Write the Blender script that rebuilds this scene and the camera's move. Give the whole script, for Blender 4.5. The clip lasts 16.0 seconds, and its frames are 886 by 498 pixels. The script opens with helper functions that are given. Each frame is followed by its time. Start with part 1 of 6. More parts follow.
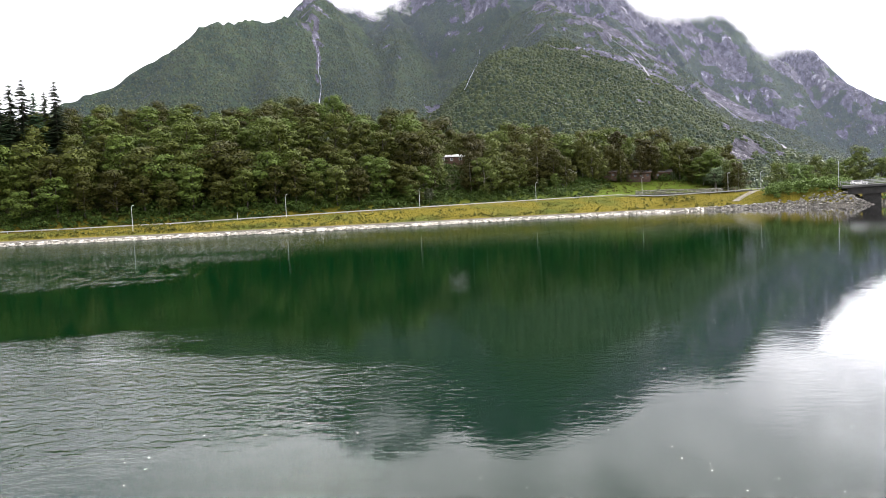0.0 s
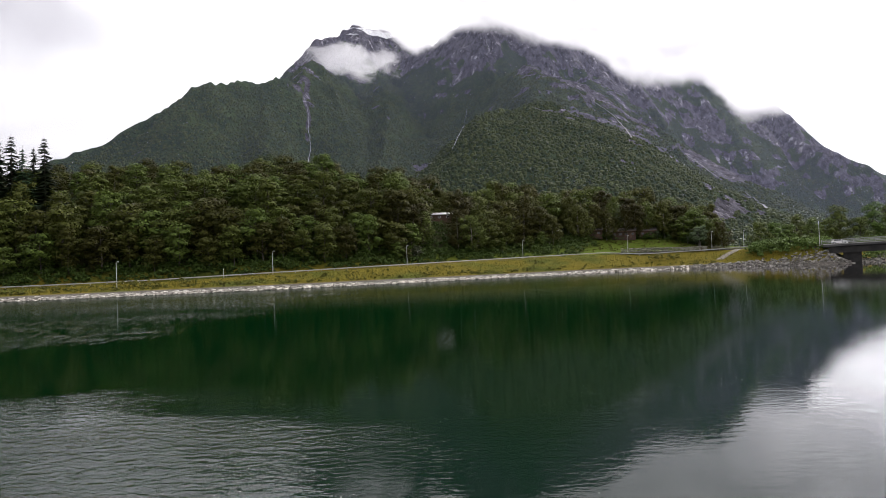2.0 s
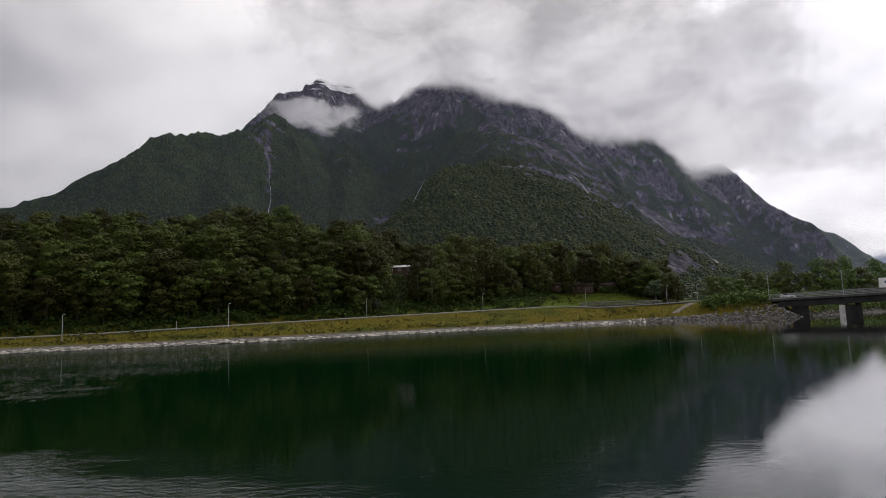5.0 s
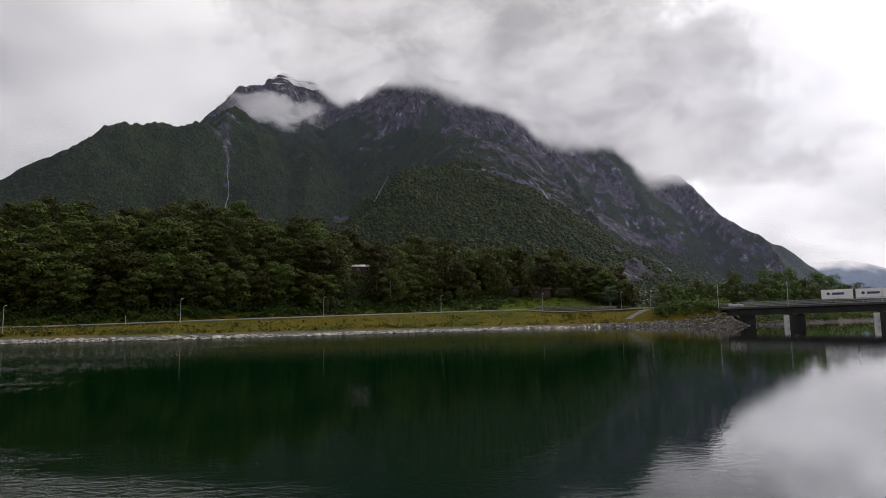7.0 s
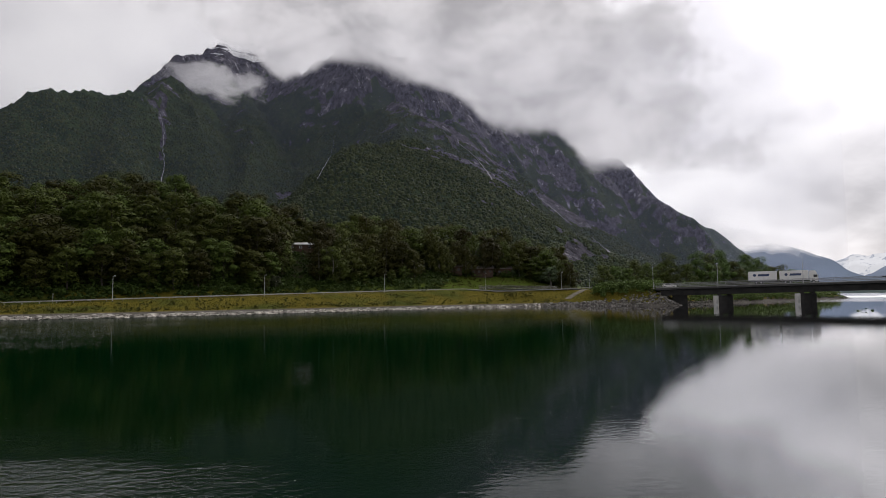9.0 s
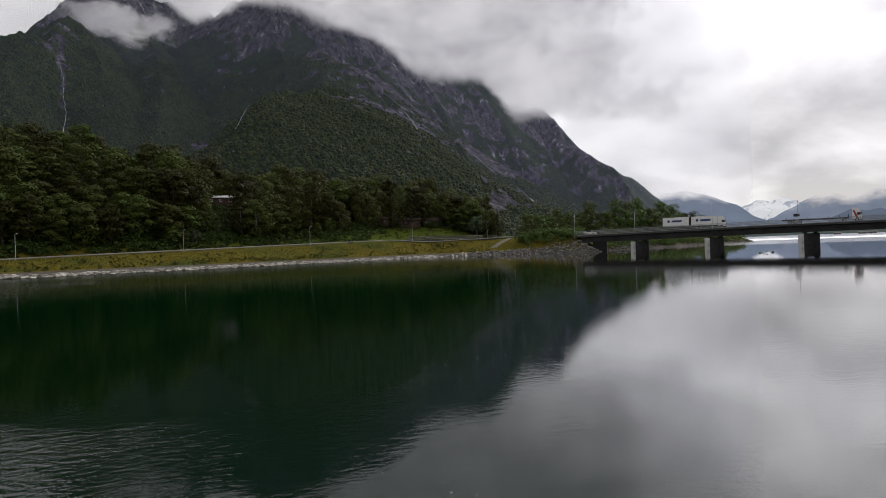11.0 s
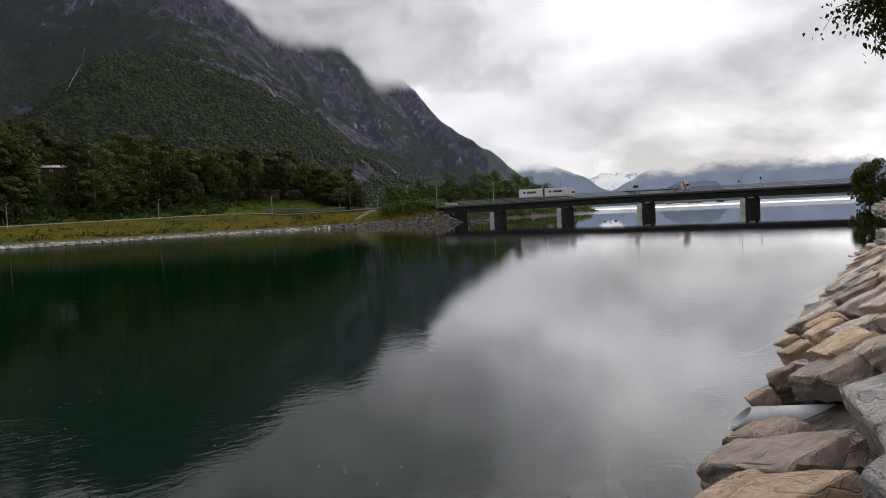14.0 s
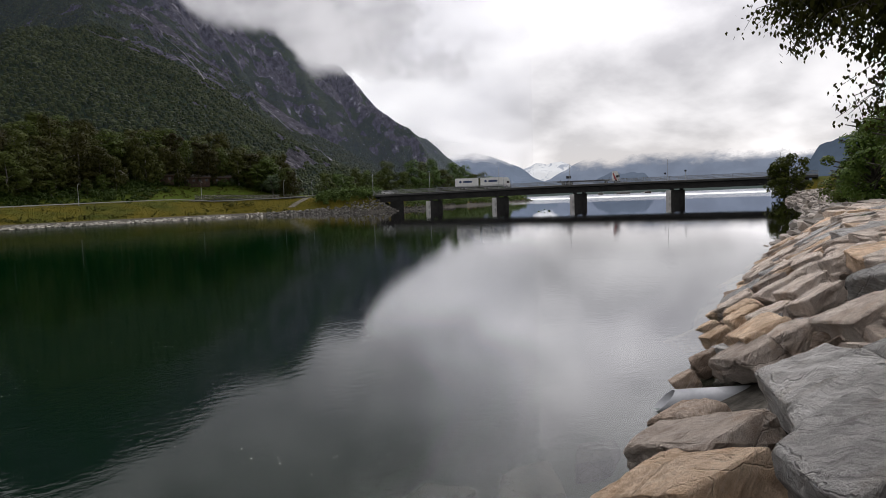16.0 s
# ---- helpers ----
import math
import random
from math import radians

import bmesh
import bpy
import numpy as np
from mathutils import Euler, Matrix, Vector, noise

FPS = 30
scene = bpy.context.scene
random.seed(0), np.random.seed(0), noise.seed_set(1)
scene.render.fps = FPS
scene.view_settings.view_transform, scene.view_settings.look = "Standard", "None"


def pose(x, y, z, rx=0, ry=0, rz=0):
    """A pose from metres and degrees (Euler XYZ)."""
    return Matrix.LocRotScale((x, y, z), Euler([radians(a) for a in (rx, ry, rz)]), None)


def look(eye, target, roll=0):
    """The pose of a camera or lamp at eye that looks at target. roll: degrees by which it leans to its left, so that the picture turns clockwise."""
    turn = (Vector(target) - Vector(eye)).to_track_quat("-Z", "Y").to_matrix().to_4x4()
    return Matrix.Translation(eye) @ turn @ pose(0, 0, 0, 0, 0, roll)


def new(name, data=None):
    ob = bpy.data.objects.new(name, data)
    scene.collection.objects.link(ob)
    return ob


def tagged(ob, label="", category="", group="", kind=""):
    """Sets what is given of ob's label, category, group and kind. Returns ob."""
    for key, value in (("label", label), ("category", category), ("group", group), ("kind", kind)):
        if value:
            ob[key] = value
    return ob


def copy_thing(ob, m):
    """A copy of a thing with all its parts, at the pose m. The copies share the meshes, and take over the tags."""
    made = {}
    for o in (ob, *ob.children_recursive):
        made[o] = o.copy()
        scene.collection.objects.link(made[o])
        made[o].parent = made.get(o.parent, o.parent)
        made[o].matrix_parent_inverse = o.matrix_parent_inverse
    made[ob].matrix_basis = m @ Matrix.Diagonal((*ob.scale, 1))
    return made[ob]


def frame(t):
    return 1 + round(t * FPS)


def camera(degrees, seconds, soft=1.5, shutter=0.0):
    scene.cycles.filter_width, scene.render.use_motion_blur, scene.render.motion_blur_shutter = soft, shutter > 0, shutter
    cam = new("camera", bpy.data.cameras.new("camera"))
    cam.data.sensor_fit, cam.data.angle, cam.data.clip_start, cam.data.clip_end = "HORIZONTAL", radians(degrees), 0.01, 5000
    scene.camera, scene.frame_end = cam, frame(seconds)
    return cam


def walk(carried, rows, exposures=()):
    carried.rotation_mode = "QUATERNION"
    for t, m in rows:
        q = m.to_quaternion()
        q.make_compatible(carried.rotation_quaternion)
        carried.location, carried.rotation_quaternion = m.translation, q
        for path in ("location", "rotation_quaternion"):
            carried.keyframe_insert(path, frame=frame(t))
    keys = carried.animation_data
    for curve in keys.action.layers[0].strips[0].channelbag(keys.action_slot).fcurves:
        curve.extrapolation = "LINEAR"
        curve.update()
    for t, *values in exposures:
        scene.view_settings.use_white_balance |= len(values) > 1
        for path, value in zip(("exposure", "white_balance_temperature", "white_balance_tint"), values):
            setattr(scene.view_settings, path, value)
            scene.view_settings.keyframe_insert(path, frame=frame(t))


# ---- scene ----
# ---- camera: it turns on the spot, 3.4 m over the water ----
EYE = 3.4
cam = camera(69.42, 16.0, soft=0.75)
TURNS = [  # seconds, yaw, pitch, roll
    (0, 0.00, -3.32, 2.61),
    (0.5, -0.74, -2.54, 2.27),
    (1, -1.18, -0.81, 2.65),
    (1.5, -1.08, 0.41, 2.70),
    (2, -1.13, 1.75, 2.43),
    (2.5, -1.22, 3.25, 2.51),
    (3, -1.78, 4.30, 1.94),
    (3.5, -2.62, 5.32, 1.48),
    (4, -3.44, 6.00, 1.83),
    (6.5, -7.10, 6.44, 1.53),
    (7, -8.45, 6.33, 1.04),
    (7.5, -9.76, 6.15, 1.25),
    (8, -10.89, 5.91, 1.36),
    (8.5, -12.25, 5.25, 0.93),
    (11, -20.01, -0.18, 2.07),
    (11.5, -22.67, -1.25, 1.94),
    (12, -24.84, -1.81, 2.21),
    (12.5, -26.77, -2.25, 2.66),
    (13, -28.47, -2.64, 3.05),
    (13.5, -30.14, -2.72, 3.03),
    (14, -32.20, -3.21, 2.67),
    (14.5, -34.16, -3.56, 2.23),
    (15, -35.93, -3.82, 2.52),
    (15.5, -36.92, -4.02, 2.16),
    (16, -37.89, -4.46, 2.12),
]
EXPOSURES = [(t, e, 6500, 12 if t < 2 else 14 if t < 11 else 12) for t, e in ((0, 1.96), (1, 1.32), (2, 0.87), (2.5, 0.58), (3, 0.32), (3.5, 0.10), (4, -0.03), (6.5, -0.14), (8.5, -0.18), (11, -0.26), (13, -0.23), (16, -0.18))]
walk(cam, [(t, pose(0, 0, EYE, 90 + p, r, w)) for t, w, p, r in TURNS], EXPOSURES)


# ---- world: broken overcast, one soft sun ----
def link_nodes(tree):
    def node(kind, **props):
        n = tree.nodes.new(kind)
        for key, value in props.items():
            if key in n.inputs:
                n.inputs[key].default_value = value
        return n
    return node, tree.links.new


world = bpy.data.worlds.new("sky")
scene.world = world
world.use_nodes = True
wt = world.node_tree
wt.nodes.clear()
node, join = link_nodes(wt)
SUN_ELEVATION, SUN_AZIMUTH = 38.0, -58.0
sky = node("ShaderNodeTexSky")
sky.sky_type, sky.sun_disc = "NISHITA", False
sky.sun_elevation, sky.sun_rotation = radians(SUN_ELEVATION), radians(-SUN_AZIMUTH)
dim = node("ShaderNodeVectorMath")
dim.operation = "SCALE"
dim.inputs["Scale"].default_value = 0.09
join(sky.outputs[0], dim.inputs[0])
coord = node("ShaderNodeTexCoord")
split = node("ShaderNodeSeparateXYZ")
join(coord.outputs["Generated"], split.inputs[0])
lift = node("ShaderNodeMath")
lift.operation = "ADD"
lift.inputs[1].default_value = 0.42
up = node("ShaderNodeMath")
up.operation = "MAXIMUM"
up.inputs[1].default_value = 0.0
join(split.outputs[2], up.inputs[0])
join(up.outputs[0], lift.inputs[0])
flat = node("ShaderNodeVectorMath")
flat.operation = "DIVIDE"
join(coord.outputs["Generated"], flat.inputs[0])
spread = node("ShaderNodeCombineXYZ")
for i in range(3):
    join(lift.outputs[0], spread.inputs[i])
join(spread.outputs[0], flat.inputs[1])
billow = node("ShaderNodeTexNoise", Scale=2.1, Detail=7.0, Roughness=0.5, Distortion=0.12)
join(flat.outputs[0], billow.inputs["Vector"])
broad = node("ShaderNodeTexNoise", Scale=0.8, Detail=2.0)
join(flat.outputs[0], broad.inputs["Vector"])
both = node("ShaderNodeMath")
both.operation = "MULTIPLY_ADD"
both.inputs[1].default_value = 0.6
join(broad.outputs[0], both.inputs[0])
join(billow.outputs[0], both.inputs[2])
ramp = node("ShaderNodeValToRGB")
ramp.color_ramp.elements[0].position = 0.66
ramp.color_ramp.elements[0].color = (0.42, 0.413, 0.428, 1)
ramp.color_ramp.elements[1].position = 0.98
ramp.color_ramp.elements[1].color = (1.0, 0.99, 0.98, 1)
mid = ramp.color_ramp.elements.new(0.80)
mid.color = (0.70, 0.69, 0.70, 1)
join(both.outputs[0], ramp.inputs[0])
cover = node("ShaderNodeMix")
cover.data_type = "RGBA"
cover.inputs["Factor"].default_value = 0.93
join(dim.outputs[0], cover.inputs["A"])
join(ramp.outputs[0], cover.inputs["B"])
toward = node("ShaderNodeVectorMath")
toward.operation = "DOT_PRODUCT"
toward.inputs[1].default_value = (-math.sin(radians(SUN_AZIMUTH)) * math.cos(radians(SUN_ELEVATION)),
                                  math.cos(radians(SUN_AZIMUTH)) * math.cos(radians(SUN_ELEVATION)), math.sin(radians(SUN_ELEVATION)))
join(coord.outputs["Generated"], toward.inputs[0])
veil = node("ShaderNodeMapRange")
for key, v in (("From Min", 0.0), ("From Max", 1.0), ("To Min", 0.56), ("To Max", 1.30)):
    veil.inputs[key].default_value = v
join(toward.outputs["Value"], veil.inputs["Value"])
lit = node("ShaderNodeVectorMath")
lit.operation = "SCALE"
join(cover.outputs["Result"], lit.inputs[0])
join(veil.outputs[0], lit.inputs["Scale"])
near_sun = node("ShaderNodeMapRange")
near_sun.interpolation_type = "SMOOTHSTEP"
for key, v in (("From Min", 0.86), ("From Max", 1.0), ("To Min", 1.0), ("To Max", 2.1)):
    near_sun.inputs[key].default_value = v
join(toward.outputs["Value"], near_sun.inputs["Value"])
aureole = node("ShaderNodeVectorMath")
aureole.operation = "SCALE"
join(lit.outputs[0], aureole.inputs[0])
join(near_sun.outputs[0], aureole.inputs["Scale"])
overhead = node("ShaderNodeMapRange")
overhead.interpolation_type = "SMOOTHSTEP"
for key, v in (("From Min", 0.40), ("From Max", 1.0), ("To Min", 1.0), ("To Max", 2.2)):
    overhead.inputs[key].default_value = v
join(split.outputs[2], overhead.inputs["Value"])
dome = node("ShaderNodeVectorMath")
dome.operation = "SCALE"
join(aureole.outputs[0], dome.inputs[0])
join(overhead.outputs[0], dome.inputs["Scale"])
low_band = node("ShaderNodeMapRange")
low_band.interpolation_type = "SMOOTHSTEP"
for key, v in (("From Min", 0.02), ("From Max", 0.20), ("To Min", 1.30), ("To Max", 1.0)):
    low_band.inputs[key].default_value = v
join(split.outputs[2], low_band.inputs["Value"])
haze = node("ShaderNodeVectorMath")
haze.operation = "SCALE"
join(dome.outputs[0], haze.inputs[0])
join(low_band.outputs[0], haze.inputs["Scale"])
back = node("ShaderNodeBackground", Strength=1.12)
join(haze.outputs[0], back.inputs["Color"])
wout = node("ShaderNodeOutputWorld")
join(back.outputs[0], wout.inputs[0])

sun = new("sun", bpy.data.lights.new("sun", "SUN"))
sun.data.energy, sun.data.angle, sun.data.color = 1.3, radians(20), (1.0, 0.96, 0.9)
sun.matrix_world = look((0, 0, 300), Vector((0, 0, 300)) - Vector((
    -math.sin(radians(SUN_AZIMUTH)) * math.cos(radians(SUN_ELEVATION)),
    math.cos(radians(SUN_AZIMUTH)) * math.cos(radians(SUN_ELEVATION)), math.sin(radians(SUN_ELEVATION)))))


# ---- materials ----
def material(name):
    m = bpy.data.materials.new(name)
    m.use_nodes = True
    m.node_tree.nodes.clear()
    return (m, *link_nodes(m.node_tree))


def blend_colours(node, join, fac, a, b):
    mix = node("ShaderNodeMix")
    mix.data_type = "RGBA"
    for key, value in (("Factor", fac), ("A", a), ("B", b)):
        if isinstance(value, (tuple, float, int)):
            mix.inputs[key].default_value = value if key == "Factor" else (*value, 1)
        else:
            join(value, mix.inputs[key])
    return mix.outputs["Result"]


def stepped(node, join, value, lo, hi, out_lo=0.0, out_hi=1.0):
    rng = node("ShaderNodeMapRange")
    rng.interpolation_type = "SMOOTHSTEP"
    for key, v in (("From Min", lo), ("From Max", hi), ("To Min", out_lo), ("To Max", out_hi)):
        rng.inputs[key].default_value = v
    join(value, rng.inputs["Value"])
    return rng.outputs[0]


def noise_of(node, join, vector, scale, detail=4.0, rough=0.55, stretch=None, distortion=0.0):
    n = node("ShaderNodeTexNoise", Scale=scale, Detail=detail, Roughness=rough, Distortion=distortion)
    if stretch:
        s = node("ShaderNodeMapping")
        s.inputs["Scale"].default_value = stretch
        join(vector, s.inputs[0])
        vector = s.outputs[0]
    join(vector, n.inputs["Vector"])
    return n.outputs["Fac"]


def surface(name, dark, light, scale, rough=0.8, fine=None, bump=0.3, depth=0.02, metal=0.0, stain=None,
            per_object=0.0, per_island=0.0, spec=0.3, stretch=None, world_space=False):
    """Two colours mixed by noise of two sizes, stains, grain in relief, and a shift of brightness from piece to piece."""
    m, node, join = material(name)
    if world_space:
        where = node("ShaderNodeNewGeometry").outputs["Position"]
    else:
        where = node("ShaderNodeTexCoord").outputs["Object"]
    big = noise_of(node, join, where, scale, 5.0, 0.6, stretch)
    small = noise_of(node, join, where, fine or scale * 9, 4.0, 0.6, stretch)
    add = node("ShaderNodeMath")
    add.operation = "MULTIPLY_ADD"
    add.inputs[1].default_value = 0.5
    join(small, add.inputs[0])
    join(big, add.inputs[2])
    col = blend_colours(node, join, stepped(node, join, add.outputs[0], 0.45, 1.05), dark, light)
    if stain:
        col = blend_colours(node, join, stepped(node, join, noise_of(node, join, where, scale * 0.37, 3.0), 0.5, 0.72), col, stain)
    if per_object or per_island:
        rnd = node("ShaderNodeObjectInfo").outputs["Random"] if per_object else node("ShaderNodeNewGeometry").outputs["Random Per Island"]
        amount = per_object or per_island
        hsv = node("ShaderNodeHueSaturation")
        join(stepped(node, join, rnd, 0.0, 1.0, 1 - amount, 1 + amount), hsv.inputs["Value"])
        join(col, hsv.inputs["Color"])
        col = hsv.outputs[0]
    bs = node("ShaderNodeBsdfPrincipled", Roughness=rough, Metallic=metal)
    bs.inputs["Specular IOR Level"].default_value = spec
    join(col, bs.inputs["Base Color"])
    if bump:
        b = node("ShaderNodeBump", Strength=bump, Distance=depth)
        join(add.outputs[0], b.inputs["Height"])
        join(b.outputs[0], bs.inputs["Normal"])
    out = node("ShaderNodeOutputMaterial")
    join(bs.outputs[0], out.inputs[0])
    return m


def leaf_material(name, dark, light, vary=0.5):
    """Leaves that let some light through, each clump its own tone."""
    m, node, join = material(name)
    rnd = node("ShaderNodeNewGeometry").outputs["Random Per Island"]
    tree_rnd = node("ShaderNodeObjectInfo").outputs["Random"]
    col = blend_colours(node, join, rnd, dark, light)
    hsv = node("ShaderNodeHueSaturation")
    join(stepped(node, join, tree_rnd, 0.0, 1.0, 1 - vary, 1 + vary), hsv.inputs["Value"])
    join(stepped(node, join, tree_rnd, 0.0, 1.0, 0.468, 0.532), hsv.inputs["Hue"])
    join(col, hsv.inputs["Color"])
    bs = node("ShaderNodeBsdfPrincipled", Roughness=0.6)
    bs.inputs["Specular IOR Level"].default_value = 0.06
    join(hsv.outputs[0], bs.inputs["Base Color"])
    tr = node("ShaderNodeBsdfTranslucent")
    join(hsv.outputs[0], tr.inputs["Color"])
    mix = node("ShaderNodeMixShader", Fac=0.12)
    join(bs.outputs[0], mix.inputs[1])
    join(tr.outputs[0], mix.inputs[2])
    out = node("ShaderNodeOutputMaterial")
    join(mix.outputs[0], out.inputs[0])
    return m


M = {
    "bark": surface("bark", (0.03, 0.026, 0.021), (0.085, 0.075, 0.062), 6, 0.9, stretch=(1, 1, 0.3)),
    "pale_bark": surface("pale bark", (0.10, 0.095, 0.082), (0.29, 0.275, 0.25), 5, 0.85, stretch=(1, 1, 2.5)),
    "leaf": leaf_material("broad leaves", (0.033, 0.042, 0.008), (0.060, 0.071, 0.013)),
    "leaf_bright": leaf_material("fresh leaves", (0.046, 0.064, 0.015), (0.082, 0.106, 0.024), 0.35),
    "leaf_birch": leaf_material("birch leaves", (0.042, 0.048, 0.011), (0.068, 0.072, 0.017)),
    "leaf_grey": leaf_material("willow leaves", (0.028, 0.040, 0.020), (0.088, 0.105, 0.055)),
    "needle": leaf_material("needles", (0.012, 0.024, 0.012), (0.035, 0.055, 0.026)),
    "stone_light": surface("pale shore stone", (0.22, 0.20, 0.168), (0.52, 0.49, 0.43), 1.3, 0.85, per_object=0.45, depth=0.04),
    "stone_grey": surface("grey-brown rubble", (0.075, 0.070, 0.064), (0.21, 0.20, 0.18), 1.3, 0.85, per_island=0.4, depth=0.04),
    "stone_many": surface("pale shore rubble", (0.17, 0.158, 0.138), (0.45, 0.42, 0.37), 1.3, 0.85, per_island=0.4, depth=0.04),
    "stone_dark": surface("dark mossy rubble", (0.05, 0.05, 0.042), (0.17, 0.165, 0.15), 1.3, 0.9, per_island=0.4, depth=0.04),
    "dull_steel": surface("dull galvanised steel", (0.26, 0.26, 0.25), (0.40, 0.40, 0.385), 3, 0.6, metal=0.2, bump=0.1),
    "rail_grey": surface("weathered rail steel", (0.20, 0.205, 0.21), (0.34, 0.345, 0.35), 3, 0.6, metal=0.3, bump=0.1),
    "asphalt": surface("asphalt", (0.05, 0.05, 0.052), (0.10, 0.10, 0.10), 0.4, 0.9, fine=8, bump=0.2),
    "galvanised": surface("galvanised steel", (0.34, 0.35, 0.36), (0.52, 0.53, 0.54), 3, 0.5, metal=0.6, bump=0.1),
    "concrete": surface("weathered concrete", (0.20, 0.20, 0.19), (0.34, 0.335, 0.32), 0.5, 0.85, fine=6, stain=(0.16, 0.155, 0.145)),
    # pier end faces: the daylight on them is put into this pale tone
    "concrete_lit": surface("weathered concrete in a lit tone", (0.58, 0.57, 0.55), (0.76, 0.75, 0.73), 0.5, 0.85, fine=6, stain=(0.36, 0.35, 0.33)),
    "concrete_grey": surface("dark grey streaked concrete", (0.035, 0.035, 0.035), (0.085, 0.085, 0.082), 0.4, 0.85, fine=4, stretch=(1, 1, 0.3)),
    # girders, pier sides, abutments: under-deck shade is put into this dark tone
    "concrete_shaded": surface("concrete in a shaded tone", (0.012, 0.012, 0.012), (0.036, 0.035, 0.033), 0.5, 0.8, fine=5),
    "white_paint": surface("white paint", (0.70, 0.70, 0.68), (0.82, 0.82, 0.81), 1.0, 0.45, bump=0.05),
    "red_paint": surface("dull red paint", (0.30, 0.03, 0.03), (0.42, 0.05, 0.05), 1.5, 0.4, bump=0.05),
    "red_wood": surface("red-brown stained boards", (0.036, 0.022, 0.017), (0.068, 0.040, 0.028), 2, 0.8),
    "brown_wood": surface("brown stained boards", (0.06, 0.035, 0.025), (0.12, 0.075, 0.05), 2, 0.8),
    "roof": surface("roof felt", (0.05, 0.045, 0.045), (0.11, 0.10, 0.10), 1.2, 0.85),
    "blue_paint": surface("dark blue paint", (0.03, 0.05, 0.12), (0.05, 0.08, 0.17), 2, 0.4, bump=0.05),
    "rubber": surface("black rubber", (0.012, 0.012, 0.012), (0.03, 0.03, 0.03), 6, 0.8),
    "dark_metal": surface("dark chassis metal", (0.02, 0.02, 0.022), (0.05, 0.05, 0.052), 3, 0.5, metal=0.4),
    "dark_glass": surface("dark window glass", (0.008, 0.01, 0.012), (0.015, 0.018, 0.02), 2, 0.06, bump=0.0, spec=0.6),
    "lamp_glass": surface("clear lamp glass", (0.6, 0.6, 0.6), (0.75, 0.75, 0.74), 4, 0.2, bump=0.0),
    "rubbish_white": surface("pale foam", (0.25, 0.25, 0.23), (0.5, 0.5, 0.47), 9, 0.7),
    "pipe": surface("grey plastic pipe", (0.36, 0.37, 0.40), (0.50, 0.51, 0.53), 2.0, 0.45, fine=14, stain=(0.27, 0.27, 0.26), bump=0.1, depth=0.01),
}


# ---- shapes ----
def mesh_from(name, verts, faces, smooth=False):
    me = bpy.data.meshes.new(name)
    me.from_pydata([tuple(v) for v in verts], [], [tuple(f) for f in faces])
    me.update()
    if smooth:
        me.shade_smooth()
    return me


def mesh_of(name, bm, smooth=False):
    me = bpy.data.meshes.new(name)
    bm.to_mesh(me)
    bm.free()
    if smooth:
        me.shade_smooth()
    return me


def part(name, data, mat, parent=None, label="", at=None):
    """Links a bmesh or mesh as one object, under a thing or a part."""
    me = mesh_of(name, data) if isinstance(data, bmesh.types.BMesh) else data
    if mat is not None and not me.materials:
        me.materials.append(mat)
    ob = new(name, me)
    if at is not None:
        ob.matrix_basis = at
    if parent is not None:
        ob.parent = parent
    if label:
        tagged(ob, label)
    return ob


def thing(name, label, category, group="", kind="", at=None):
    ob = new(name)
    ob.empty_display_size = 0.2
    if at is not None:
        ob.matrix_basis = at
    return tagged(ob, label, category, group, kind)


def box(size, centre=(0, 0, 0), bevel=0.0, bm=None, turn=None):
    own = bm is None
    bm = bmesh.new() if own else bm
    m = Matrix.Translation(centre) @ (turn or Matrix()) @ Matrix.Diagonal((*size, 1))
    made = bmesh.ops.create_cube(bm, size=1, matrix=m)
    if bevel:
        edges = list({e for v in made["verts"] for e in v.link_edges})
        bmesh.ops.bevel(bm, geom=edges, offset=bevel, segments=2, affect="EDGES", profile=0.5)
    return bm


def rod(a, b, r0, r1=None, sides=10, bm=None):
    bm = bm or bmesh.new()
    a, b = Vector(a), Vector(b)
    d = b - a
    m = Matrix.Translation((a + b) / 2) @ d.to_track_quat("Z", "Y").to_matrix().to_4x4()
    bmesh.ops.create_cone(bm, cap_ends=True, segments=sides, radius1=r0, radius2=r0 if r1 is None else r1, depth=d.length, matrix=m)
    return bm


def prism(outline, depth, axis="x"):
    """A closed outline of (u, v), pulled through depth, centred: along x (u = y, v = z) or along y (u = x, v = z)."""
    n = len(outline)
    verts = []
    for s in (-0.5, 0.5):
        for u, v in outline:
            verts.append((s * depth, u, v) if axis == "x" else (u, s * depth, v))
    faces = [tuple(range(n)), tuple(range(2 * n - 1, n - 1, -1))]
    faces += [(i, (i + 1) % n, n + (i + 1) % n, n + i) for i in range(n)]
    bm = bmesh.new()
    vs = [bm.verts.new(v) for v in verts]
    for f in faces:
        bm.faces.new([vs[i] for i in f])
    bmesh.ops.recalc_face_normals(bm, faces=bm.faces)
    return bm


def bearing(az, dist, z=0.0):
    """A place by its bearing from the viewpoint (degrees, left positive), distance and height."""
    return Vector((-math.sin(radians(az)) * dist, math.cos(radians(az)) * dist, z))


def sight(az, el, dist):
    """A place by bearing, angle over the horizon and distance."""
    return bearing(az, dist, EYE + dist * math.tan(radians(el)))


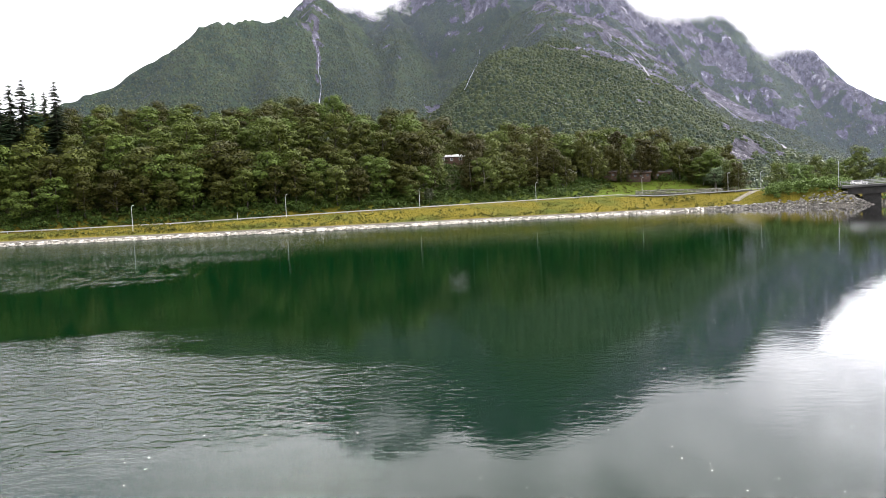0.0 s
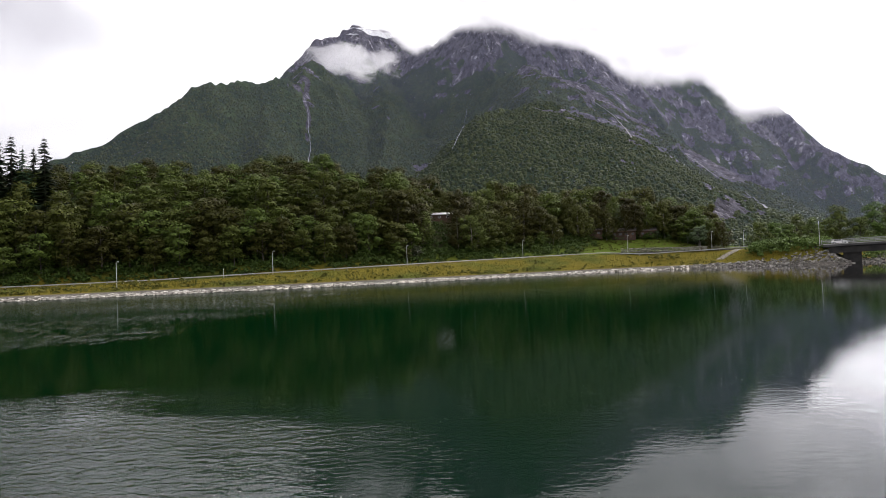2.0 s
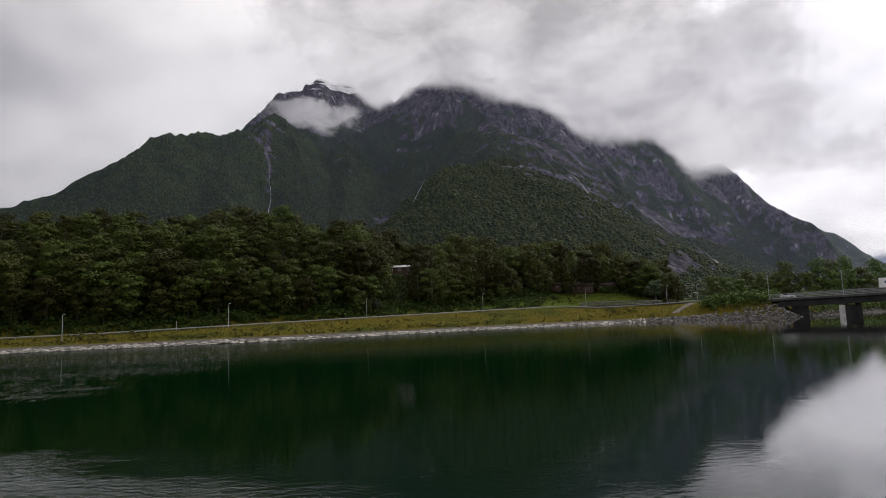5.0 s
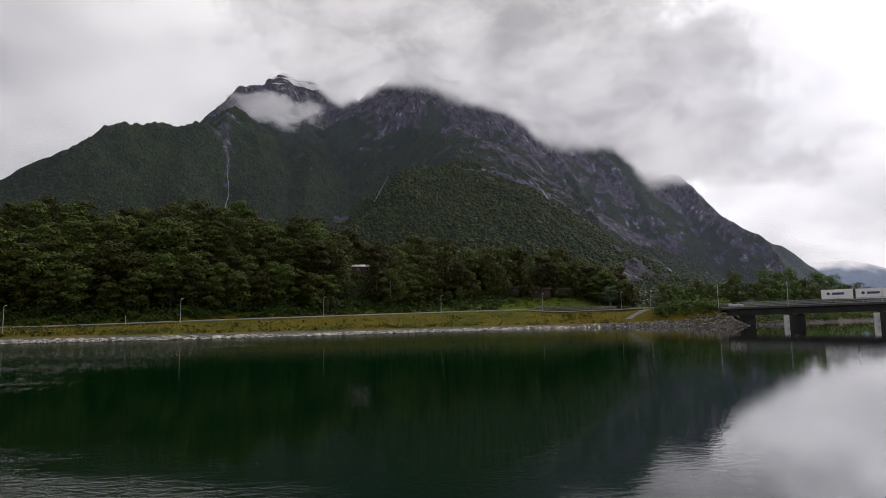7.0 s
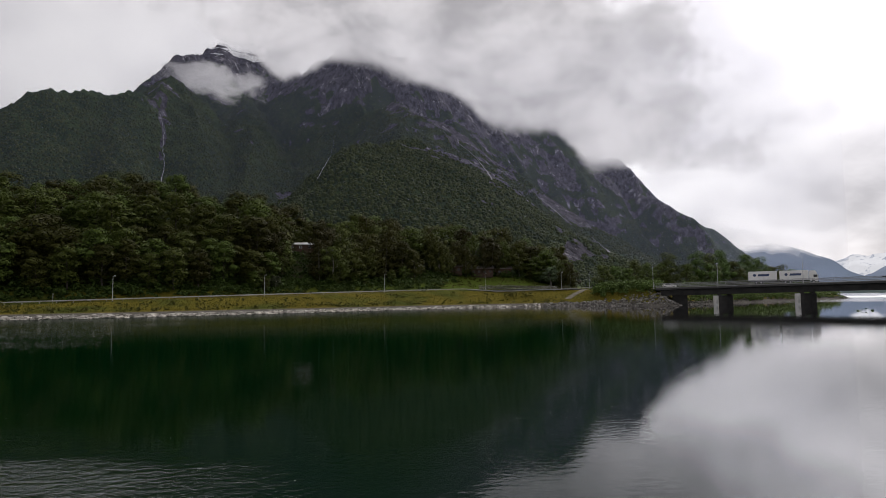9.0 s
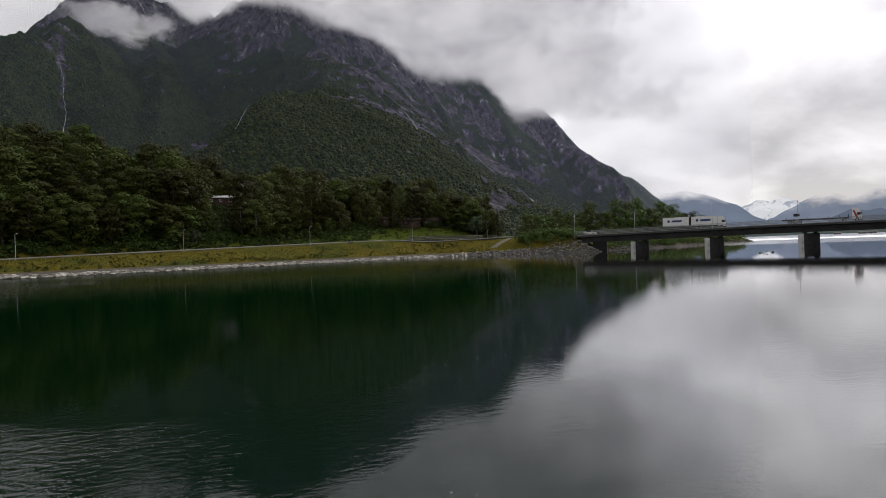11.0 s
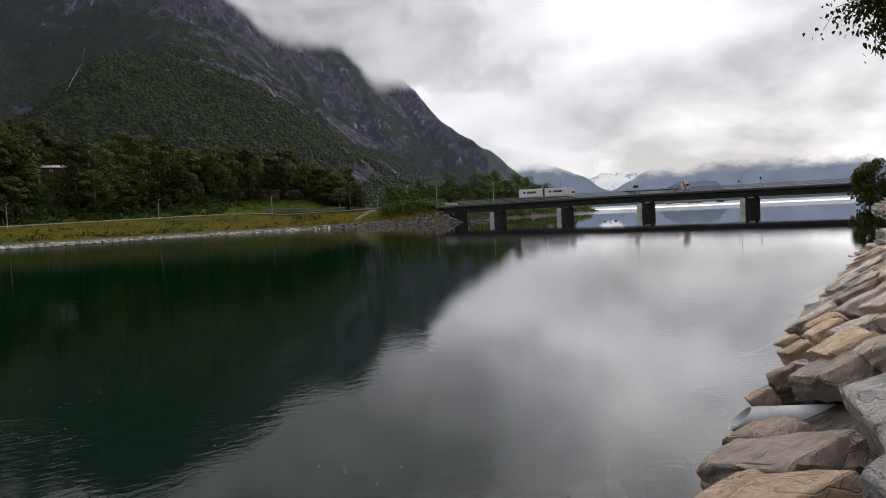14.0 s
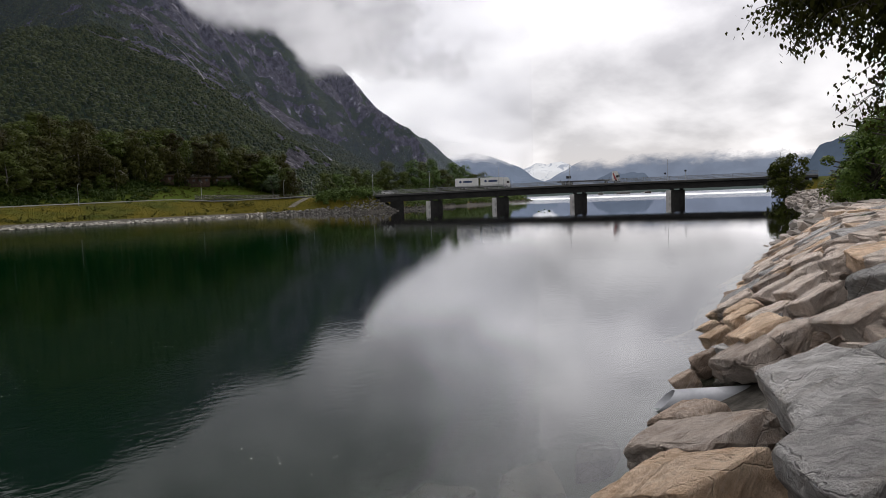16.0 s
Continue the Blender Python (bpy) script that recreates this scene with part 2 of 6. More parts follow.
# ---- the lie of the land ----
FAR_SHORE = [(-1500, 40), (-500, 95), (-200, 132), (-91, 151), (-40, 157), (0, 173), (40, 193), (75, 206), (94, 199.5),
             (106, 185), (110, 178.5), (116, 175.5), (124, 184), (160, 206), (225, 241), (302, 292), (420, 420), (640, 740), (1100, 1350), (2600, 3300),
             (2600, 5200), (-5200, 5200), (-5200, 40)]
NEAR_SHORE = [(-900, -340), (-60, -20), (0, 2.7), (20, 10.3), (50, 21.7), (89, 37), (135, 60), (170, 76), (196, 82), (212, 84), (330, 110),
              (900, 260), (2000, 640), (5200, 1500), (5200, -5200), (-5200, -5200), (-5200, -1800)]


def inland(poly, x, y):
    """Signed distance from a shoreline, positive on land (numpy arrays)."""
    best = np.full(x.shape, 1e9)
    inside = np.zeros(x.shape, bool)
    n = len(poly)
    for i in range(n):
        (ax, ay), (bx, by) = poly[i], poly[(i + 1) % n]
        dx, dy = bx - ax, by - ay
        t = np.clip(((x - ax) * dx + (y - ay) * dy) / (dx * dx + dy * dy), 0, 1)
        best = np.minimum(best, np.hypot(x - ax - t * dx, y - ay - t * dy))
        cross = (ay > y) != (by > y)
        with np.errstate(divide="ignore", invalid="ignore"):
            inside ^= cross & (x < (bx - ax) * (y - ay) / (by - ay if by != ay else 1e-9) + ax)
    return np.where(inside, best, -best)


def wobble(x, y, size, seed=0):
    """Smooth value noise in -1..1, cheap and repeatable (numpy arrays)."""
    x, y = np.asarray(x, float) / size + seed * 17.3, np.asarray(y, float) / size - seed * 9.1
    ix, iy = np.floor(x), np.floor(y)
    fx, fy = x - ix, y - iy
    fx, fy = fx * fx * (3 - 2 * fx), fy * fy * (3 - 2 * fy)

    def lattice(i, j):
        s = np.sin(i * 127.1 + j * 311.7 + seed * 74.7) * 43758.5453
        return (s - np.floor(s)) * 2 - 1
    a, b = lattice(ix, iy), lattice(ix + 1, iy)
    c, d = lattice(ix, iy + 1), lattice(ix + 1, iy + 1)
    return (a * (1 - fx) + b * fx) * (1 - fy) + (c * (1 - fx) + d * fx) * fy


def ramped(v, xs, ys):
    return np.interp(v, xs, ys)


ROAD_INLAND = 27.0


def ground_height(x, y):
    x, y = np.asarray(x, float), np.asarray(y, float)
    far, near = inland(FAR_SHORE, x, y), inland(NEAR_SHORE, x, y)
    # far bank: rubble foot, grass strip, road shelf, wooded hill
    road = ramped(x, [-200, -100, -75, -48, 0, 37, 60, 83, 112, 125], [2.6, 2.8, 3.0, 3.6, 4.7, 5.5, 5.9, 6.1, 5.9, 5.5])
    bank = ramped(far, [-12, 0, 3, 6, 21], [-4, -0.1, 1.0, 1.5, 0]) 
    shelf = np.where(far < 6, bank, ramped(far, [6, 20], [0, 1]) * (road - 1.5) + 1.5)
    # the bridge end stands on a steep stone-faced bank
    fill = ramped(x, [95, 112, 140, 170], [0, 1, 1, 0.3])
    shelf = shelf + fill * (np.where(far < 0, shelf, np.minimum(road, -0.1 + 0.62 * far)) - shelf)
    bearing_deg = np.degrees(np.arctan2(-x, y))
    rise = ramped(bearing_deg, [-40, -27, -24, -20, -14, -6, 1, 5, 12, 40], [0.5, 1.0, 3, 10, 17, 18, 22, 30, 33, 31])
    hill = rise * ramped(far, [33, 45, 60, 80, 112, 170, 400], [0, 0.2, 0.55, 0.85, 1.0, 1.03, 0.8])
    z_far = shelf + hill + ramped(far, [33, 60], [0, 1]) * wobble(x, y, 23, 3) * 0.9
    z_far = z_far + ramped(far, [250, 420, 800], [0, 4, 25])
    # near bank: steep boulder slope, then a level top
    z_near = ramped(near, [-14, -5, 0, 3.2, 6, 40], [-3.5, -1.6, -0.4, 1.35, 2.1, 2.7]) + wobble(x, y, 3, 5) * 0.08
    z_near = z_near + ramped(near, [4, 30], [0, 1]) * wobble(x, y, 11, 2) * 0.25
    # the road leaves the bridge on a grassy embankment
    run = np.clip((x - 204) * 0.90 + (y - 88) * -0.43, 0, 140)
    off = np.hypot(x - 204 - 0.90 * run, y - 88 + 0.43 * run)
    z_near = np.where(near > 0, np.maximum(z_near, 6.0 - 0.5 * np.maximum(0, off - 6)), z_near)
    return np.where(far > near, z_far, z_near)


def zg(x, y):
    return float(ground_height(np.array([x]), np.array([y]))[0])


def polar_sheet(name, azimuths, radii, height, mat, smooth=True):
    a, r = np.radians(np.array(azimuths)), np.array(radii)
    x, y = -np.sin(a)[:, None] * r[None], np.cos(a)[:, None] * r[None]
    z = height(x, y)
    na, nr = x.shape
    idx = np.arange(na * nr).reshape(na, nr)
    quads = np.stack([idx[:-1, :-1], idx[:-1, 1:], idx[1:, 1:], idx[1:, :-1]], -1).reshape(-1, 4)
    me = bpy.data.meshes.new(name)
    me.from_pydata(np.stack([x, y, z], -1).reshape(-1, 3).tolist(), [], quads.tolist())
    me.update()
    if smooth:
        me.shade_smooth()
    if me.polygons[0].normal.z < 0:
        me.flip_normals()
    me.materials.append(mat)
    return new(name, me)


def steps(*spans):
    out = []
    for lo, hi, d in spans:
        out += list(np.arange(lo, hi, d))
    out.append(spans[-1][1])
    return out


# ground: grass on top, gravel and mud on slopes and below the water
def ground_material():
    m, node, join = material("grass and gravel ground")
    geo = node("ShaderNodeNewGeometry")
    sep = node("ShaderNodeSeparateXYZ")
    join(geo.outputs["Position"], sep.inputs[0])
    pos = geo.outputs["Position"]
    big = noise_of(node, join, pos, 0.05, 4)
    midn = noise_of(node, join, pos, 0.35, 5)
    fine = noise_of(node, join, pos, 2.5, 5, 0.65)
    grass = blend_colours(node, join, stepped(node, join, midn, 0.3, 0.7), (0.032, 0.044, 0.008), (0.066, 0.074, 0.015))
    straw = blend_colours(node, join, stepped(node, join, fine, 0.3, 0.75), (0.068, 0.058, 0.008), (0.128, 0.104, 0.016))
    grass = blend_colours(node, join, stepped(node, join, big, 0.34, 0.54), grass, straw)
    lush = blend_colours(node, join, stepped(node, join, fine, 0.3, 0.7), (0.034, 0.052, 0.007), (0.075, 0.100, 0.015))
    grass = blend_colours(node, join, stepped(node, join, sep.outputs[2], 5.0, 7.5), grass, lush)
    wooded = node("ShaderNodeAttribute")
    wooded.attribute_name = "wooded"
    # forest floor colour, made extra dark for the deep shade under the trees
    shaded_litter = blend_colours(node, join, stepped(node, join, fine, 0.3, 0.7), (0.012, 0.014, 0.006), (0.034, 0.036, 0.014))
    grass = blend_colours(node, join, wooded.outputs["Fac"], grass, shaded_litter)
    gravel = blend_colours(node, join, stepped(node, join, fine, 0.3, 0.7), (0.045, 0.042, 0.036), (0.13, 0.12, 0.105))
    side = node("ShaderNodeMath")
    side.operation = "MULTIPLY_ADD"
    side.inputs[1].default_value = -0.38
    join(sep.outputs[0], side.inputs[0])
    join(sep.outputs[1], side.inputs[2])
    lower = node("ShaderNodeMath")
    lower.operation = "SUBTRACT"
    join(sep.outputs[2], lower.inputs[0])
    join(stepped(node, join, side.outputs[0], 3.0, 2.0, 0.0, 0.85), lower.inputs[1])
    col = blend_colours(node, join, stepped(node, join, lower.outputs[0], 0.95, 1.3), gravel, grass)
    mud = blend_colours(node, join, midn, (0.05, 0.06, 0.045), (0.11, 0.115, 0.085))
    col = blend_colours(node, join, stepped(node, join, sep.outputs[2], -0.3, 0.05), mud, col)
    bs = node("ShaderNodeBsdfPrincipled", Roughness=0.95)
    bs.inputs["Specular IOR Level"].default_value = 0.02
    join(col, bs.inputs["Base Color"])
    b = node("ShaderNodeBump", Strength=0.6, Distance=0.25)
    join(fine, b.inputs["Height"])
    join(b.outputs[0], bs.inputs["Normal"])
    join(bs.outputs[0], node("ShaderNodeOutputMaterial").inputs[0])
    return m


AZ_ALL = steps((-180, -95, 5), (-95, 50, 0.4), (50, 180, 5))
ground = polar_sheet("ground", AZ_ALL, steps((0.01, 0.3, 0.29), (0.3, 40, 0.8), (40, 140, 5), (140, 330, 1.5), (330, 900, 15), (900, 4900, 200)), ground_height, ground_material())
tagged(ground, "grassy river banks and meadow with gravel at the waterline", "ground", kind="structure")


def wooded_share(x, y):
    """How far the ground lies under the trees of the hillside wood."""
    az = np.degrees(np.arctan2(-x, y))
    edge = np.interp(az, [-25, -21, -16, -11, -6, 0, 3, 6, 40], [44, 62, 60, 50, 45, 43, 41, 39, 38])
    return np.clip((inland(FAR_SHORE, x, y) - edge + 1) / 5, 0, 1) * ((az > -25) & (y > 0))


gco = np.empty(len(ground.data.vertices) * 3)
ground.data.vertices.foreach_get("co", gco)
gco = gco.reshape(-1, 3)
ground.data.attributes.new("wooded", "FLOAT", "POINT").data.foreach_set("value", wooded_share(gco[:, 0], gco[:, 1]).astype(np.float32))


# ---- water ----
def water_material():
    m, node, join = material("green river water")
    pos = node("ShaderNodeNewGeometry").outputs["Position"]
    sep = node("ShaderNodeSeparateXYZ")
    join(pos, sep.inputs[0])
    # small wind waves, stronger in drifting patches
    waves = noise_of(node, join, pos, 2.2, 2.0, 0.5, (0.75, 1.5, 1.0), 0.8)
    chop = noise_of(node, join, pos, 9.0, 2.0, 0.5, (0.8, 1.4, 1.0), 0.4)
    swell = noise_of(node, join, pos, 0.35, 2.0, 0.5)
    total = node("ShaderNodeMath")
    total.operation = "MULTIPLY_ADD"
    total.inputs[1].default_value = 0.40
    join(chop, total.inputs[0])
    # rows of short-crested wavelets
    rows_ = node("ShaderNodeTexWave", Scale=0.75, Distortion=11.0, Detail=3.0)
    rows_.bands_direction = "Y"
    rows_.inputs["Detail Scale"].default_value = 2.2
    lean_ = node("ShaderNodeMapping")
    lean_.inputs["Rotation"].default_value = (0, 0, 0.22)
    join(pos, lean_.inputs[0])
    join(lean_.outputs[0], rows_.inputs["Vector"])
    rolled = node("ShaderNodeMath")
    rolled.operation = "MULTIPLY_ADD"
    rolled.inputs[1].default_value = 0.16
    join(rows_.outputs["Fac"], rolled.inputs[0])
    join(waves, rolled.inputs[2])
    join(rolled.outputs[0], total.inputs[2])
    patches = noise_of(node, join, pos, 0.03, 3.0, 0.5, (1.0, 2.2, 1.0))
    # the wind reaches the open water away from the boulders
    open_side = node("ShaderNodeMath")
    open_side.operation = "MULTIPLY_ADD"
    open_side.inputs[1].default_value = -1.0
    join(sep.outputs[0], open_side.inputs[0])
    join(noise_of(node, join, pos, 0.12, 2.0), open_side.inputs[2])
    wind = stepped(node, join, open_side.outputs[0], -4.0, 9.0, 0.0, 0.27)
    gust = node("ShaderNodeMath")
    gust.operation = "ADD"
    join(patches, gust.inputs[0])
    join(wind, gust.inputs[1])
    # sheltered again towards the far bank on the bridge side
    lee = stepped(node, join, sep.outputs[1], 12.0, 30.0, 0.0, -0.42)
    gust2 = node("ShaderNodeMath")
    gust2.operation = "ADD"
    join(gust.outputs[0], gust2.inputs[0])
    join(lee, gust2.inputs[1])
    # a breezy band far out on the open side, and another far down the fjord
    far_x = stepped(node, join, sep.outputs[0], -6.0, -24.0, 0.0, 1.0)
    far_y = stepped(node, join, sep.outputs[1], 24.0, 40.0, 0.0, 1.0)
    far_y2 = stepped(node, join, sep.outputs[1], 150.0, 105.0, 0.0, 1.0)
    band = node("ShaderNodeMath")
    band.operation = "MULTIPLY"
    join(far_x, band.inputs[0])
    join(far_y, band.inputs[1])
    band2 = node("ShaderNodeMath")
    band2.operation = "MULTIPLY"
    join(band.outputs[0], band2.inputs[0])
    join(far_y2, band2.inputs[1])
    glints = stepped(node, join, noise_of(node, join, pos, 1.0, 3.0, 0.6, (3.2, 0.5, 1.0)), 0.43, 0.62, 0.0, 1.0)
    band3 = node("ShaderNodeMath")
    band3.operation = "MULTIPLY"
    join(band2.outputs[0], band3.inputs[0])
    join(glints, band3.inputs[1])
    fjord = node("ShaderNodeMath")
    fjord.operation = "MULTIPLY"
    join(stepped(node, join, sep.outputs[0], 420.0, 520.0, 0.0, 1.0), fjord.inputs[0])
    join(stepped(node, join, sep.outputs[0], 900.0, 700.0, 0.0, 1.0), fjord.inputs[1])
    extra = node("ShaderNodeMath")
    extra.operation = "MULTIPLY_ADD"
    join(band3.outputs[0], extra.inputs[0])
    extra.inputs[1].default_value = 0.52
    join(fjord.outputs[0], extra.inputs[2])
    gust3 = node("ShaderNodeMath")
    gust3.operation = "ADD"
    join(gust2.outputs[0], gust3.inputs[0])
    join(extra.outputs[0], gust3.inputs[1])
    # a small cat's-paw off the boulders
    paw = None
    for axis_, a_, b_ in ((0, 0.5, 3.0), (0, 13.0, 8.5), (1, 12.0, 14.5), (1, 23.0, 19.0)):
        edge_ = stepped(node, join, sep.outputs[axis_], a_, b_)
        if paw is None:
            paw = edge_
        else:
            both_ = node("ShaderNodeMath")
            both_.operation = "MULTIPLY"
            join(paw, both_.inputs[0])
            join(edge_, both_.inputs[1])
            paw = both_.outputs[0]
    gust4 = node("ShaderNodeMath")
    gust4.operation = "MULTIPLY_ADD"
    gust4.inputs[1].default_value = 0.07
    join(paw, gust4.inputs[0])
    join(gust3.outputs[0], gust4.inputs[2])
    strength = stepped(node, join, gust4.outputs[0], 0.54, 0.90, 0.022, 0.85)
    settled = node("ShaderNodeMath")
    settled.operation = "MULTIPLY"
    join(strength, settled.inputs[0])
    join(stepped(node, join, sep.outputs[0], 12.0, 90.0, 1.0, 0.2), settled.inputs[1])
    b = node("ShaderNodeBump", Distance=0.10)
    join(settled.outputs[0], b.inputs["Strength"])
    join(total.outputs[0], b.inputs["Height"])
    b2 = node("ShaderNodeBump", Strength=0.03, Distance=0.1)
    join(swell, b2.inputs["Height"])
    join(b2.outputs[0], b.inputs["Normal"])
    gloss = node("ShaderNodeBsdfGlossy", Roughness=0.028, Color=(0.98, 0.98, 1.0, 1))
    # a ruffled streak right across the fjord
    away = node("ShaderNodeVectorMath")
    away.operation = "LENGTH"
    join(pos, away.inputs[0])
    streak = node("ShaderNodeMath")
    streak.operation = "MULTIPLY"
    join(stepped(node, join, away.outputs["Value"], 490.0, 540.0), streak.inputs[0])
    join(stepped(node, join, away.outputs["Value"], 680.0, 620.0), streak.inputs[1])
    far_off = stepped(node, join, away.outputs["Value"], 225.0, 300.0, 0.009, 0.10)
    breeze = node("ShaderNodeMath")
    breeze.operation = "MULTIPLY"
    join(stepped(node, join, away.outputs["Value"], 75.0, 150.0), breeze.inputs[0])
    join(stepped(node, join, sep.outputs[0], 95.0, 45.0, 0.0, 0.07), breeze.inputs[1])
    farther = node("ShaderNodeMath")
    farther.operation = "ADD"
    join(breeze.outputs[0], farther.inputs[0])
    join(far_off, farther.inputs[1])
    far_off = farther.outputs[0]
    ruffled = node("ShaderNodeMath")
    ruffled.operation = "MULTIPLY_ADD"
    ruffled.inputs[1].default_value = 0.30
    join(streak.outputs[0], ruffled.inputs[0])
    join(far_off, ruffled.inputs[2])
    join(ruffled.outputs[0], gloss.inputs["Roughness"])
    join(b.outputs[0], gloss.inputs["Normal"])
    deep = node("ShaderNodeBsdfDiffuse", Color=(0.0001, 0.0072, 0.0018, 1))
    clear = node("ShaderNodeBsdfTransparent", Color=(0.50, 0.58, 0.50, 1))
    shallow = node("ShaderNodeMath")
    shallow.operation = "MULTIPLY_ADD"
    shallow.inputs[1].default_value = -0.38
    join(sep.outputs[0], shallow.inputs[0])
    join(sep.outputs[1], shallow.inputs[2])
    body = node("ShaderNodeMixShader")
    join(stepped(node, join, shallow.outputs[0], 3.0, 6.0), body.inputs[0])
    join(clear.outputs[0], body.inputs[1])
    join(deep.outputs[0], body.inputs[2])
    fres = node("ShaderNodeFresnel", IOR=1.34)
    join(b.outputs[0], fres.inputs["Normal"])
    # mirrors strongly at a low angle, weakly from above: Fresnel raised by hand, capped lower on the left to darken
    # reflections
    slope_ = node("ShaderNodeMath")
    slope_.operation = "MULTIPLY_ADD"
    slope_.inputs[1].default_value = 1.15
    slope_.inputs[2].default_value = 0.92
    join(fres.outputs[0], slope_.inputs[0])
    sheen = node("ShaderNodeMath")
    sheen.operation = "MULTIPLY"
    join(fres.outputs[0], sheen.inputs[0])
    join(slope_.outputs[0], sheen.inputs[1])
    top_ = node("ShaderNodeMath")
    top_.operation = "MINIMUM"
    join(sheen.outputs[0], top_.inputs[0])
    join(stepped(node, join, sep.outputs[0], 20.0, 75.0, 0.38, 0.92), top_.inputs[1])
    # reflection brightened by position: mirror strength scaled from 0.82 left to 1.42 right
    boost_side = node("ShaderNodeMath")
    boost_side.operation = "MULTIPLY_ADD"
    boost_side.inputs[1].default_value = -0.45
    join(sep.outputs[1], boost_side.inputs[0])
    join(sep.outputs[0], boost_side.inputs[2])
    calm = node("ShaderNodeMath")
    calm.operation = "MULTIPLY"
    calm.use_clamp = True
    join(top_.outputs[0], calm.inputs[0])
    join(stepped(node, join, boost_side.outputs[0], -1.0, 7.0, 0.82, 1.42), calm.inputs[1])
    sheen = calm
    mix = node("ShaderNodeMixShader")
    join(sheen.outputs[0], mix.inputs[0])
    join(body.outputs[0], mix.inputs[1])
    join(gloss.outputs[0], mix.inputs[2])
    join(mix.outputs[0], node("ShaderNodeOutputMaterial").inputs[0])
    return m


wm = water_material()
water = polar_sheet("water", steps((-180, 180, 6)), [0.01, 0.5, 20, 60, 150, 400, 1200, 4800], lambda x, y: x * 0, wm)
tagged(water, "calm dark green river water with wind ripples and reflections", "water", kind="structure")


# ---- mountains: ridges with gullied flanks ----
def ridge_field(ridges, x, y):
    """Highest of several ridges; each one (points, steepness near the crest, at the foot)."""
    z = np.full(x.shape, -30.0)
    for pts, s0, s1, reach in ridges:
        here = np.full(x.shape, -1e9)
        for a, b in zip(pts[:-1], pts[1:]):
            dx, dy = b.x - a.x, b.y - a.y
            t = np.clip(((x - a.x) * dx + (y - a.y) * dy) / (dx * dx + dy * dy + 1e-6), 0, 1)
            d = np.hypot(x - a.x - t * dx, y - a.y - t * dy)
            crest = a.z + t * (b.z - a.z)
            fall = s0 * d - (s0 - s1) * np.maximum(0, d - reach * 0.3) ** 2 / (2 * reach) * (d < reach) \
                - (d >= reach) * ((s0 - s1) * (0.7 * reach) ** 2 / (2 * reach) + (s0 - s1) * 0.7 * (d - reach))
            here = np.maximum(here, crest - fall)
        z = np.maximum(z, here)
    return z


RIDGES = [
    # left shoulder
    ([sight(44, 2.5, 1500), sight(34, 6.3, 1500), sight(29.6, 9.8, 1520), sight(27.0, 11.0, 1540), sight(24.2, 12.95, 1560), sight(19.7, 16.0, 1600),
      sight(18.2, 16.5, 1620), sight(14.7, 16.9, 1680), sight(12.0, 17.25, 1760), sight(9.5, 18.4, 2000)], 0.95, 0.42, 900),
    # snowy top behind it
    ([sight(14, 15.0, 2300), sight(11.0, 18.1, 2350), sight(9.1, 19.7, 2400), sight(6.3, 21.3, 2450), sight(3.5, 20.6, 2500), sight(0, 19.6, 2500)], 1.2, 0.8, 700),
    # main top and its long flank towards the fjord
    ([sight(2.0, 18.6, 2250), sight(-1.3, 20.1, 2200), sight(-2.4, 20.9, 2180), sight(-6.0, 22.0, 2150), sight(-9.0, 21.3, 2180), sight(-12.3, 20.2, 2220),
      sight(-16.8, 17.85, 2300), sight(-20.5, 16.5, 2380), sight(-22.8, 16.25, 2440)], 1.5, 0.55, 900),
    ([sight(-22.8, 16.25, 2440), sight(-24.2, 15.35, 2450), sight(-25.2, 13.75, 2455), sight(-26.4, 12.05, 2460), sight(-27.4, 10.6, 2440), sight(-28.8, 9.8, 2420), sight(-30.5, 8.9, 2400),
      sight(-32.8, 7.7, 2380), sight(-34.6, 6.4, 2360), sight(-36.0, 4.6, 2300), sight(-37.0, 2.6, 2200)], 1.5, 0.7, 600),
    # dark spur behind the notch
    ([sight(-25.4, 11.2, 2800), sight(-26.8, 12.0, 2800), sight(-29.2, 11.95, 2800), sight(-30.2, 11.5, 2800), sight(-30.9, 10.4, 2800), sight(-31.7, 9.3, 2800), sight(-33.2, 7.5, 2800)], 1.8, 1.0, 600),
    # farther end of the range, down to the water
    ([sight(-33.5, 6.3, 3300), sight(-35.3, 6.1, 3300), sight(-36.9, 5.5, 3350), sight(-37.6, 4.9, 3350), sight(-38.4, 3.3, 3350), sight(-39.1, 0.4, 3350)], 1.0, 0.6, 700),
    # wooded knob in front
    ([sight(1.6, 6.2, 1050), sight(-1.3, 10.5, 1060), sight(-3.8, 12.5, 1080), sight(-6.4, 13.75, 1110), sight(-9.0, 13.8, 1150), sight(-10.0, 14.2, 1500), sight(-9.5, 17.0, 1900)], 0.45, 0.95, 350),
    ([sight(-9.0, 13.8, 1150), sight(-12.1, 11.6, 1160), sight(-15.5, 8.0, 1150), sight(-18.0, 5.0, 1130), sight(-22.0, 2.0, 1100)], 0.45, 0.8, 350),
    # lower flanks
    ([sight(-14.0, 17.4, 2150), sight(-18.0, 12.5, 1900), sight(-22.0, 8.5, 1650), sight(-26.0, 4.5, 1400), sight(-29, 2.0, 1300)], 0.8, 0.5, 500),
    ([sight(4.0, 17.5, 2100), sight(3.5, 13.5, 1750), sight(4.0, 9.0, 1400), sight(4.5, 5.0, 1150)], 0.8, 0.5, 500),
    ([sight(14.0, 16.0, 1650), sight(13.0, 11.0, 1350), sight(13.0, 6.5, 1100)], 0.7, 0.5, 500),
]


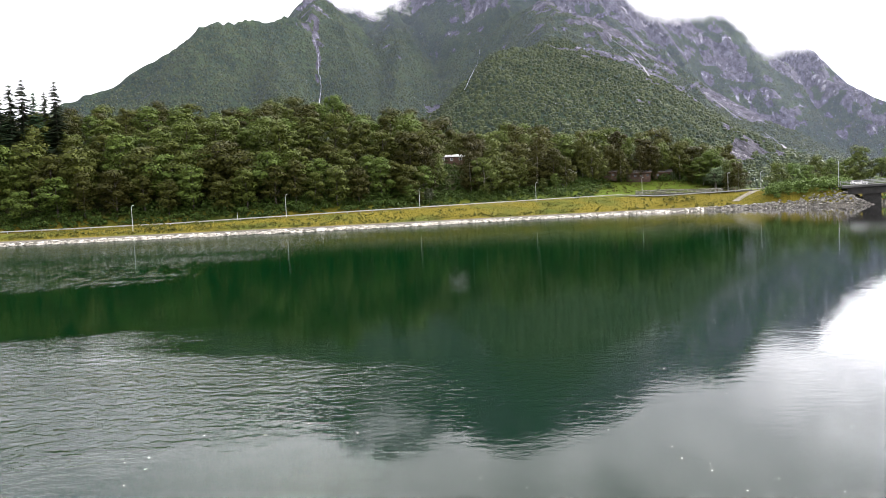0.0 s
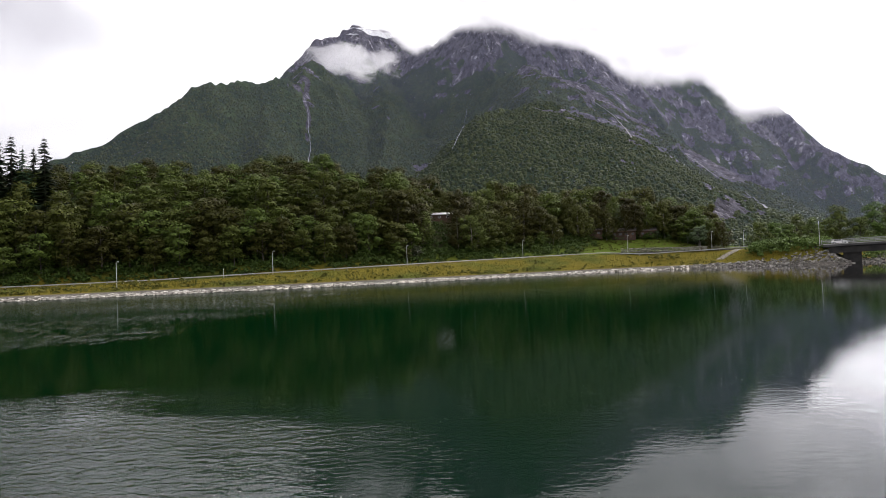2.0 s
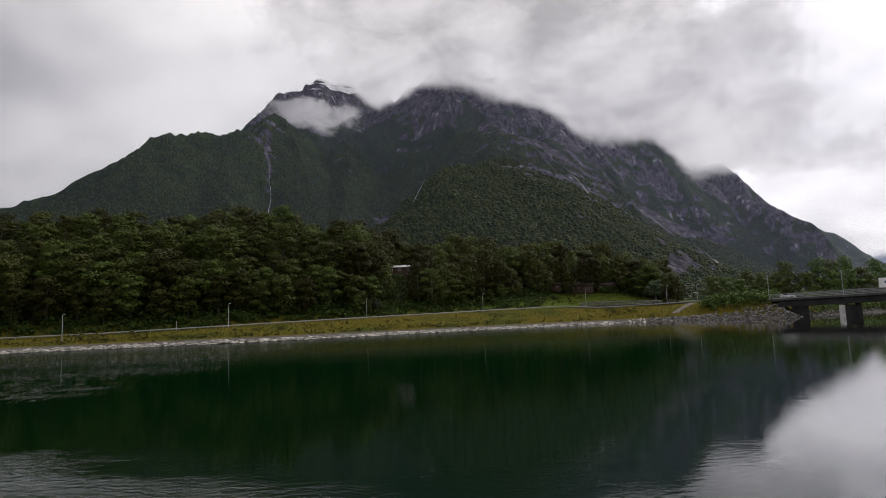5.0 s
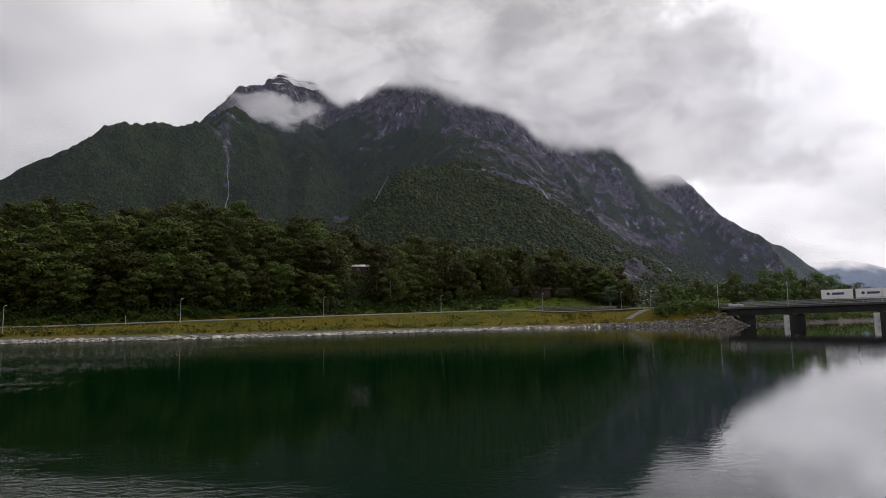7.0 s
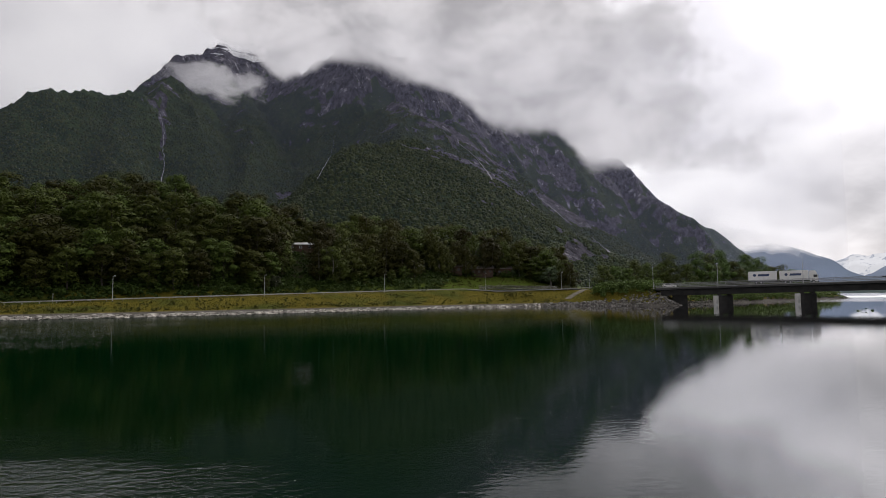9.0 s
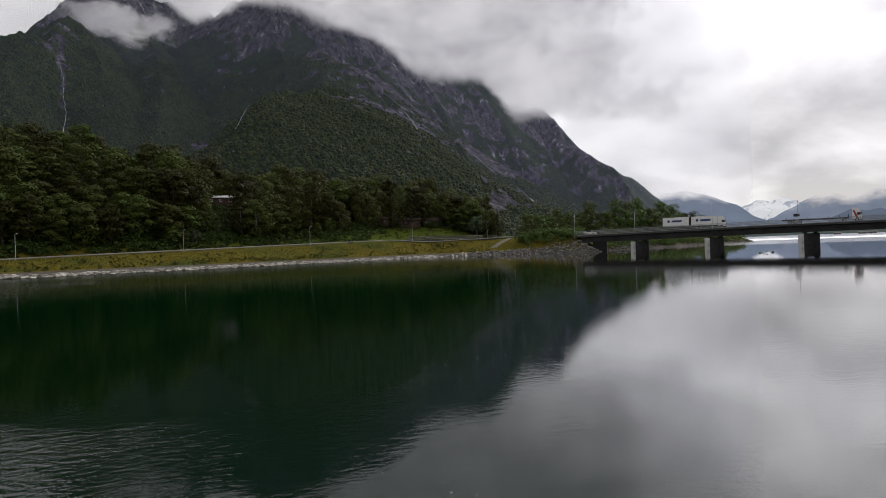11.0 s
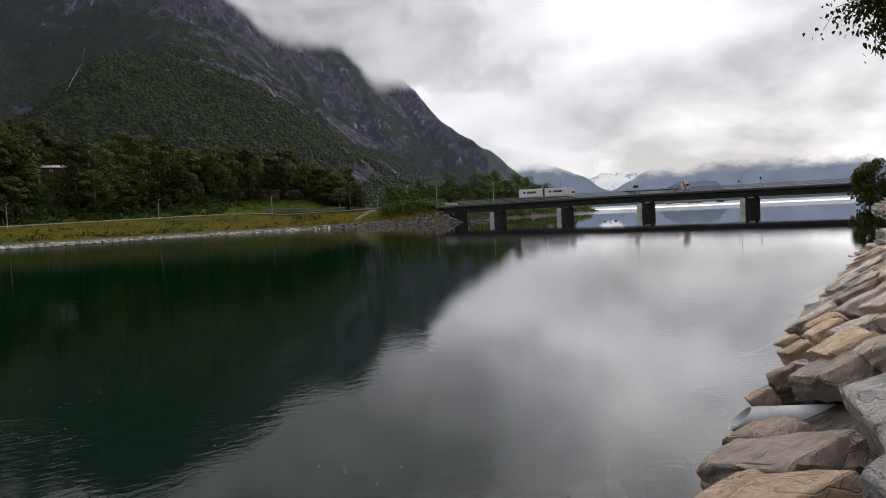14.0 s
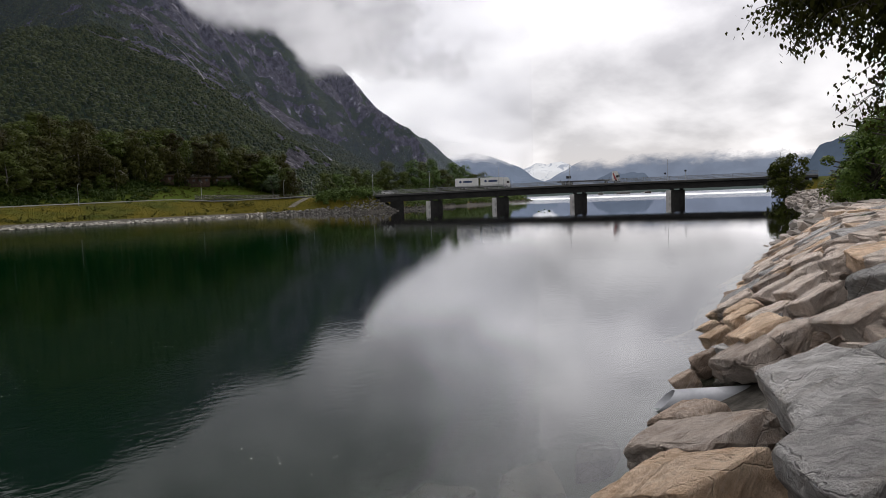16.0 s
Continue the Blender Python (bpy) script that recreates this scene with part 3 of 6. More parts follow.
RAVINE_A = [sight(1.6, 5, 950), sight(0.6, 8, 1080), sight(-1.8, 10.6, 1300), sight(-4.0, 13.4, 1560), sight(-5.0, 15.5, 1800)]
RAVINE_B = [sight(10.6, 6, 1000), sight(10.5, 9, 1220), sight(10.2, 12, 1480), sight(10.5, 15.5, 1760)]


def way_off(x, y, line):
    """Distance in plan from a bent line."""
    best = np.full(x.shape, 1e9)
    for a, b in zip(line[:-1], line[1:]):
        dx, dy = b.x - a.x, b.y - a.y
        t = np.clip(((x - a.x) * dx + (y - a.y) * dy) / (dx * dx + dy * dy), 0, 1)
        best = np.minimum(best, np.hypot(x - a.x - t * dx, y - a.y - t * dy))
    return best


def mountain_height(x, y):
    r = np.hypot(x, y)
    wx = x + wobble(x, y, 210, 1) * 26 + wobble(x, y, 70, 2) * 9
    wy = y + wobble(x, y, 210, 3) * 26 + wobble(x, y, 70, 4) * 9
    z = ridge_field(RIDGES, wx, wy)
    high = np.clip(z / 500, 0.05, 1.2)
    gully = np.abs(wobble(x + y * 0.3, y * 0.35, 120, 7)) + 0.5 * np.abs(wobble(x + y * 0.3, y * 0.4, 47, 8))
    cut = np.interp(np.degrees(np.arctan2(-x, y)), [3, 12], [42, 15])
    z = z - (gully - 0.45) * cut * high + wobble(x, y, 26, 9) * 4.5 * high + wobble(x, y, 11, 10) * 3.0 * high
    z = z - 48 * np.exp(-(way_off(x, y, RAVINE_A) / 62) ** 2) - 30 * np.exp(-(way_off(x, y, RAVINE_B) / 45) ** 2)
    return np.where(r < 620, np.minimum(z, 0) - 30, z)


def bare_rock(x, y, z):
    """How much of the slope is bare: much on the high flank towards the fjord, little on the wooded side."""
    az = np.degrees(np.arctan2(-x, y))
    el = np.degrees(np.arctan2(z - EYE, np.hypot(x, y)))
    n = 0.55 * wobble(x + z * 0.4, y, 95, 21) + 0.4 * wobble(x, y + z, 38, 22) + 0.3 * wobble(x, y, 17, 23)
    flank = np.interp(az, [-40, -33, -24, -15, -8, -2, 4], [0.58, 0.66, 0.88, 0.88, 0.40, 0.1, 0.05]) * np.interp(el, [2, 5, 8, 13, 17], [0.5, 0.74, 0.92, 1.0, 1.25])
    top = np.interp(el, [15, 17.5, 20], [0, 0.55, 1.25]) * (az < 12)
    knob = np.exp(-((az + 9) / 5.5) ** 2 - ((el - 9.5) / 3.4) ** 2) * 0.9
    knob = knob + np.exp(-((az + 16.5) / 4.5) ** 2 - ((el - 5.2) / 2.8) ** 2) * 2.2
    cliff = np.exp(-((az - 0.6) / 1.5) ** 2 - ((el - 8.9) / 1.3) ** 2) * 0.75 + np.exp(-((az + 25.0) / 0.8) ** 2 - ((el - 3.6) / 0.7) ** 2) * 1.3
    stream = np.exp(-((az - 10.35 - 0.12 * np.sin(el * 2.2)) / 0.2) ** 2) * (el > 8.5) * (el < 16.5) * 0.6
    return np.clip((np.maximum(flank, top) - knob + cliff + stream + n * 0.75 - 0.52) / 0.35, 0, 1)


def mountain_material():
    m, node, join = material("wooded mountain side with rock faces")
    geo = node("ShaderNodeNewGeometry")
    pos = geo.outputs["Position"]
    sep = node("ShaderNodeSeparateXYZ")
    join(pos, sep.inputs[0])
    bare = node("ShaderNodeAttribute")
    bare.attribute_name = "bare"
    crown = noise_of(node, join, pos, 0.13, 4, 0.7)
    stand = noise_of(node, join, pos, 0.012, 5, 0.6)
    crag = noise_of(node, join, pos, 0.075, 8, 0.78, (1, 1, 0.3))
    wood = blend_colours(node, join, stepped(node, join, crown, 0.32, 0.68), (0.0058, 0.0145, 0.0042), (0.021, 0.040, 0.0105))
    bright = blend_colours(node, join, stepped(node, join, crown, 0.3, 0.7), (0.012, 0.025, 0.0055), (0.037, 0.060, 0.0135))
    wood = blend_colours(node, join, stepped(node, join, stand, 0.46, 0.62), wood, bright)
    rock = blend_colours(node, join, stepped(node, join, crag, 0.34, 0.66), (0.006, 0.0058, 0.008), (0.098, 0.090, 0.114))
    pale = stepped(node, join, noise_of(node, join, pos, 0.035, 9, 0.82, (1, 1, 0.22)), 0.56, 0.62)
    rock = blend_colours(node, join, pale, rock, (0.26, 0.245, 0.262))
    ragged = node("ShaderNodeMath")
    ragged.operation = "MULTIPLY_ADD"
    ragged.inputs[1].default_value = 1.7
    join(noise_of(node, join, pos, 0.05, 8, 0.72, (1, 1, 0.45)), ragged.inputs[0])
    join(bare.outputs["Fac"], ragged.inputs[2])
    col = blend_colours(node, join, stepped(node, join, ragged.outputs[0], 1.24, 1.42), wood, rock)
    # snow left in the gullies near the top
    snow_h = node("ShaderNodeMath")
    snow_h.operation = "MULTIPLY_ADD"
    snow_h.inputs[1].default_value = 0.004
    snow_h.inputs[2].default_value = -3.54
    join(sep.outputs[2], snow_h.inputs[0])
    snow = node("ShaderNodeMath")
    snow.operation = "ADD"
    join(snow_h.outputs[0], snow.inputs[0])
    join(noise_of(node, join, pos, 0.02, 4, 0.6, (0.5, 0.5, 2.2)), snow.inputs[1])
    col = blend_colours(node, join, stepped(node, join, snow.outputs[0], 0.66, 0.72), col, (0.75, 0.76, 0.78))
    bs = node("ShaderNodeBsdfPrincipled", Roughness=0.95)
    bs.inputs["Specular IOR Level"].default_value = 0.1
    join(col, bs.inputs["Base Color"])
    b = node("ShaderNodeBump", Strength=1.0, Distance=12.0)
    join(crag, b.inputs["Height"])
    join(b.outputs[0], bs.inputs["Normal"])
    join(bs.outputs[0], node("ShaderNodeOutputMaterial").inputs[0])
    return m


mountain = polar_sheet("mountain", steps((-44, 46, 0.15)), steps((600, 900, 12), (900, 2900, 9), (2900, 3700, 20)), mountain_height, mountain_material())
tagged(mountain, "steep wooded mountain with grey rock faces and gullies", "mountain", kind="structure")
co = np.empty(len(mountain.data.vertices) * 3)
mountain.data.vertices.foreach_get("co", co)
co = co.reshape(-1, 3)
attr = mountain.data.attributes.new("bare", "FLOAT", "POINT")
attr.data.foreach_set("value", bare_rock(co[:, 0], co[:, 1], co[:, 2]).astype(np.float32))


def mountain_wood():
    """Tree crowns all over the mountain side, as low lumpy domes."""
    rg = np.random.default_rng(12)
    n = 190000
    az, r = rg.uniform(-40, 36, n), 700 + 1900 * rg.uniform(0, 1, n) ** 1.1
    x, y = -np.sin(np.radians(az)) * r, np.cos(np.radians(az)) * r
    z = mountain_height(x, y)
    # keep the side that faces the valley, and leave the rock open
    back = mountain_height(x * 1.02, y * 1.02)
    keep = (z > 6) & (back > z - 2) & (rg.uniform(0, 1, n) > bare_rock(x, y, z) * 1.15) & (z < 760)
    x, y, z = x[keep][:64000], y[keep][:64000], z[keep][:64000]
    n = len(x)
    rad = rg.uniform(1.6, 3.9, n) * np.interp(z, [0, 300, 760], [1.0, 0.9, 0.6])
    tall = rad * rg.uniform(0.8, 1.3, n)
    ang = np.linspace(0, 2 * np.pi, 6)[:5]
    turn = rg.uniform(0, 6.28, n)
    V = np.empty((n, 11, 3))
    for i, a in enumerate(ang):
        j = rg.uniform(0.75, 1.2, n)
        V[:, i] = np.stack([x + np.cos(a + turn) * rad * j, y + np.sin(a + turn) * rad * j, z - 1.5 + 0 * j], -1)
        j = rg.uniform(0.7, 1.0, n)
        V[:, 5 + i] = np.stack([x + np.cos(a + turn + 0.5) * rad * j, y + np.sin(a + turn + 0.5) * rad * j, z + tall * rg.uniform(0.5, 0.85, n)], -1)
    V[:, 10] = np.stack([x + rg.normal(0, 0.5, n), y, z + tall * 1.02], -1)
    F = []
    for i in range(5):
        k = (i + 1) % 5
        F += [(i, k, 5 + i), (k, 5 + k, 5 + i), (5 + i, 5 + k, 10)]
    faces = (np.array(F)[None] + (np.arange(n) * 11)[:, None, None]).reshape(-1, 3)
    me = bpy.data.meshes.new("mountain_wood")
    me.from_pydata(V.reshape(-1, 3).tolist(), [], faces.tolist())
    me.update()
    me.materials.append(leaf_material("mountain wood", (0.012, 0.027, 0.006), (0.036, 0.058, 0.013), 0.0))
    return tagged(new("mountain_wood", me), "dense green wood covering the mountain side", "forest", kind="stuff")


mountain_wood()


# ---- haze sheets before the mountain, and glowing cloud round its top ----
def vapour_material(name, density, seed, torn=False):
    """Vapour: added haze sheets scatter the daylight; cloud gets its sky-like brightness as emission."""
    m, node, join = material(name)
    pos = node("ShaderNodeNewGeometry").outputs["Position"]
    thick = node("ShaderNodeAttribute")
    thick.attribute_name = "thick"
    billows = noise_of(node, join, pos, 0.0085, 7, 0.6, (1, 1, 1.1), 0.6) if torn else noise_of(node, join, pos, 0.0046, 8, 0.56, (1, 1, 1.1), 0.15)
    puff = node("ShaderNodeMath")
    puff.operation = "MULTIPLY_ADD"
    puff.inputs[1].default_value = 4.6 if torn else 2.9
    puff.inputs[2].default_value = -2.5 if torn else -1.4
    join(billows, puff.inputs[0])
    total = node("ShaderNodeMath")
    total.operation = "ADD"
    join(puff.outputs[0], total.inputs[0])
    join(thick.outputs["Fac"], total.inputs[1])
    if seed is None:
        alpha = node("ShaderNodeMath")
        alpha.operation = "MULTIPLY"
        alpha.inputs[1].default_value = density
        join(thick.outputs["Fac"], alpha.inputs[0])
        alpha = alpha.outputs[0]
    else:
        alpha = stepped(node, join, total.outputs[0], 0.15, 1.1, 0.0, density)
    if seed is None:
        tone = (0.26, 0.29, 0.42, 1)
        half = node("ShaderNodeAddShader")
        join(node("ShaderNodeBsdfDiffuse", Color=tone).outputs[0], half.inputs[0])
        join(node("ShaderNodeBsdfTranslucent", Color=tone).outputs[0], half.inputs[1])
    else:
        # cloud is unlit: it emits, with billow shading painted in two greys
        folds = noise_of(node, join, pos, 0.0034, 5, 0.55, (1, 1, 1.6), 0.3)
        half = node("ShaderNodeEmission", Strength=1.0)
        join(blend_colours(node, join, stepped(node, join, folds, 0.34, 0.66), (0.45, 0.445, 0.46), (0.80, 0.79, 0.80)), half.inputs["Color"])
    clear = node("ShaderNodeBsdfTransparent")
    mix = node("ShaderNodeMixShader")
    join(alpha, mix.inputs[0])
    join(clear.outputs[0], mix.inputs[1])
    join(half.outputs[0], mix.inputs[2])
    join(mix.outputs[0], node("ShaderNodeOutputMaterial").inputs[0])
    return m


def vapour_sheet(name, label, az0, az1, dist, low, high, thick, mat, category, rows=24, step=0.5, recede=0.0):
    """A curved sheet of vapour between two heights given by bearing; thick(az, k) is its density from foot to top."""
    az = np.arange(az0, az1 + step, step)
    V, T, F = [], [], []
    for a in az:
        lo, hi = np.interp(a, low[0], low[1]), np.interp(a, high[0], high[1])
        for j in range(rows + 1):
            k = j / rows
            el = lo + (hi - lo) * k
            V.append(sight(a, el, dist + recede * k ** 3))
            T.append(thick(a, k, el - lo))
    n = rows + 1
    for i in range(len(az) - 1):
        F += [(i * n + j, i * n + j + 1, (i + 1) * n + j + 1, (i + 1) * n + j) for j in range(rows)]
    me = mesh_from(name, V, F, True)
    me.attributes.new("thick", "FLOAT", "POINT").data.foreach_set("value", np.array(T, np.float32))
    me.materials.append(mat)
    ob = new(name, me)
    ob.visible_shadow = False
    return tagged(ob, label, category, kind="structure")


# stacked see-through sheets added to imitate the air's haze over the slopes
HAZE_SHEETS = [vapour_material("thin mist %s" % w, d, None) for w, d in (("light", 0.022), ("middle", 0.036), ("deep", 0.06))]
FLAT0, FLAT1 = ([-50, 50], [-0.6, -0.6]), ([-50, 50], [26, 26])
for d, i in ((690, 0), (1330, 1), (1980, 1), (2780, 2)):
    vapour_sheet("mist", "thin bluish sheet added as haze before the mountain", -46, 48, d, FLAT0, FLAT1,
                 lambda a, k, e: min(1, (1 - k) * 4) * min(1, (48 - abs(a)) / 6 if abs(a) < 48 else 0), HAZE_SHEETS[i], "mist", 10, 2.0)
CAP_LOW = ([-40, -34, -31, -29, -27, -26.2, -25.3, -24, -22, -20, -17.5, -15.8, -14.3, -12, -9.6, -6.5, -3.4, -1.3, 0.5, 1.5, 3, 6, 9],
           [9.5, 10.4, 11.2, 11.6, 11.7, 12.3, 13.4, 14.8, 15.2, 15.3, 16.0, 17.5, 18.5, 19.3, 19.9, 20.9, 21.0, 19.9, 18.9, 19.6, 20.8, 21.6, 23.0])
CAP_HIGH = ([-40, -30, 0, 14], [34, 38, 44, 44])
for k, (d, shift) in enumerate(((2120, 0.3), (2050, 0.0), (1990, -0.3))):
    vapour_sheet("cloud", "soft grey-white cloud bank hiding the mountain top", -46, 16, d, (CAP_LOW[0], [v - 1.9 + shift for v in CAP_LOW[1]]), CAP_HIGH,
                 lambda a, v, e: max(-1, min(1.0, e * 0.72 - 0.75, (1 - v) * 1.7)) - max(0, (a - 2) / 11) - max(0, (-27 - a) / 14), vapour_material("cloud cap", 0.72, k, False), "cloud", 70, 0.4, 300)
for d, a0, a1, lo, hi, w in ((1985, 0.5, 10.5, 15.6, 19.8, 1.0), (2030, 1.5, 12.5, 16.2, 20.6, 0.9), (1950, 2.0, 8.0, 15.4, 18.4, 0.8)):
    vapour_sheet("cloud", "torn white cloud wisp clinging below the snowy top", a0, a1, d, ([0, 12], [lo, lo + 1.3]), ([0, 12], [hi, hi]),
                 lambda a, v, e, a0=a0, a1=a1, w=w: w * (1.75 * math.sin(math.pi * min(1, max(0, (a - a0) / (a1 - a0)))) * math.sin(math.pi * v) - 0.18), vapour_material("cloud wisp", 0.45, 7, True), "cloud", 24, 0.25, 60)


# ---- far mountains across the fjord ----
def far_range(name, label, az0, az1, dist, profile, seed, colour, glow, cloud=None, bare=None):
    """A range so far off that it is only an outline with faint folds; its blue haze is put in as emission."""
    az = np.arange(az0, az1, 0.15)
    xs = [p[0] for p in profile][::-1]
    ys = [p[1] for p in profile][::-1]
    el = np.interp(az, xs, ys)
    rows = 14
    verts, faces = [], []
    for i, a in enumerate(az):
        jag = 0.10 * float(wobble(np.array([a]), np.array([0.0]), 1.1, seed)[0]) + 0.05 * float(wobble(np.array([a]), np.array([0.0]), 0.35, seed + 1)[0])
        top = EYE + dist * math.tan(radians(max(el[i] + jag * min(1, el[i]), -0.05)))
        for j in range(rows):
            k = j / (rows - 1)
            fold = 60 * float(wobble(np.array([a * 30]), np.array([j * 14.0]), 40, seed + 2)[0])
            verts.append(bearing(a, dist - 420 * (1 - k) + fold * (1 - k), -5 + (top + 5) * k))
    for i in range(len(az) - 1):
        for j in range(rows - 1):
            q = i * rows + j
            faces.append((q, q + 1, q + rows + 1, q + rows))
    m, node, join = material(name)
    pos = node("ShaderNodeNewGeometry").outputs["Position"]
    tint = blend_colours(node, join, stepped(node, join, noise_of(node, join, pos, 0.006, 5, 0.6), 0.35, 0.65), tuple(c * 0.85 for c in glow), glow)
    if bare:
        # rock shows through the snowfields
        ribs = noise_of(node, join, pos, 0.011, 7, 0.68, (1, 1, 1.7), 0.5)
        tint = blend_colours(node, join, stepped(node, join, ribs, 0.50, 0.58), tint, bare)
    # glow carries the haze colour; the diffuse part adds little
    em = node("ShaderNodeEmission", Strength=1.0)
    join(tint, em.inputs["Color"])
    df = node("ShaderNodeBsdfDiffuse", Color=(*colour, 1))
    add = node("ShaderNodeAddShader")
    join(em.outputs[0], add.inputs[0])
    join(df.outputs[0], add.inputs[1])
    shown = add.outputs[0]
    if cloud:
        # the tops are lost in low cloud
        high = node("ShaderNodeSeparateXYZ")
        join(pos, high.inputs[0])
        torn = node("ShaderNodeMath")
        torn.operation = "MULTIPLY_ADD"
        torn.inputs[1].default_value = 190.0
        join(noise_of(node, join, pos, 0.0045, 6, 0.6, (1, 1, 1.6)), torn.inputs[0])
        join(high.outputs[2], torn.inputs[2])
        lost = node("ShaderNodeMixShader")
        join(stepped(node, join, torn.outputs[0], cloud[0] + 60, cloud[1] + 120), lost.inputs[0])
        join(shown, lost.inputs[1])
        join(node("ShaderNodeBsdfTransparent").outputs[0], lost.inputs[2])
        shown = lost.outputs[0]
    join(shown, node("ShaderNodeOutputMaterial").inputs[0])
    ob = part(name, mesh_from(name, verts, faces, True), m)
    return tagged(ob, label, "mountain", kind="structure")


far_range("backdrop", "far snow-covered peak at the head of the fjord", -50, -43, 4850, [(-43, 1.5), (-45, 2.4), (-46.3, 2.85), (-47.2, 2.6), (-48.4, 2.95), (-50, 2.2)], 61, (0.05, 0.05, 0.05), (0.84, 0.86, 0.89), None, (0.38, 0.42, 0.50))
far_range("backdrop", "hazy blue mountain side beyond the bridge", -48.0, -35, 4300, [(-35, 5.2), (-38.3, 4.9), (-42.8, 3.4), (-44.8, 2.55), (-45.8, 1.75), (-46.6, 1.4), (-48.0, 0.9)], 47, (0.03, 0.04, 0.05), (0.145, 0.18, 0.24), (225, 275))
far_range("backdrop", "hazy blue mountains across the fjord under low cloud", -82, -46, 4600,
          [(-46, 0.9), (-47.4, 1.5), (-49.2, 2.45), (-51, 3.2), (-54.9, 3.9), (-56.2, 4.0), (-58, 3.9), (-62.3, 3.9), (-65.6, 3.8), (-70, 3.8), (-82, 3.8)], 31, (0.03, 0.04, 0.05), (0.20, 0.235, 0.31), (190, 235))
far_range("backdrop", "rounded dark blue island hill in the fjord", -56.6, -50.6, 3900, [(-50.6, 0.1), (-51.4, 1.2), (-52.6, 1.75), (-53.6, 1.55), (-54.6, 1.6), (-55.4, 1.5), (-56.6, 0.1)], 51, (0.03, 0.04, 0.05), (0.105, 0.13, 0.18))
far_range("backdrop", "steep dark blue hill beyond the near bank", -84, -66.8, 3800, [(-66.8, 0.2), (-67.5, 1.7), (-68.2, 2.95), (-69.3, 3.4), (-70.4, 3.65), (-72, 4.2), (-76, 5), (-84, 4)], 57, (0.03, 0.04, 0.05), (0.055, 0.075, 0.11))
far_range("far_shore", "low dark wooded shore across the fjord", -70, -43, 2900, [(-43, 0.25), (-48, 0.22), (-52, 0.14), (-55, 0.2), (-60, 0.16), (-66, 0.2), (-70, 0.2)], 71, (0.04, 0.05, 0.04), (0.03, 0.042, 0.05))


def surface_point(az, el):
    """Where a line of sight meets the mountain."""
    r = np.arange(700, 3000, 4.0)
    a = radians(az)
    z = mountain_height(-math.sin(a) * r, math.cos(a) * r)
    i = int(np.argmax(np.degrees(np.arctan2(z - EYE, r)) >= el))
    return Vector((-math.sin(a) * r[i], math.cos(a) * r[i], z[i]))


def rill(name, label, path, width, mat, seed):
    """A thin ribbon of falling water or scree that follows the slope."""
    rg_ = random.Random(seed)
    pts = []
    for (a0, e0), (a1, e1) in zip(path[:-1], path[1:]):
        for k in range(8):
            pts.append(surface_point(a0 + (a1 - a0) * k / 8 + rg_.uniform(-0.04, 0.04), e0 + (e1 - e0) * k / 8))
    V, F = [], []
    for i, p_ in enumerate(pts):
        out_ = Vector((-p_.x, -p_.y, 0)).normalized()
        across = Vector((out_.y, -out_.x, 0))
        w = width * rg_.uniform(0.35, 1.0) * (0.5 + 0.5 * i / len(pts))
        c = p_ + out_ * 9 + Vector((0, 0, 5))
        V += [c - across * w, c + out_ * w * 0.6, c + across * w]
        if i:
            b_ = 3 * i
            F += [(b_ - 3, b_ - 2, b_ + 1, b_), (b_ - 2, b_ - 1, b_ + 2, b_ + 1)]
    return tagged(part(name, mesh_from(name, V, F, True), mat), label, name.replace("_", " "))


FALLS = surface("white falling water", (0.12, 0.125, 0.13), (0.34, 0.35, 0.36), 0.12, 0.5)
SCREE = surface("pale scree", (0.08, 0.08, 0.08), (0.24, 0.235, 0.235), 0.08, 0.9)
rill("waterfall", "thin white waterfall in a gully of the wooded slope", [(10.55, 15.0), (10.25, 13.6), (10.3, 12.2), (10.15, 11.0), (10.5, 9.0)], 0.85, FALLS, 1)
rill("waterfall", "faint white stream in a gully beside the wooded knob", [(-3.9, 13.7), (-3.6, 12.4), (-2.9, 11.0), (-2.3, 10.0)], 0.45, FALLS, 2)
rill("scree_chute", "pale stony chute on the rocky flank", [(-13.6, 14.6), (-15.2, 13.4), (-16.6, 12.3), (-17.6, 11.0), (-18.2, 10.0)], 1.6, SCREE, 3)
rill("scree_chute", "pale stony chute low on the rocky flank", [(-21.6, 9.1), (-23.0, 7.9), (-24.2, 6.8), (-24.9, 6.2)], 2.6, SCREE, 4)
rill("scree_chute", "pale stony chute near the mountain foot", [(-26.6, 5.0), (-27.5, 4.2), (-28.3, 3.3)], 2.0, SCREE, 5)


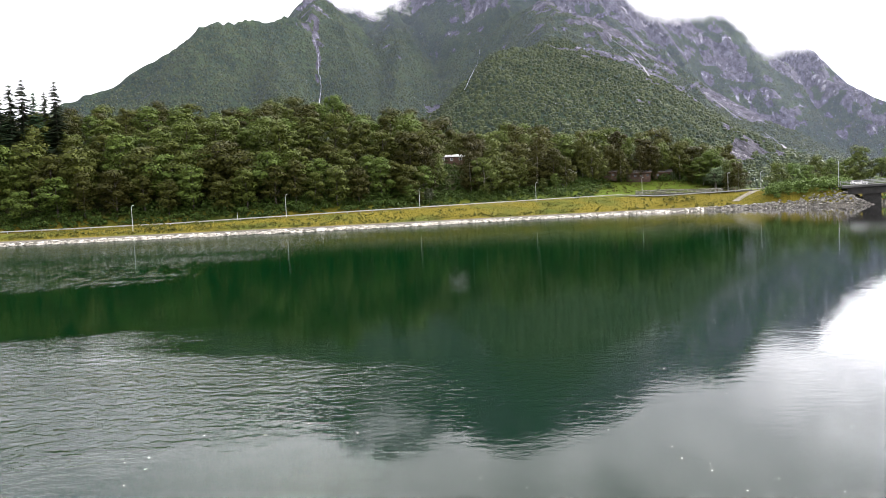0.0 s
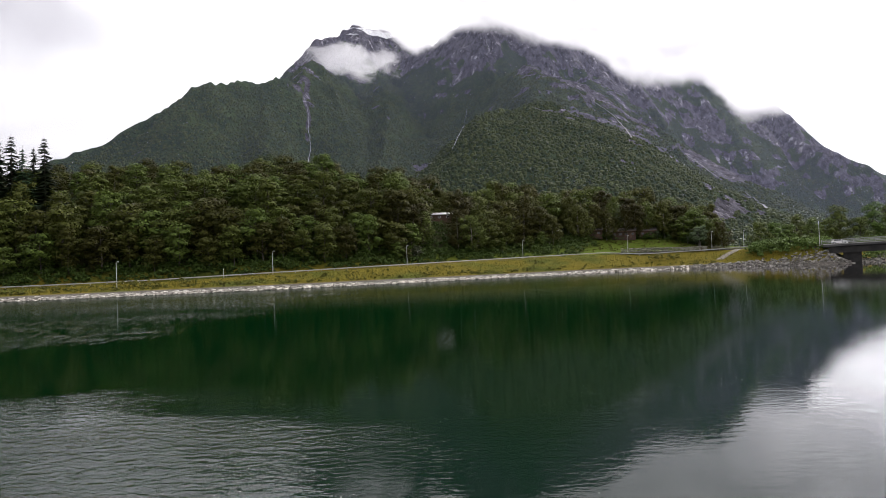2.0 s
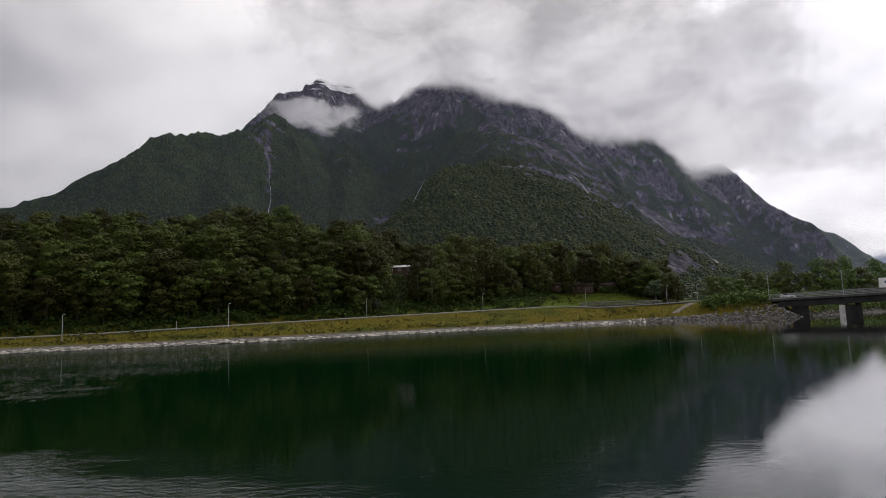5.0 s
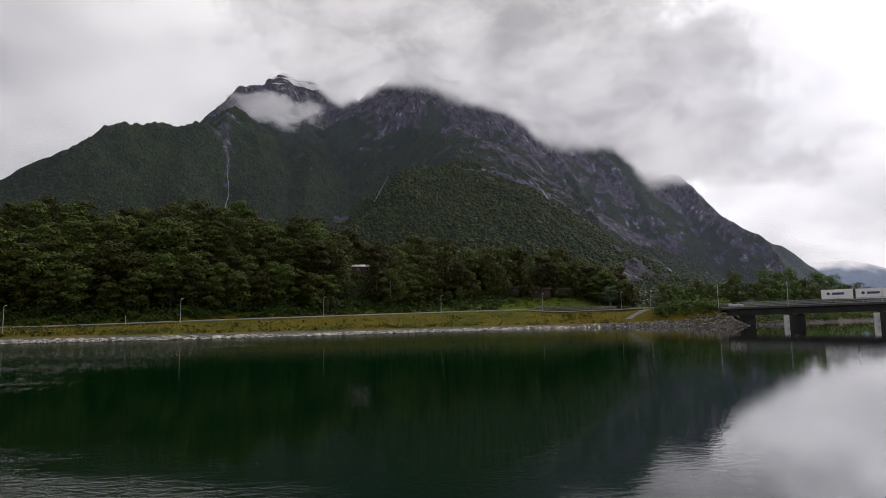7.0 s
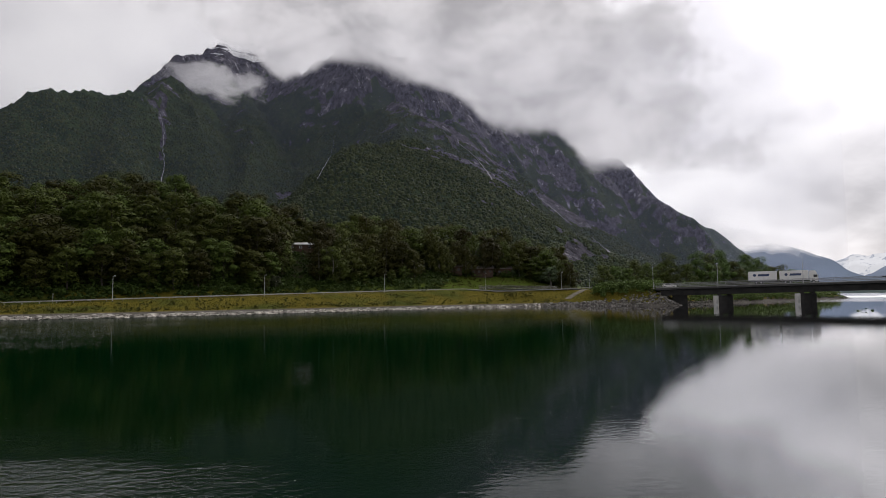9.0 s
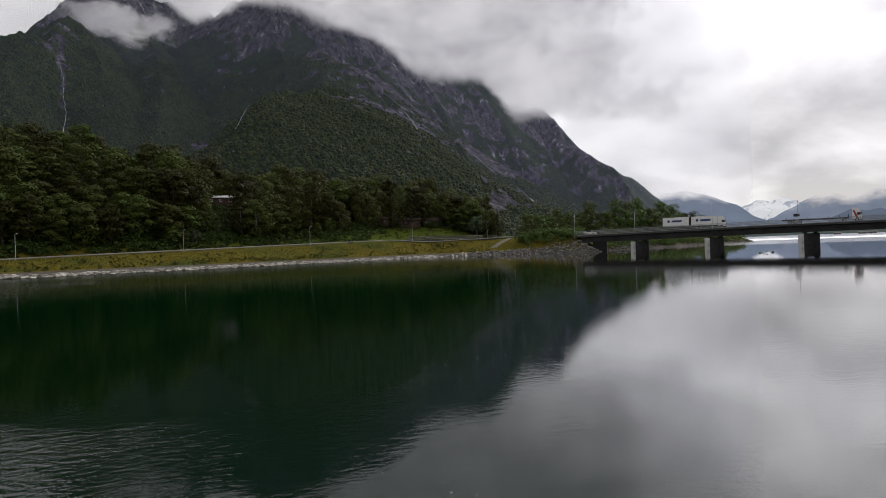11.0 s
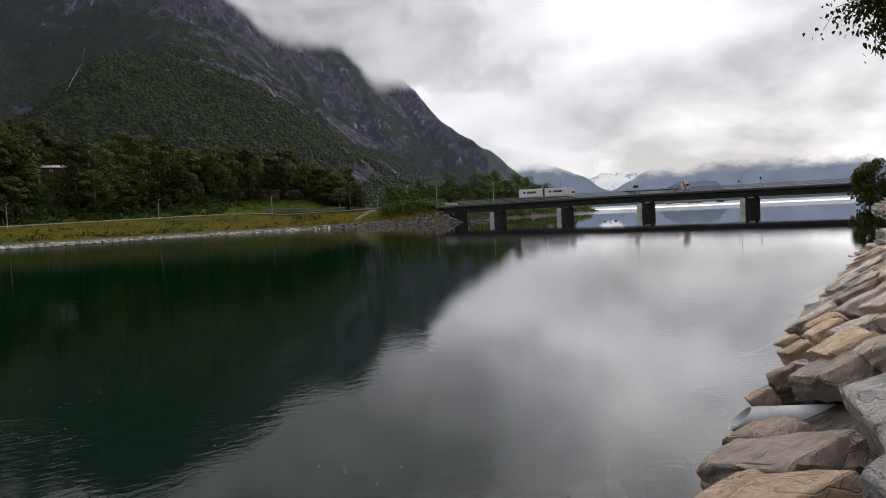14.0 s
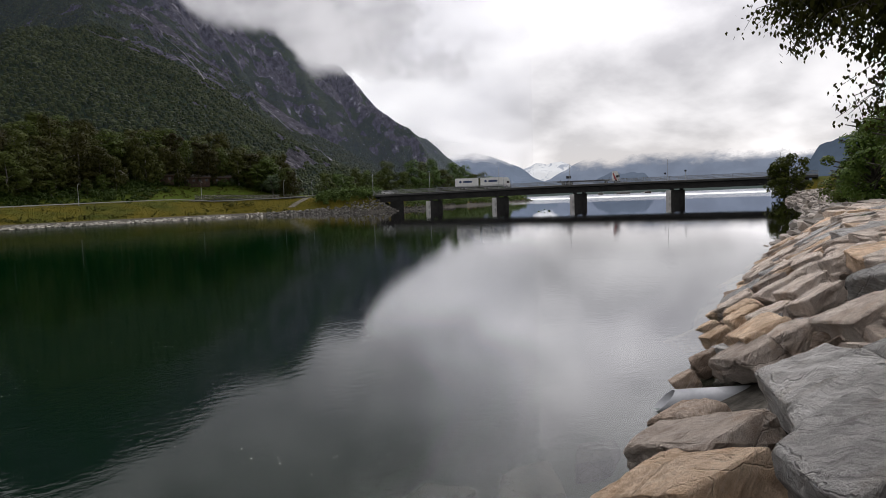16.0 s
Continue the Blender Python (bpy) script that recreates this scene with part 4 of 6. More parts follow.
# ---- trees ----
def leaf_cloud(centres, radii, per, size, rng, droop=0.0, flat=0.8, dome=0.6):
    """Leaf quads on the outer half of many small clumps."""
    n = len(centres) * per
    c = np.repeat(np.array(centres), per, 0)
    rr = np.repeat(np.array(radii), per)
    d = rng.normal(size=(n, 3))
    d[:, 2] = np.where(rng.uniform(0, 1, n) < dome, np.abs(d[:, 2]), d[:, 2])
    d /= np.linalg.norm(d, axis=1)[:, None]
    pos = c + d * (rr * rng.uniform(0.45, 1.0, n) ** 0.5)[:, None] * np.array([1, 1, flat])
    pos[:, 2] -= droop * rng.uniform(0, 1, n) * rr
    nrm = d * 1.4 + rng.normal(size=(n, 3)) * 0.28 + np.array([0, 0, 0.45])
    nrm /= np.linalg.norm(nrm, axis=1)[:, None]
    t = np.cross(nrm, rng.normal(size=(n, 3)))
    t /= np.linalg.norm(t, axis=1)[:, None]
    b = np.cross(nrm, t)
    s = (size * rng.uniform(0.6, 1.3, n))[:, None]
    v = np.stack([pos - t * s, pos + b * s * 0.55 - t * s * 0.1, pos + t * s, pos - b * s * 0.55 + t * s * 0.1], 1).reshape(-1, 3)
    f = np.arange(n * 4).reshape(-1, 4)
    return v, f


def limb_path(bm, pts, r0, r1, sides=6):
    for i in range(len(pts) - 1):
        k0, k1 = i / (len(pts) - 1), (i + 1) / (len(pts) - 1)
        rod(pts[i], pts[i + 1], r0 + (r1 - r0) * k0, r0 + (r1 - r0) * k1, sides, bm)


def make_tree(name, label, height, width, seed, leaf, bark, clumps=30, per=64, size=0.40, crown_from=0.10, droop=0.0, group="trees of the wood", stems=1):
    rng = np.random.default_rng(seed)
    root = thing(name, label, "tree", group)
    bm = bmesh.new()
    centres, radii = [], []
    ends = []
    for s in range(stems):
        lean = Vector((rng.uniform(-1, 1), rng.uniform(-1, 1), 0)) * (0.10 * height if stems > 1 else 0.03 * height)
        pts = [Vector((0, 0, -0.4)) + lean * 0.1 * s]
        for k in (0.2, 0.45, 0.7, 0.93):
            pts.append(Vector((rng.uniform(-.25, .25), rng.uniform(-.25, .25), height * k)) + lean * k)
        limb_path(bm, pts, height * 0.016 + 0.05, 0.04, 7)
        for i in range(9):
            k = rng.uniform(crown_from, 0.85)
            base = Vector((0, 0, height * k)) + lean * k
            ang = rng.uniform(0, 6.28)
            reach = width * 0.5 * rng.uniform(0.5, 0.95) * (1.05 - 0.5 * k)
            mid = base + Vector((math.cos(ang) * reach * 0.5, math.sin(ang) * reach * 0.5, reach * 0.35))
            tip = base + Vector((math.cos(ang) * reach, math.sin(ang) * reach, reach * 0.5))
            limb_path(bm, [base, mid, tip], 0.09, 0.03, 5)
            ends.append(tip)
    lobes = max(9, clumps // 3)
    for i in range(lobes):
        k = crown_from + 0.06 + (0.88 - crown_from) * (i + rng.uniform(0, 1)) / lobes
        prof = math.sin(math.pi * min(1, max(0.03, (k - crown_from * 0.6) / (1.02 - crown_from * 0.6))) ** 0.8)
        ang, rad = i * 2.4 + rng.uniform(-0.5, 0.5), math.sqrt(rng.uniform(0.1, 0.75))
        lob = 0.8 + 0.25 * math.sin(ang * 3 + seed)
        centres.append((math.cos(ang) * rad * width * 0.5 * prof * lob, math.sin(ang) * rad * width * 0.5 * prof * lob, height * k * 0.97))
        radii.append(width * rng.uniform(0.7, 1.1) * 0.82 / math.sqrt(lobes))
    for e in ends[:5]:
        centres.append(tuple(e))
        radii.append(width * 0.11)
    v, f = leaf_cloud(centres, radii, clumps * per // len(centres) + 60, size, rng, droop)
    part("trunk", mesh_of("trunk", bm, True), bark, root)
    part("crown", mesh_from("crown", v.tolist(), f.tolist()), leaf, root)
    return root


def make_fir(name, label, height, width, seed, group="firs"):
    rng = np.random.default_rng(seed)
    root = thing(name, label, "tree", group)
    part("trunk", mesh_of("trunk", rod((0, 0, -0.4), (0, 0, height), height * 0.014 + 0.03, 0.02, 7), True), M["bark"], root)
    V, F, n = [], [], 0
    tiers = 24
    for i in range(tiers):
        k = 0.12 + 0.86 * i / tiers
        for j in range(13):
            a = rng.uniform(0, 6.28)
            reach = width * 0.5 * (1 - k) ** 0.8 * rng.uniform(0.6, 1.1) + 0.12
            d = np.array([math.cos(a), math.sin(a), -0.28])
            side = np.array([-math.sin(a), math.cos(a), 0])
            base = np.array([0, 0, height * (k + rng.uniform(-.012, .012))])
            for s in range(7):
                p = base + d * reach * (s + 0.6) / 7
                w = 0.20 + 0.22 * reach * (1 - s / 8)
                droop = np.array([0, 0, -0.35 * w])
                V += [p, p + side * w * rng.uniform(.6, 1.1) + droop + d * .1, p + d * reach * 0.24, p - side * w * rng.uniform(.6, 1.1) + droop + d * .1]
                F.append((n, n + 1, n + 2, n + 3))
                n += 4
    part("crown", mesh_from("crown", V, F), M["needle"], root)
    return root


def spot(x, y, turn=0.0, scale=1.0, tall=1.0):
    return pose(x, y, zg(x, y), 0, 0, turn) @ Matrix.Diagonal((scale, scale, scale * tall, 1))


WOOD = "leafy dark green broadleaved tree in the hillside wood"
KINDS = [
    make_tree("ash_tree", WOOD, 17, 11.5, 1, M["leaf"], M["bark"]),
    make_tree("maple_tree", "round-crowned mid green broadleaved tree in the hillside wood", 15, 12, 2, M["leaf"], M["bark"], 32),
    make_tree("oak_tree", "spreading dark green broadleaved tree in the hillside wood", 16, 13, 3, M["leaf"], M["bark"], 34),
    make_tree("alder_tree", "slim dark green broadleaved tree in the hillside wood", 18, 9.5, 4, M["leaf"], M["bark"], 28),
    make_tree("birch_tree", "airy yellow-green birch with a pale thin trunk", 16, 10.5, 5, M["leaf_birch"], M["pale_bark"], 54, 44, 0.33, 0.1, 0.6),
    make_tree("birch_tree", "airy olive birch with drooping twigs and pale trunk", 15, 11, 6, M["leaf_birch"], M["pale_bark"], 52, 44, 0.33, 0.1, 0.7),
    make_tree("willow_tree", "grey-green willow with several pale stems", 11, 8.5, 7, M["leaf_grey"], M["pale_bark"], 50, 30, 0.32, 0.2, 0.3, stems=3),
]
KINDS += [
    make_tree("lime_tree", "round-crowned fresh green tree by the bridge end", 15, 12, 21, M["leaf_bright"], M["bark"], 40, 64, 0.36, 0.06, group="trees by the bridge end"),
    make_tree("rowan_tree", "bushy fresh green tree by the bridge end", 13, 11, 22, M["leaf_bright"], M["bark"], 40, 60, 0.34, 0.04, group="trees by the bridge end"),
]
FIR = make_fir("fir_tree", "tall dark spruce with a pointed crown above the wood", 21, 9.5, 8)

rng = random.Random(5)


def plant(template, x, y, scale, tall=1.0, first=set()):
    m = spot(x, y, rng.uniform(0, 360), scale, tall)
    if template.name in first:
        return copy_thing(template, m @ Matrix.Diagonal((*(1 / c for c in template.scale), 1)))
    first.add(template.name)
    template.matrix_basis = m
    return template


# the wood on the hillside beyond the road, row behind row
def on_bank(az, s):
    """The place on a bearing that lies s metres inland from the far shore."""
    d = np.linspace(140, 420, 281)
    a = radians(az)
    v = inland(FAR_SHORE, -math.sin(a) * d, math.cos(a) * d)
    return bearing(az, float(d[int(np.argmax(v > s))]))


def wood_edge(az):
    return float(np.interp(az, [-25, -21, -16, -11, -6, 0, 3, 6, 40], [44, 62, 60, 50, 45, 43, 41, 39, 38]))


for row, off in enumerate((0, 6.5, 13.5, 21.5, 31, 42, 55, 70)):
    az = -24.8 + row * 0.7 % 1.5
    while az < 38:
        e = wood_edge(az)
        p = on_bank(az, e + off + rng.uniform(-2, 2))
        open_front = -20 < az < 1 and row < 2
        if (-2.9 < az < 0.9 and row < 5) or (-19.2 < az < -13.0 and row < 2) or (-12.6 < az < -10.6 and row < 2):
            az += 0.8
            continue
        if not (open_front and rng.random() < 0.12):
            if az > 2:
                t = rng.choice([0, 0, 1, 2, 2, 3, 1, 4 if row > 1 else 1])
            else:
                t = rng.choice([4, 5, 4, 0, 2, 5, 1, 6])
            scale = rng.uniform(0.78, 1.10) * float(np.interp(az, [-25, -23.5, -19, 2, 6], [0.8, 1.1, 1.25, 1.2, 1.02])) * (0.78 if row == 0 else 1)
            plant(KINDS[t], p.x, p.y, scale * 1.12, rng.uniform(0.7, 0.98))
        az += rng.uniform(1.45, 2.2) * (0.78 if az < 2 else 1.12)
# saplings that close the foot of the wood on the open slope
az = -24.0
while az < 4:
    p = on_bank(az, wood_edge(az) + rng.uniform(-5, 1))
    if -19 < az < -10.8 or -2.6 < az < 0.6:
        az += 0.9
        continue
    plant(KINDS[rng.choice([1, 2, 6, 0])], p.x, p.y, rng.uniform(0.32, 0.5), rng.uniform(0.8, 1.0))
    az += rng.uniform(0.6, 1.1)
for az, back, sc in ((-13.7, -2, 0.9), (-14.6, 0, 0.95), (-17.2, -3, 0.95), (-18.5, 0, 0.9), (-13.2, -3, 0.95), (-15.6, -4, 0.9), (-16.2, 2, 1.05), (-18.0, -3, 0.9), (-19.0, 1, 1.0), (-12.4, 6, 1.0), (-11.0, -2, 0.8), (-2.6, 3, 1.0), (0.6, 6, 1.0)):
    p = on_bank(az, wood_edge(az) + back)
    plant(KINDS[rng.choice([4, 5])], p.x, p.y, sc, 1.05)
# spruces that stand out on the skyline
for az, d, sc in ((30.6, 246, 1.42), (31.3, 250, 1.2), (32.0, 244, 1.3), (32.7, 246, 1.5), (33.5, 246, 1.44), (34.2, 250, 1.3), (35.0, 246, 1.4), (36.0, 250, 1.35)):
    p = bearing(az, d)
    plant(FIR, p.x, p.y, sc)
# the clump by the bridge end and the trees beyond it
for az, d, sc, t in ((-27.6, 236, 0.62, 8), (-28.6, 240, 0.60, 8), (-29.6, 243, 0.55, 8), (-31.2, 262, 0.62, 7), (-33.0, 268, 0.86, 7), (-32.4, 285, 0.8, 8),
                     (-34.4, 270, 0.72, 8), (-35.2, 285, 0.92, 7), (-36.1, 292, 0.88, 7), (-37.0, 300, 0.98, 7), (-38.0, 305, 0.9, 8), (-38.9, 318, 0.95, 7),
                     (-39.8, 330, 0.9, 7), (-40.6, 345, 0.8, 8), (-41.4, 355, 0.75, 7), (-42.2, 372, 0.66, 7), (-30.2, 300, 0.8, 7), (-36.6, 275, 0.6, 8), (-39.0, 290, 0.5, 8),
                     (-43.0, 392, 0.5, 8), (-43.7, 410, 0.4, 7)):
    p = bearing(az, d)
    plant(KINDS[t], p.x, p.y, sc * 1.12)

# ---- bridge ----
RB, B_AZ = 216.0, 31.5   # the bridge bends gently round the bend of the river
BRIDGE_LEN = RB * radians(66.6 - B_AZ)


def deck_z(s):
    """Height of the carriageway at s metres from the wooded bank."""
    return float(np.interp(s, [-40, 0, 30, 60, 90, 132, 170], [5.7, 5.5, 6.0, 6.4, 6.5, 6.45, 6.0]))


def along(s, across=0.0, z=0.0):
    return bearing(-B_AZ - math.degrees(s / RB), RB + across, z)


def heading(s):
    """Degrees to turn x along the bridge."""
    return -B_AZ - math.degrees(s / RB)


def at_az(az):
    return radians(-az - B_AZ) * RB


bridge = thing("bridge", "long grey concrete road bridge on slab piers over the river", "bridge")
WIDE = 9.0


def swept(profile, s0, s1, n):
    """Carries a cross-section (across, height over the carriageway) along the bridge."""
    bm = bmesh.new()
    rings = []
    for i in range(n + 1):
        s = s0 + (s1 - s0) * i / n
        rings.append([bm.verts.new(along(s, a, deck_z(s) + h)) for a, h in profile])
    k = len(profile)
    for r0, r1 in zip(rings[:-1], rings[1:]):
        for j in range(k):
            bm.faces.new((r0[j], r0[(j + 1) % k], r1[(j + 1) % k], r1[j]))
    bm.faces.new(rings[0])
    bm.faces.new(rings[-1][::-1])
    bmesh.ops.recalc_face_normals(bm, faces=bm.faces)
    return bm


part("deck", swept([(0, 0), (0, -0.55), (1.6, -0.8), (7.4, -0.8), (9, -0.55), (9, 0)], 1.5, BRIDGE_LEN + 6, 40), M["concrete_grey"], bridge, "grey concrete deck slab with a thin edge")
for a in (0.8, 6.8):
    part("girder", swept([(a, -0.8), (a, -2.5), (a + 1.4, -2.5), (a + 1.4, -0.8)], 3, BRIDGE_LEN + 2, 40), M["concrete_shaded"], bridge, "concrete girder coloured dark as in shade")
part("roadway", swept([(0.5, 0.004), (0.5, 0.05), (8.5, 0.05), (8.5, 0.004)], 1.5, BRIDGE_LEN + 6, 40), M["asphalt"], bridge)
for a in (0.02, 8.58):
    part("kerb", swept([(a, 0.004), (a, 0.22), (a + 0.4, 0.22), (a + 0.4, 0.004)], 1.5, BRIDGE_LEN + 6, 40), M["concrete"], bridge)
for a in (0.2, 8.75):
    for h in (0.55, 0.95, 1.36):
        part("handrail", swept([(a, h), (a, h + 0.10), (a + 0.09, h + 0.10), (a + 0.09, h)], 1.0, BRIDGE_LEN + 6, 40), M["rail_grey"], bridge)
post_mesh = mesh_of("rail_post", box((0.13, 0.12, 1.28), (0, 0, 0.76)))
for a in (0.26, 8.8):
    for i in range(52):
        s = 1.2 + i * 2.6
        p = along(s, a, deck_z(s))
        part("rail_post", post_mesh, M["rail_grey"], bridge, at=pose(*p, 0, 0, heading(s)))
for az in (-37.2, -43.1, -49.9, -57.9):
    # each pier is a slab set askew to the deck, in line with the stream
    s = at_az(az)
    c = along(s, 3.6, 0)
    top = deck_z(s) - 2.9
    pier = part("pier", box((1.8, 6.4, top + 4.5), (0, -0.4, (top - 4.5) / 2), 0.1), M["concrete_shaded"], bridge, "concrete slab pier standing in the water, coloured dark as in shade", at=pose(c.x, c.y, 0, 0, 0, heading(s) - 41))
    # thin end slab that carries the lit tone; the pier behind carries the shade
    part("nose", box((1.84, 0.25, top + 4.4), (0, -3.72, (top - 4.5) / 2), 0.05), M["concrete_lit"], pier, "weathered concrete nose in a pale lit tone")
    for b in (-2.2, 2.2):
        part("bearing_block", box((0.9, 0.9, 0.5), (0, b, top + 0.2)), M["concrete_shaded"], pier)
for s in (8.6, BRIDGE_LEN + 1.5):
    c = along(s, 5.2, 0)
    part("abutment", box((4.5, 7.0, 7.0), (0, 0, deck_z(s) - 0.82 - 3.5), 0.1), M["concrete_shaded"], bridge, "concrete abutment coloured dark as in deck shade", at=pose(c.x, c.y, 0, 0, 0, heading(s)))


# ---- street lamps ----
def street_lamp_thing(height, label):
    lamp = thing("street_lamp", label, "street lamp", "street lamps along the road")
    part("base", box((0.3, 0.3, 0.2), (0, 0, 0.1), 0.03), M["concrete"], lamp)
    part("pole", rod((0, 0, 0), (0, 0, height), 0.085, 0.05, 10), M["galvanised"], lamp)
    part("arm", rod((0, 0, height - 0.05), (0, 0.9, height + 0.12), 0.045, 0.04, 8), M["galvanised"], lamp)
    head = part("head", box((0.28, 0.75, 0.16), (0, 1.15, height + 0.12), 0.05), M["galvanised"], lamp, "grey lamp head")
    part("lens", box((0.2, 0.5, 0.06), (0, 1.15, height + 0.02), 0.02), M["lamp_glass"], head)
    return lamp


road_lamp = street_lamp_thing(6.4, "tall grey steel street lamp beside the shore road")
bridge_lamp = street_lamp_thing(7.0, "tall grey steel street lamp on the bridge edge")
LAMPS = [(25.9, 182), (13.75, 184), (2.05, 201), (-8.3, 222), (-17.3, 243), (-24.0, 248), (-26.4, 250)]
for i, (az, d) in enumerate(LAMPS):
    p = bearing(az, d)
    m = pose(p.x, p.y, zg(p.x, p.y), 0, 0, 200 + az)
    if i == 0:
        road_lamp.matrix_basis = m
    else:
        copy_thing(road_lamp, m)
for i, az in enumerate((-31.7, -36.75, -42.9, -49.1, -57.2, -65.6)):
    q = at_az(az)
    m = pose(*along(q, -0.12, deck_z(q) - 0.1), 0, 0, heading(q))
    if i == 0:
        bridge_lamp.matrix_basis = m
    else:
        copy_thing(bridge_lamp, m)


# ---- shore road, guard rail, bank rubble ----
def shore_line(offset, x0, x1, step):
    """Points a given way inland of the far shore, for a range of x."""
    xs = np.arange(x0, x1, step)
    ys = np.interp(xs, [p[0] for p in FAR_SHORE[:12]], [p[1] for p in FAR_SHORE[:12]])
    # smooth the shoreline before stepping inland
    k = np.ones(15) / 15
    ys = np.convolve(np.pad(ys, 7, mode="edge"), k, mode="valid")
    dx, dy = np.gradient(xs), np.gradient(ys)
    n = np.hypot(dx, dy)
    return [(x - b / m * offset, y + a / m * offset) for x, y, a, b, m in zip(xs, ys, dx, dy, n)]


def ribbon(name, left, right, lift, mat, skirt=0.35):
    """A slab that follows the ground between two lines."""
    bm = bmesh.new()
    rows = []
    for (ax, ay), (bx, by) in zip(left, right):
        za, zb = zg(ax, ay), zg(bx, by)
        z = max(za, zb) + lift
        rows.append([bm.verts.new(v) for v in ((ax, ay, z - skirt), (ax, ay, z), (bx, by, z), (bx, by, z - skirt))])
    for r0, r1 in zip(rows[:-1], rows[1:]):
        for j in range(3):
            bm.faces.new((r0[j], r0[j + 1], r1[j + 1], r1[j]))
    bmesh.ops.recalc_face_normals(bm, faces=bm.faces)
    return part(name, bm, mat)


road = ribbon("road", shore_line(23.5, -260, 116, 4), shore_line(31.0, -260, 116, 4), 0.06, M["asphalt"])
tagged(road, "narrow grey asphalt road along the far shore", "road", kind="structure")

track_mid = [on_bank(-24.5 - 2.2 * k / 12, 8.5 + 14.5 * (k / 12) ** 1.3) for k in range(13)]
track = ribbon("track", [(q.x - 0.9, q.y + 0.7) for q in track_mid], [(q.x + 0.9, q.y - 0.7) for q in track_mid], 0.05, surface("pale gravel track", (0.085, 0.075, 0.058), (0.165, 0.148, 0.118), 0.6, 0.95, fine=5))
tagged(track, "pale gravel track leading down from the road", "track", kind="structure")

rail_line = shore_line(22.6, -240, 112, 4)
guard_rail = thing("guard_rail", "long pale galvanised guard rail beside the shore road", "guard rail")
bm = bmesh.new()
prof = [(0.0, 0.42), (0.05, 0.48), (0.0, 0.55), (0.05, 0.62), (0.0, 0.72), (-0.05, 0.72), (-0.05, 0.42)]
rings = []
for x, y in rail_line:
    z = zg(x, y) + 0.05
    rings.append([bm.verts.new((x, y - a, z + h)) for a, h in prof])
for r0, r1 in zip(rings[:-1], rings[1:]):
    for j in range(len(prof)):
        k = (j + 1) % len(prof)
        bm.faces.new((r0[j], r0[k], r1[k], r1[j]))
bmesh.ops.recalc_face_normals(bm, faces=bm.faces)
part("rail", bm, M["dull_steel"], guard_rail)
short_post = mesh_of("post", box((0.12, 0.14, 0.75), (0, 0.09, 0.36)))
for x, y in rail_line:
    part("post", short_post, M["dull_steel"], guard_rail, at=pose(x, y, zg(x, y)))


def rough_stone(seed, cuts=0, points=16, crush=0.16):
    """An angular block about one metre across, from the hull of a few points."""
    rg = random.Random(seed)
    bm = bmesh.new()
    for i in range(points):
        v = Vector((rg.uniform(-1, 1), rg.uniform(-1, 1), rg.uniform(-1, 1)))
        m = max(abs(v.x), abs(v.y), abs(v.z))
        v = v / m
        v *= 1 - crush * rg.random()
        bm.verts.new(v * 0.5)
    bmesh.ops.convex_hull(bm, input=bm.verts)
    bmesh.ops.delete(bm, geom=[v for v in bm.verts if not v.link_faces], context="VERTS")
    if cuts:
        bmesh.ops.dissolve_limit(bm, angle_limit=radians(14), verts=bm.verts, edges=bm.edges)
        bmesh.ops.bevel(bm, geom=list(bm.edges), offset=0.022, segments=1, affect="EDGES")
        bmesh.ops.triangulate(bm, faces=bm.faces)
        for c in range(cuts):
            long_edges = [e for e in bm.edges if e.calc_length() > 0.11]
            bmesh.ops.subdivide_edges(bm, edges=long_edges, cuts=1, use_grid_fill=True)
            bmesh.ops.triangulate(bm, faces=bm.faces)
        off = Vector((seed * 3.1, seed * 1.7, 0))
        bm.normal_update()
        for v in bm.verts:
            p = v.co + off
            slab = noise.noise(Vector((p.x * 1.2, p.y * 1.2, p.z * 9))) * 0.020
            v.co += v.normal * (noise.noise(p * 2.3) * 0.035 + noise.noise(p * 6) * 0.016 + slab)
    bmesh.ops.recalc_face_normals(bm, faces=bm.faces)
    return bm


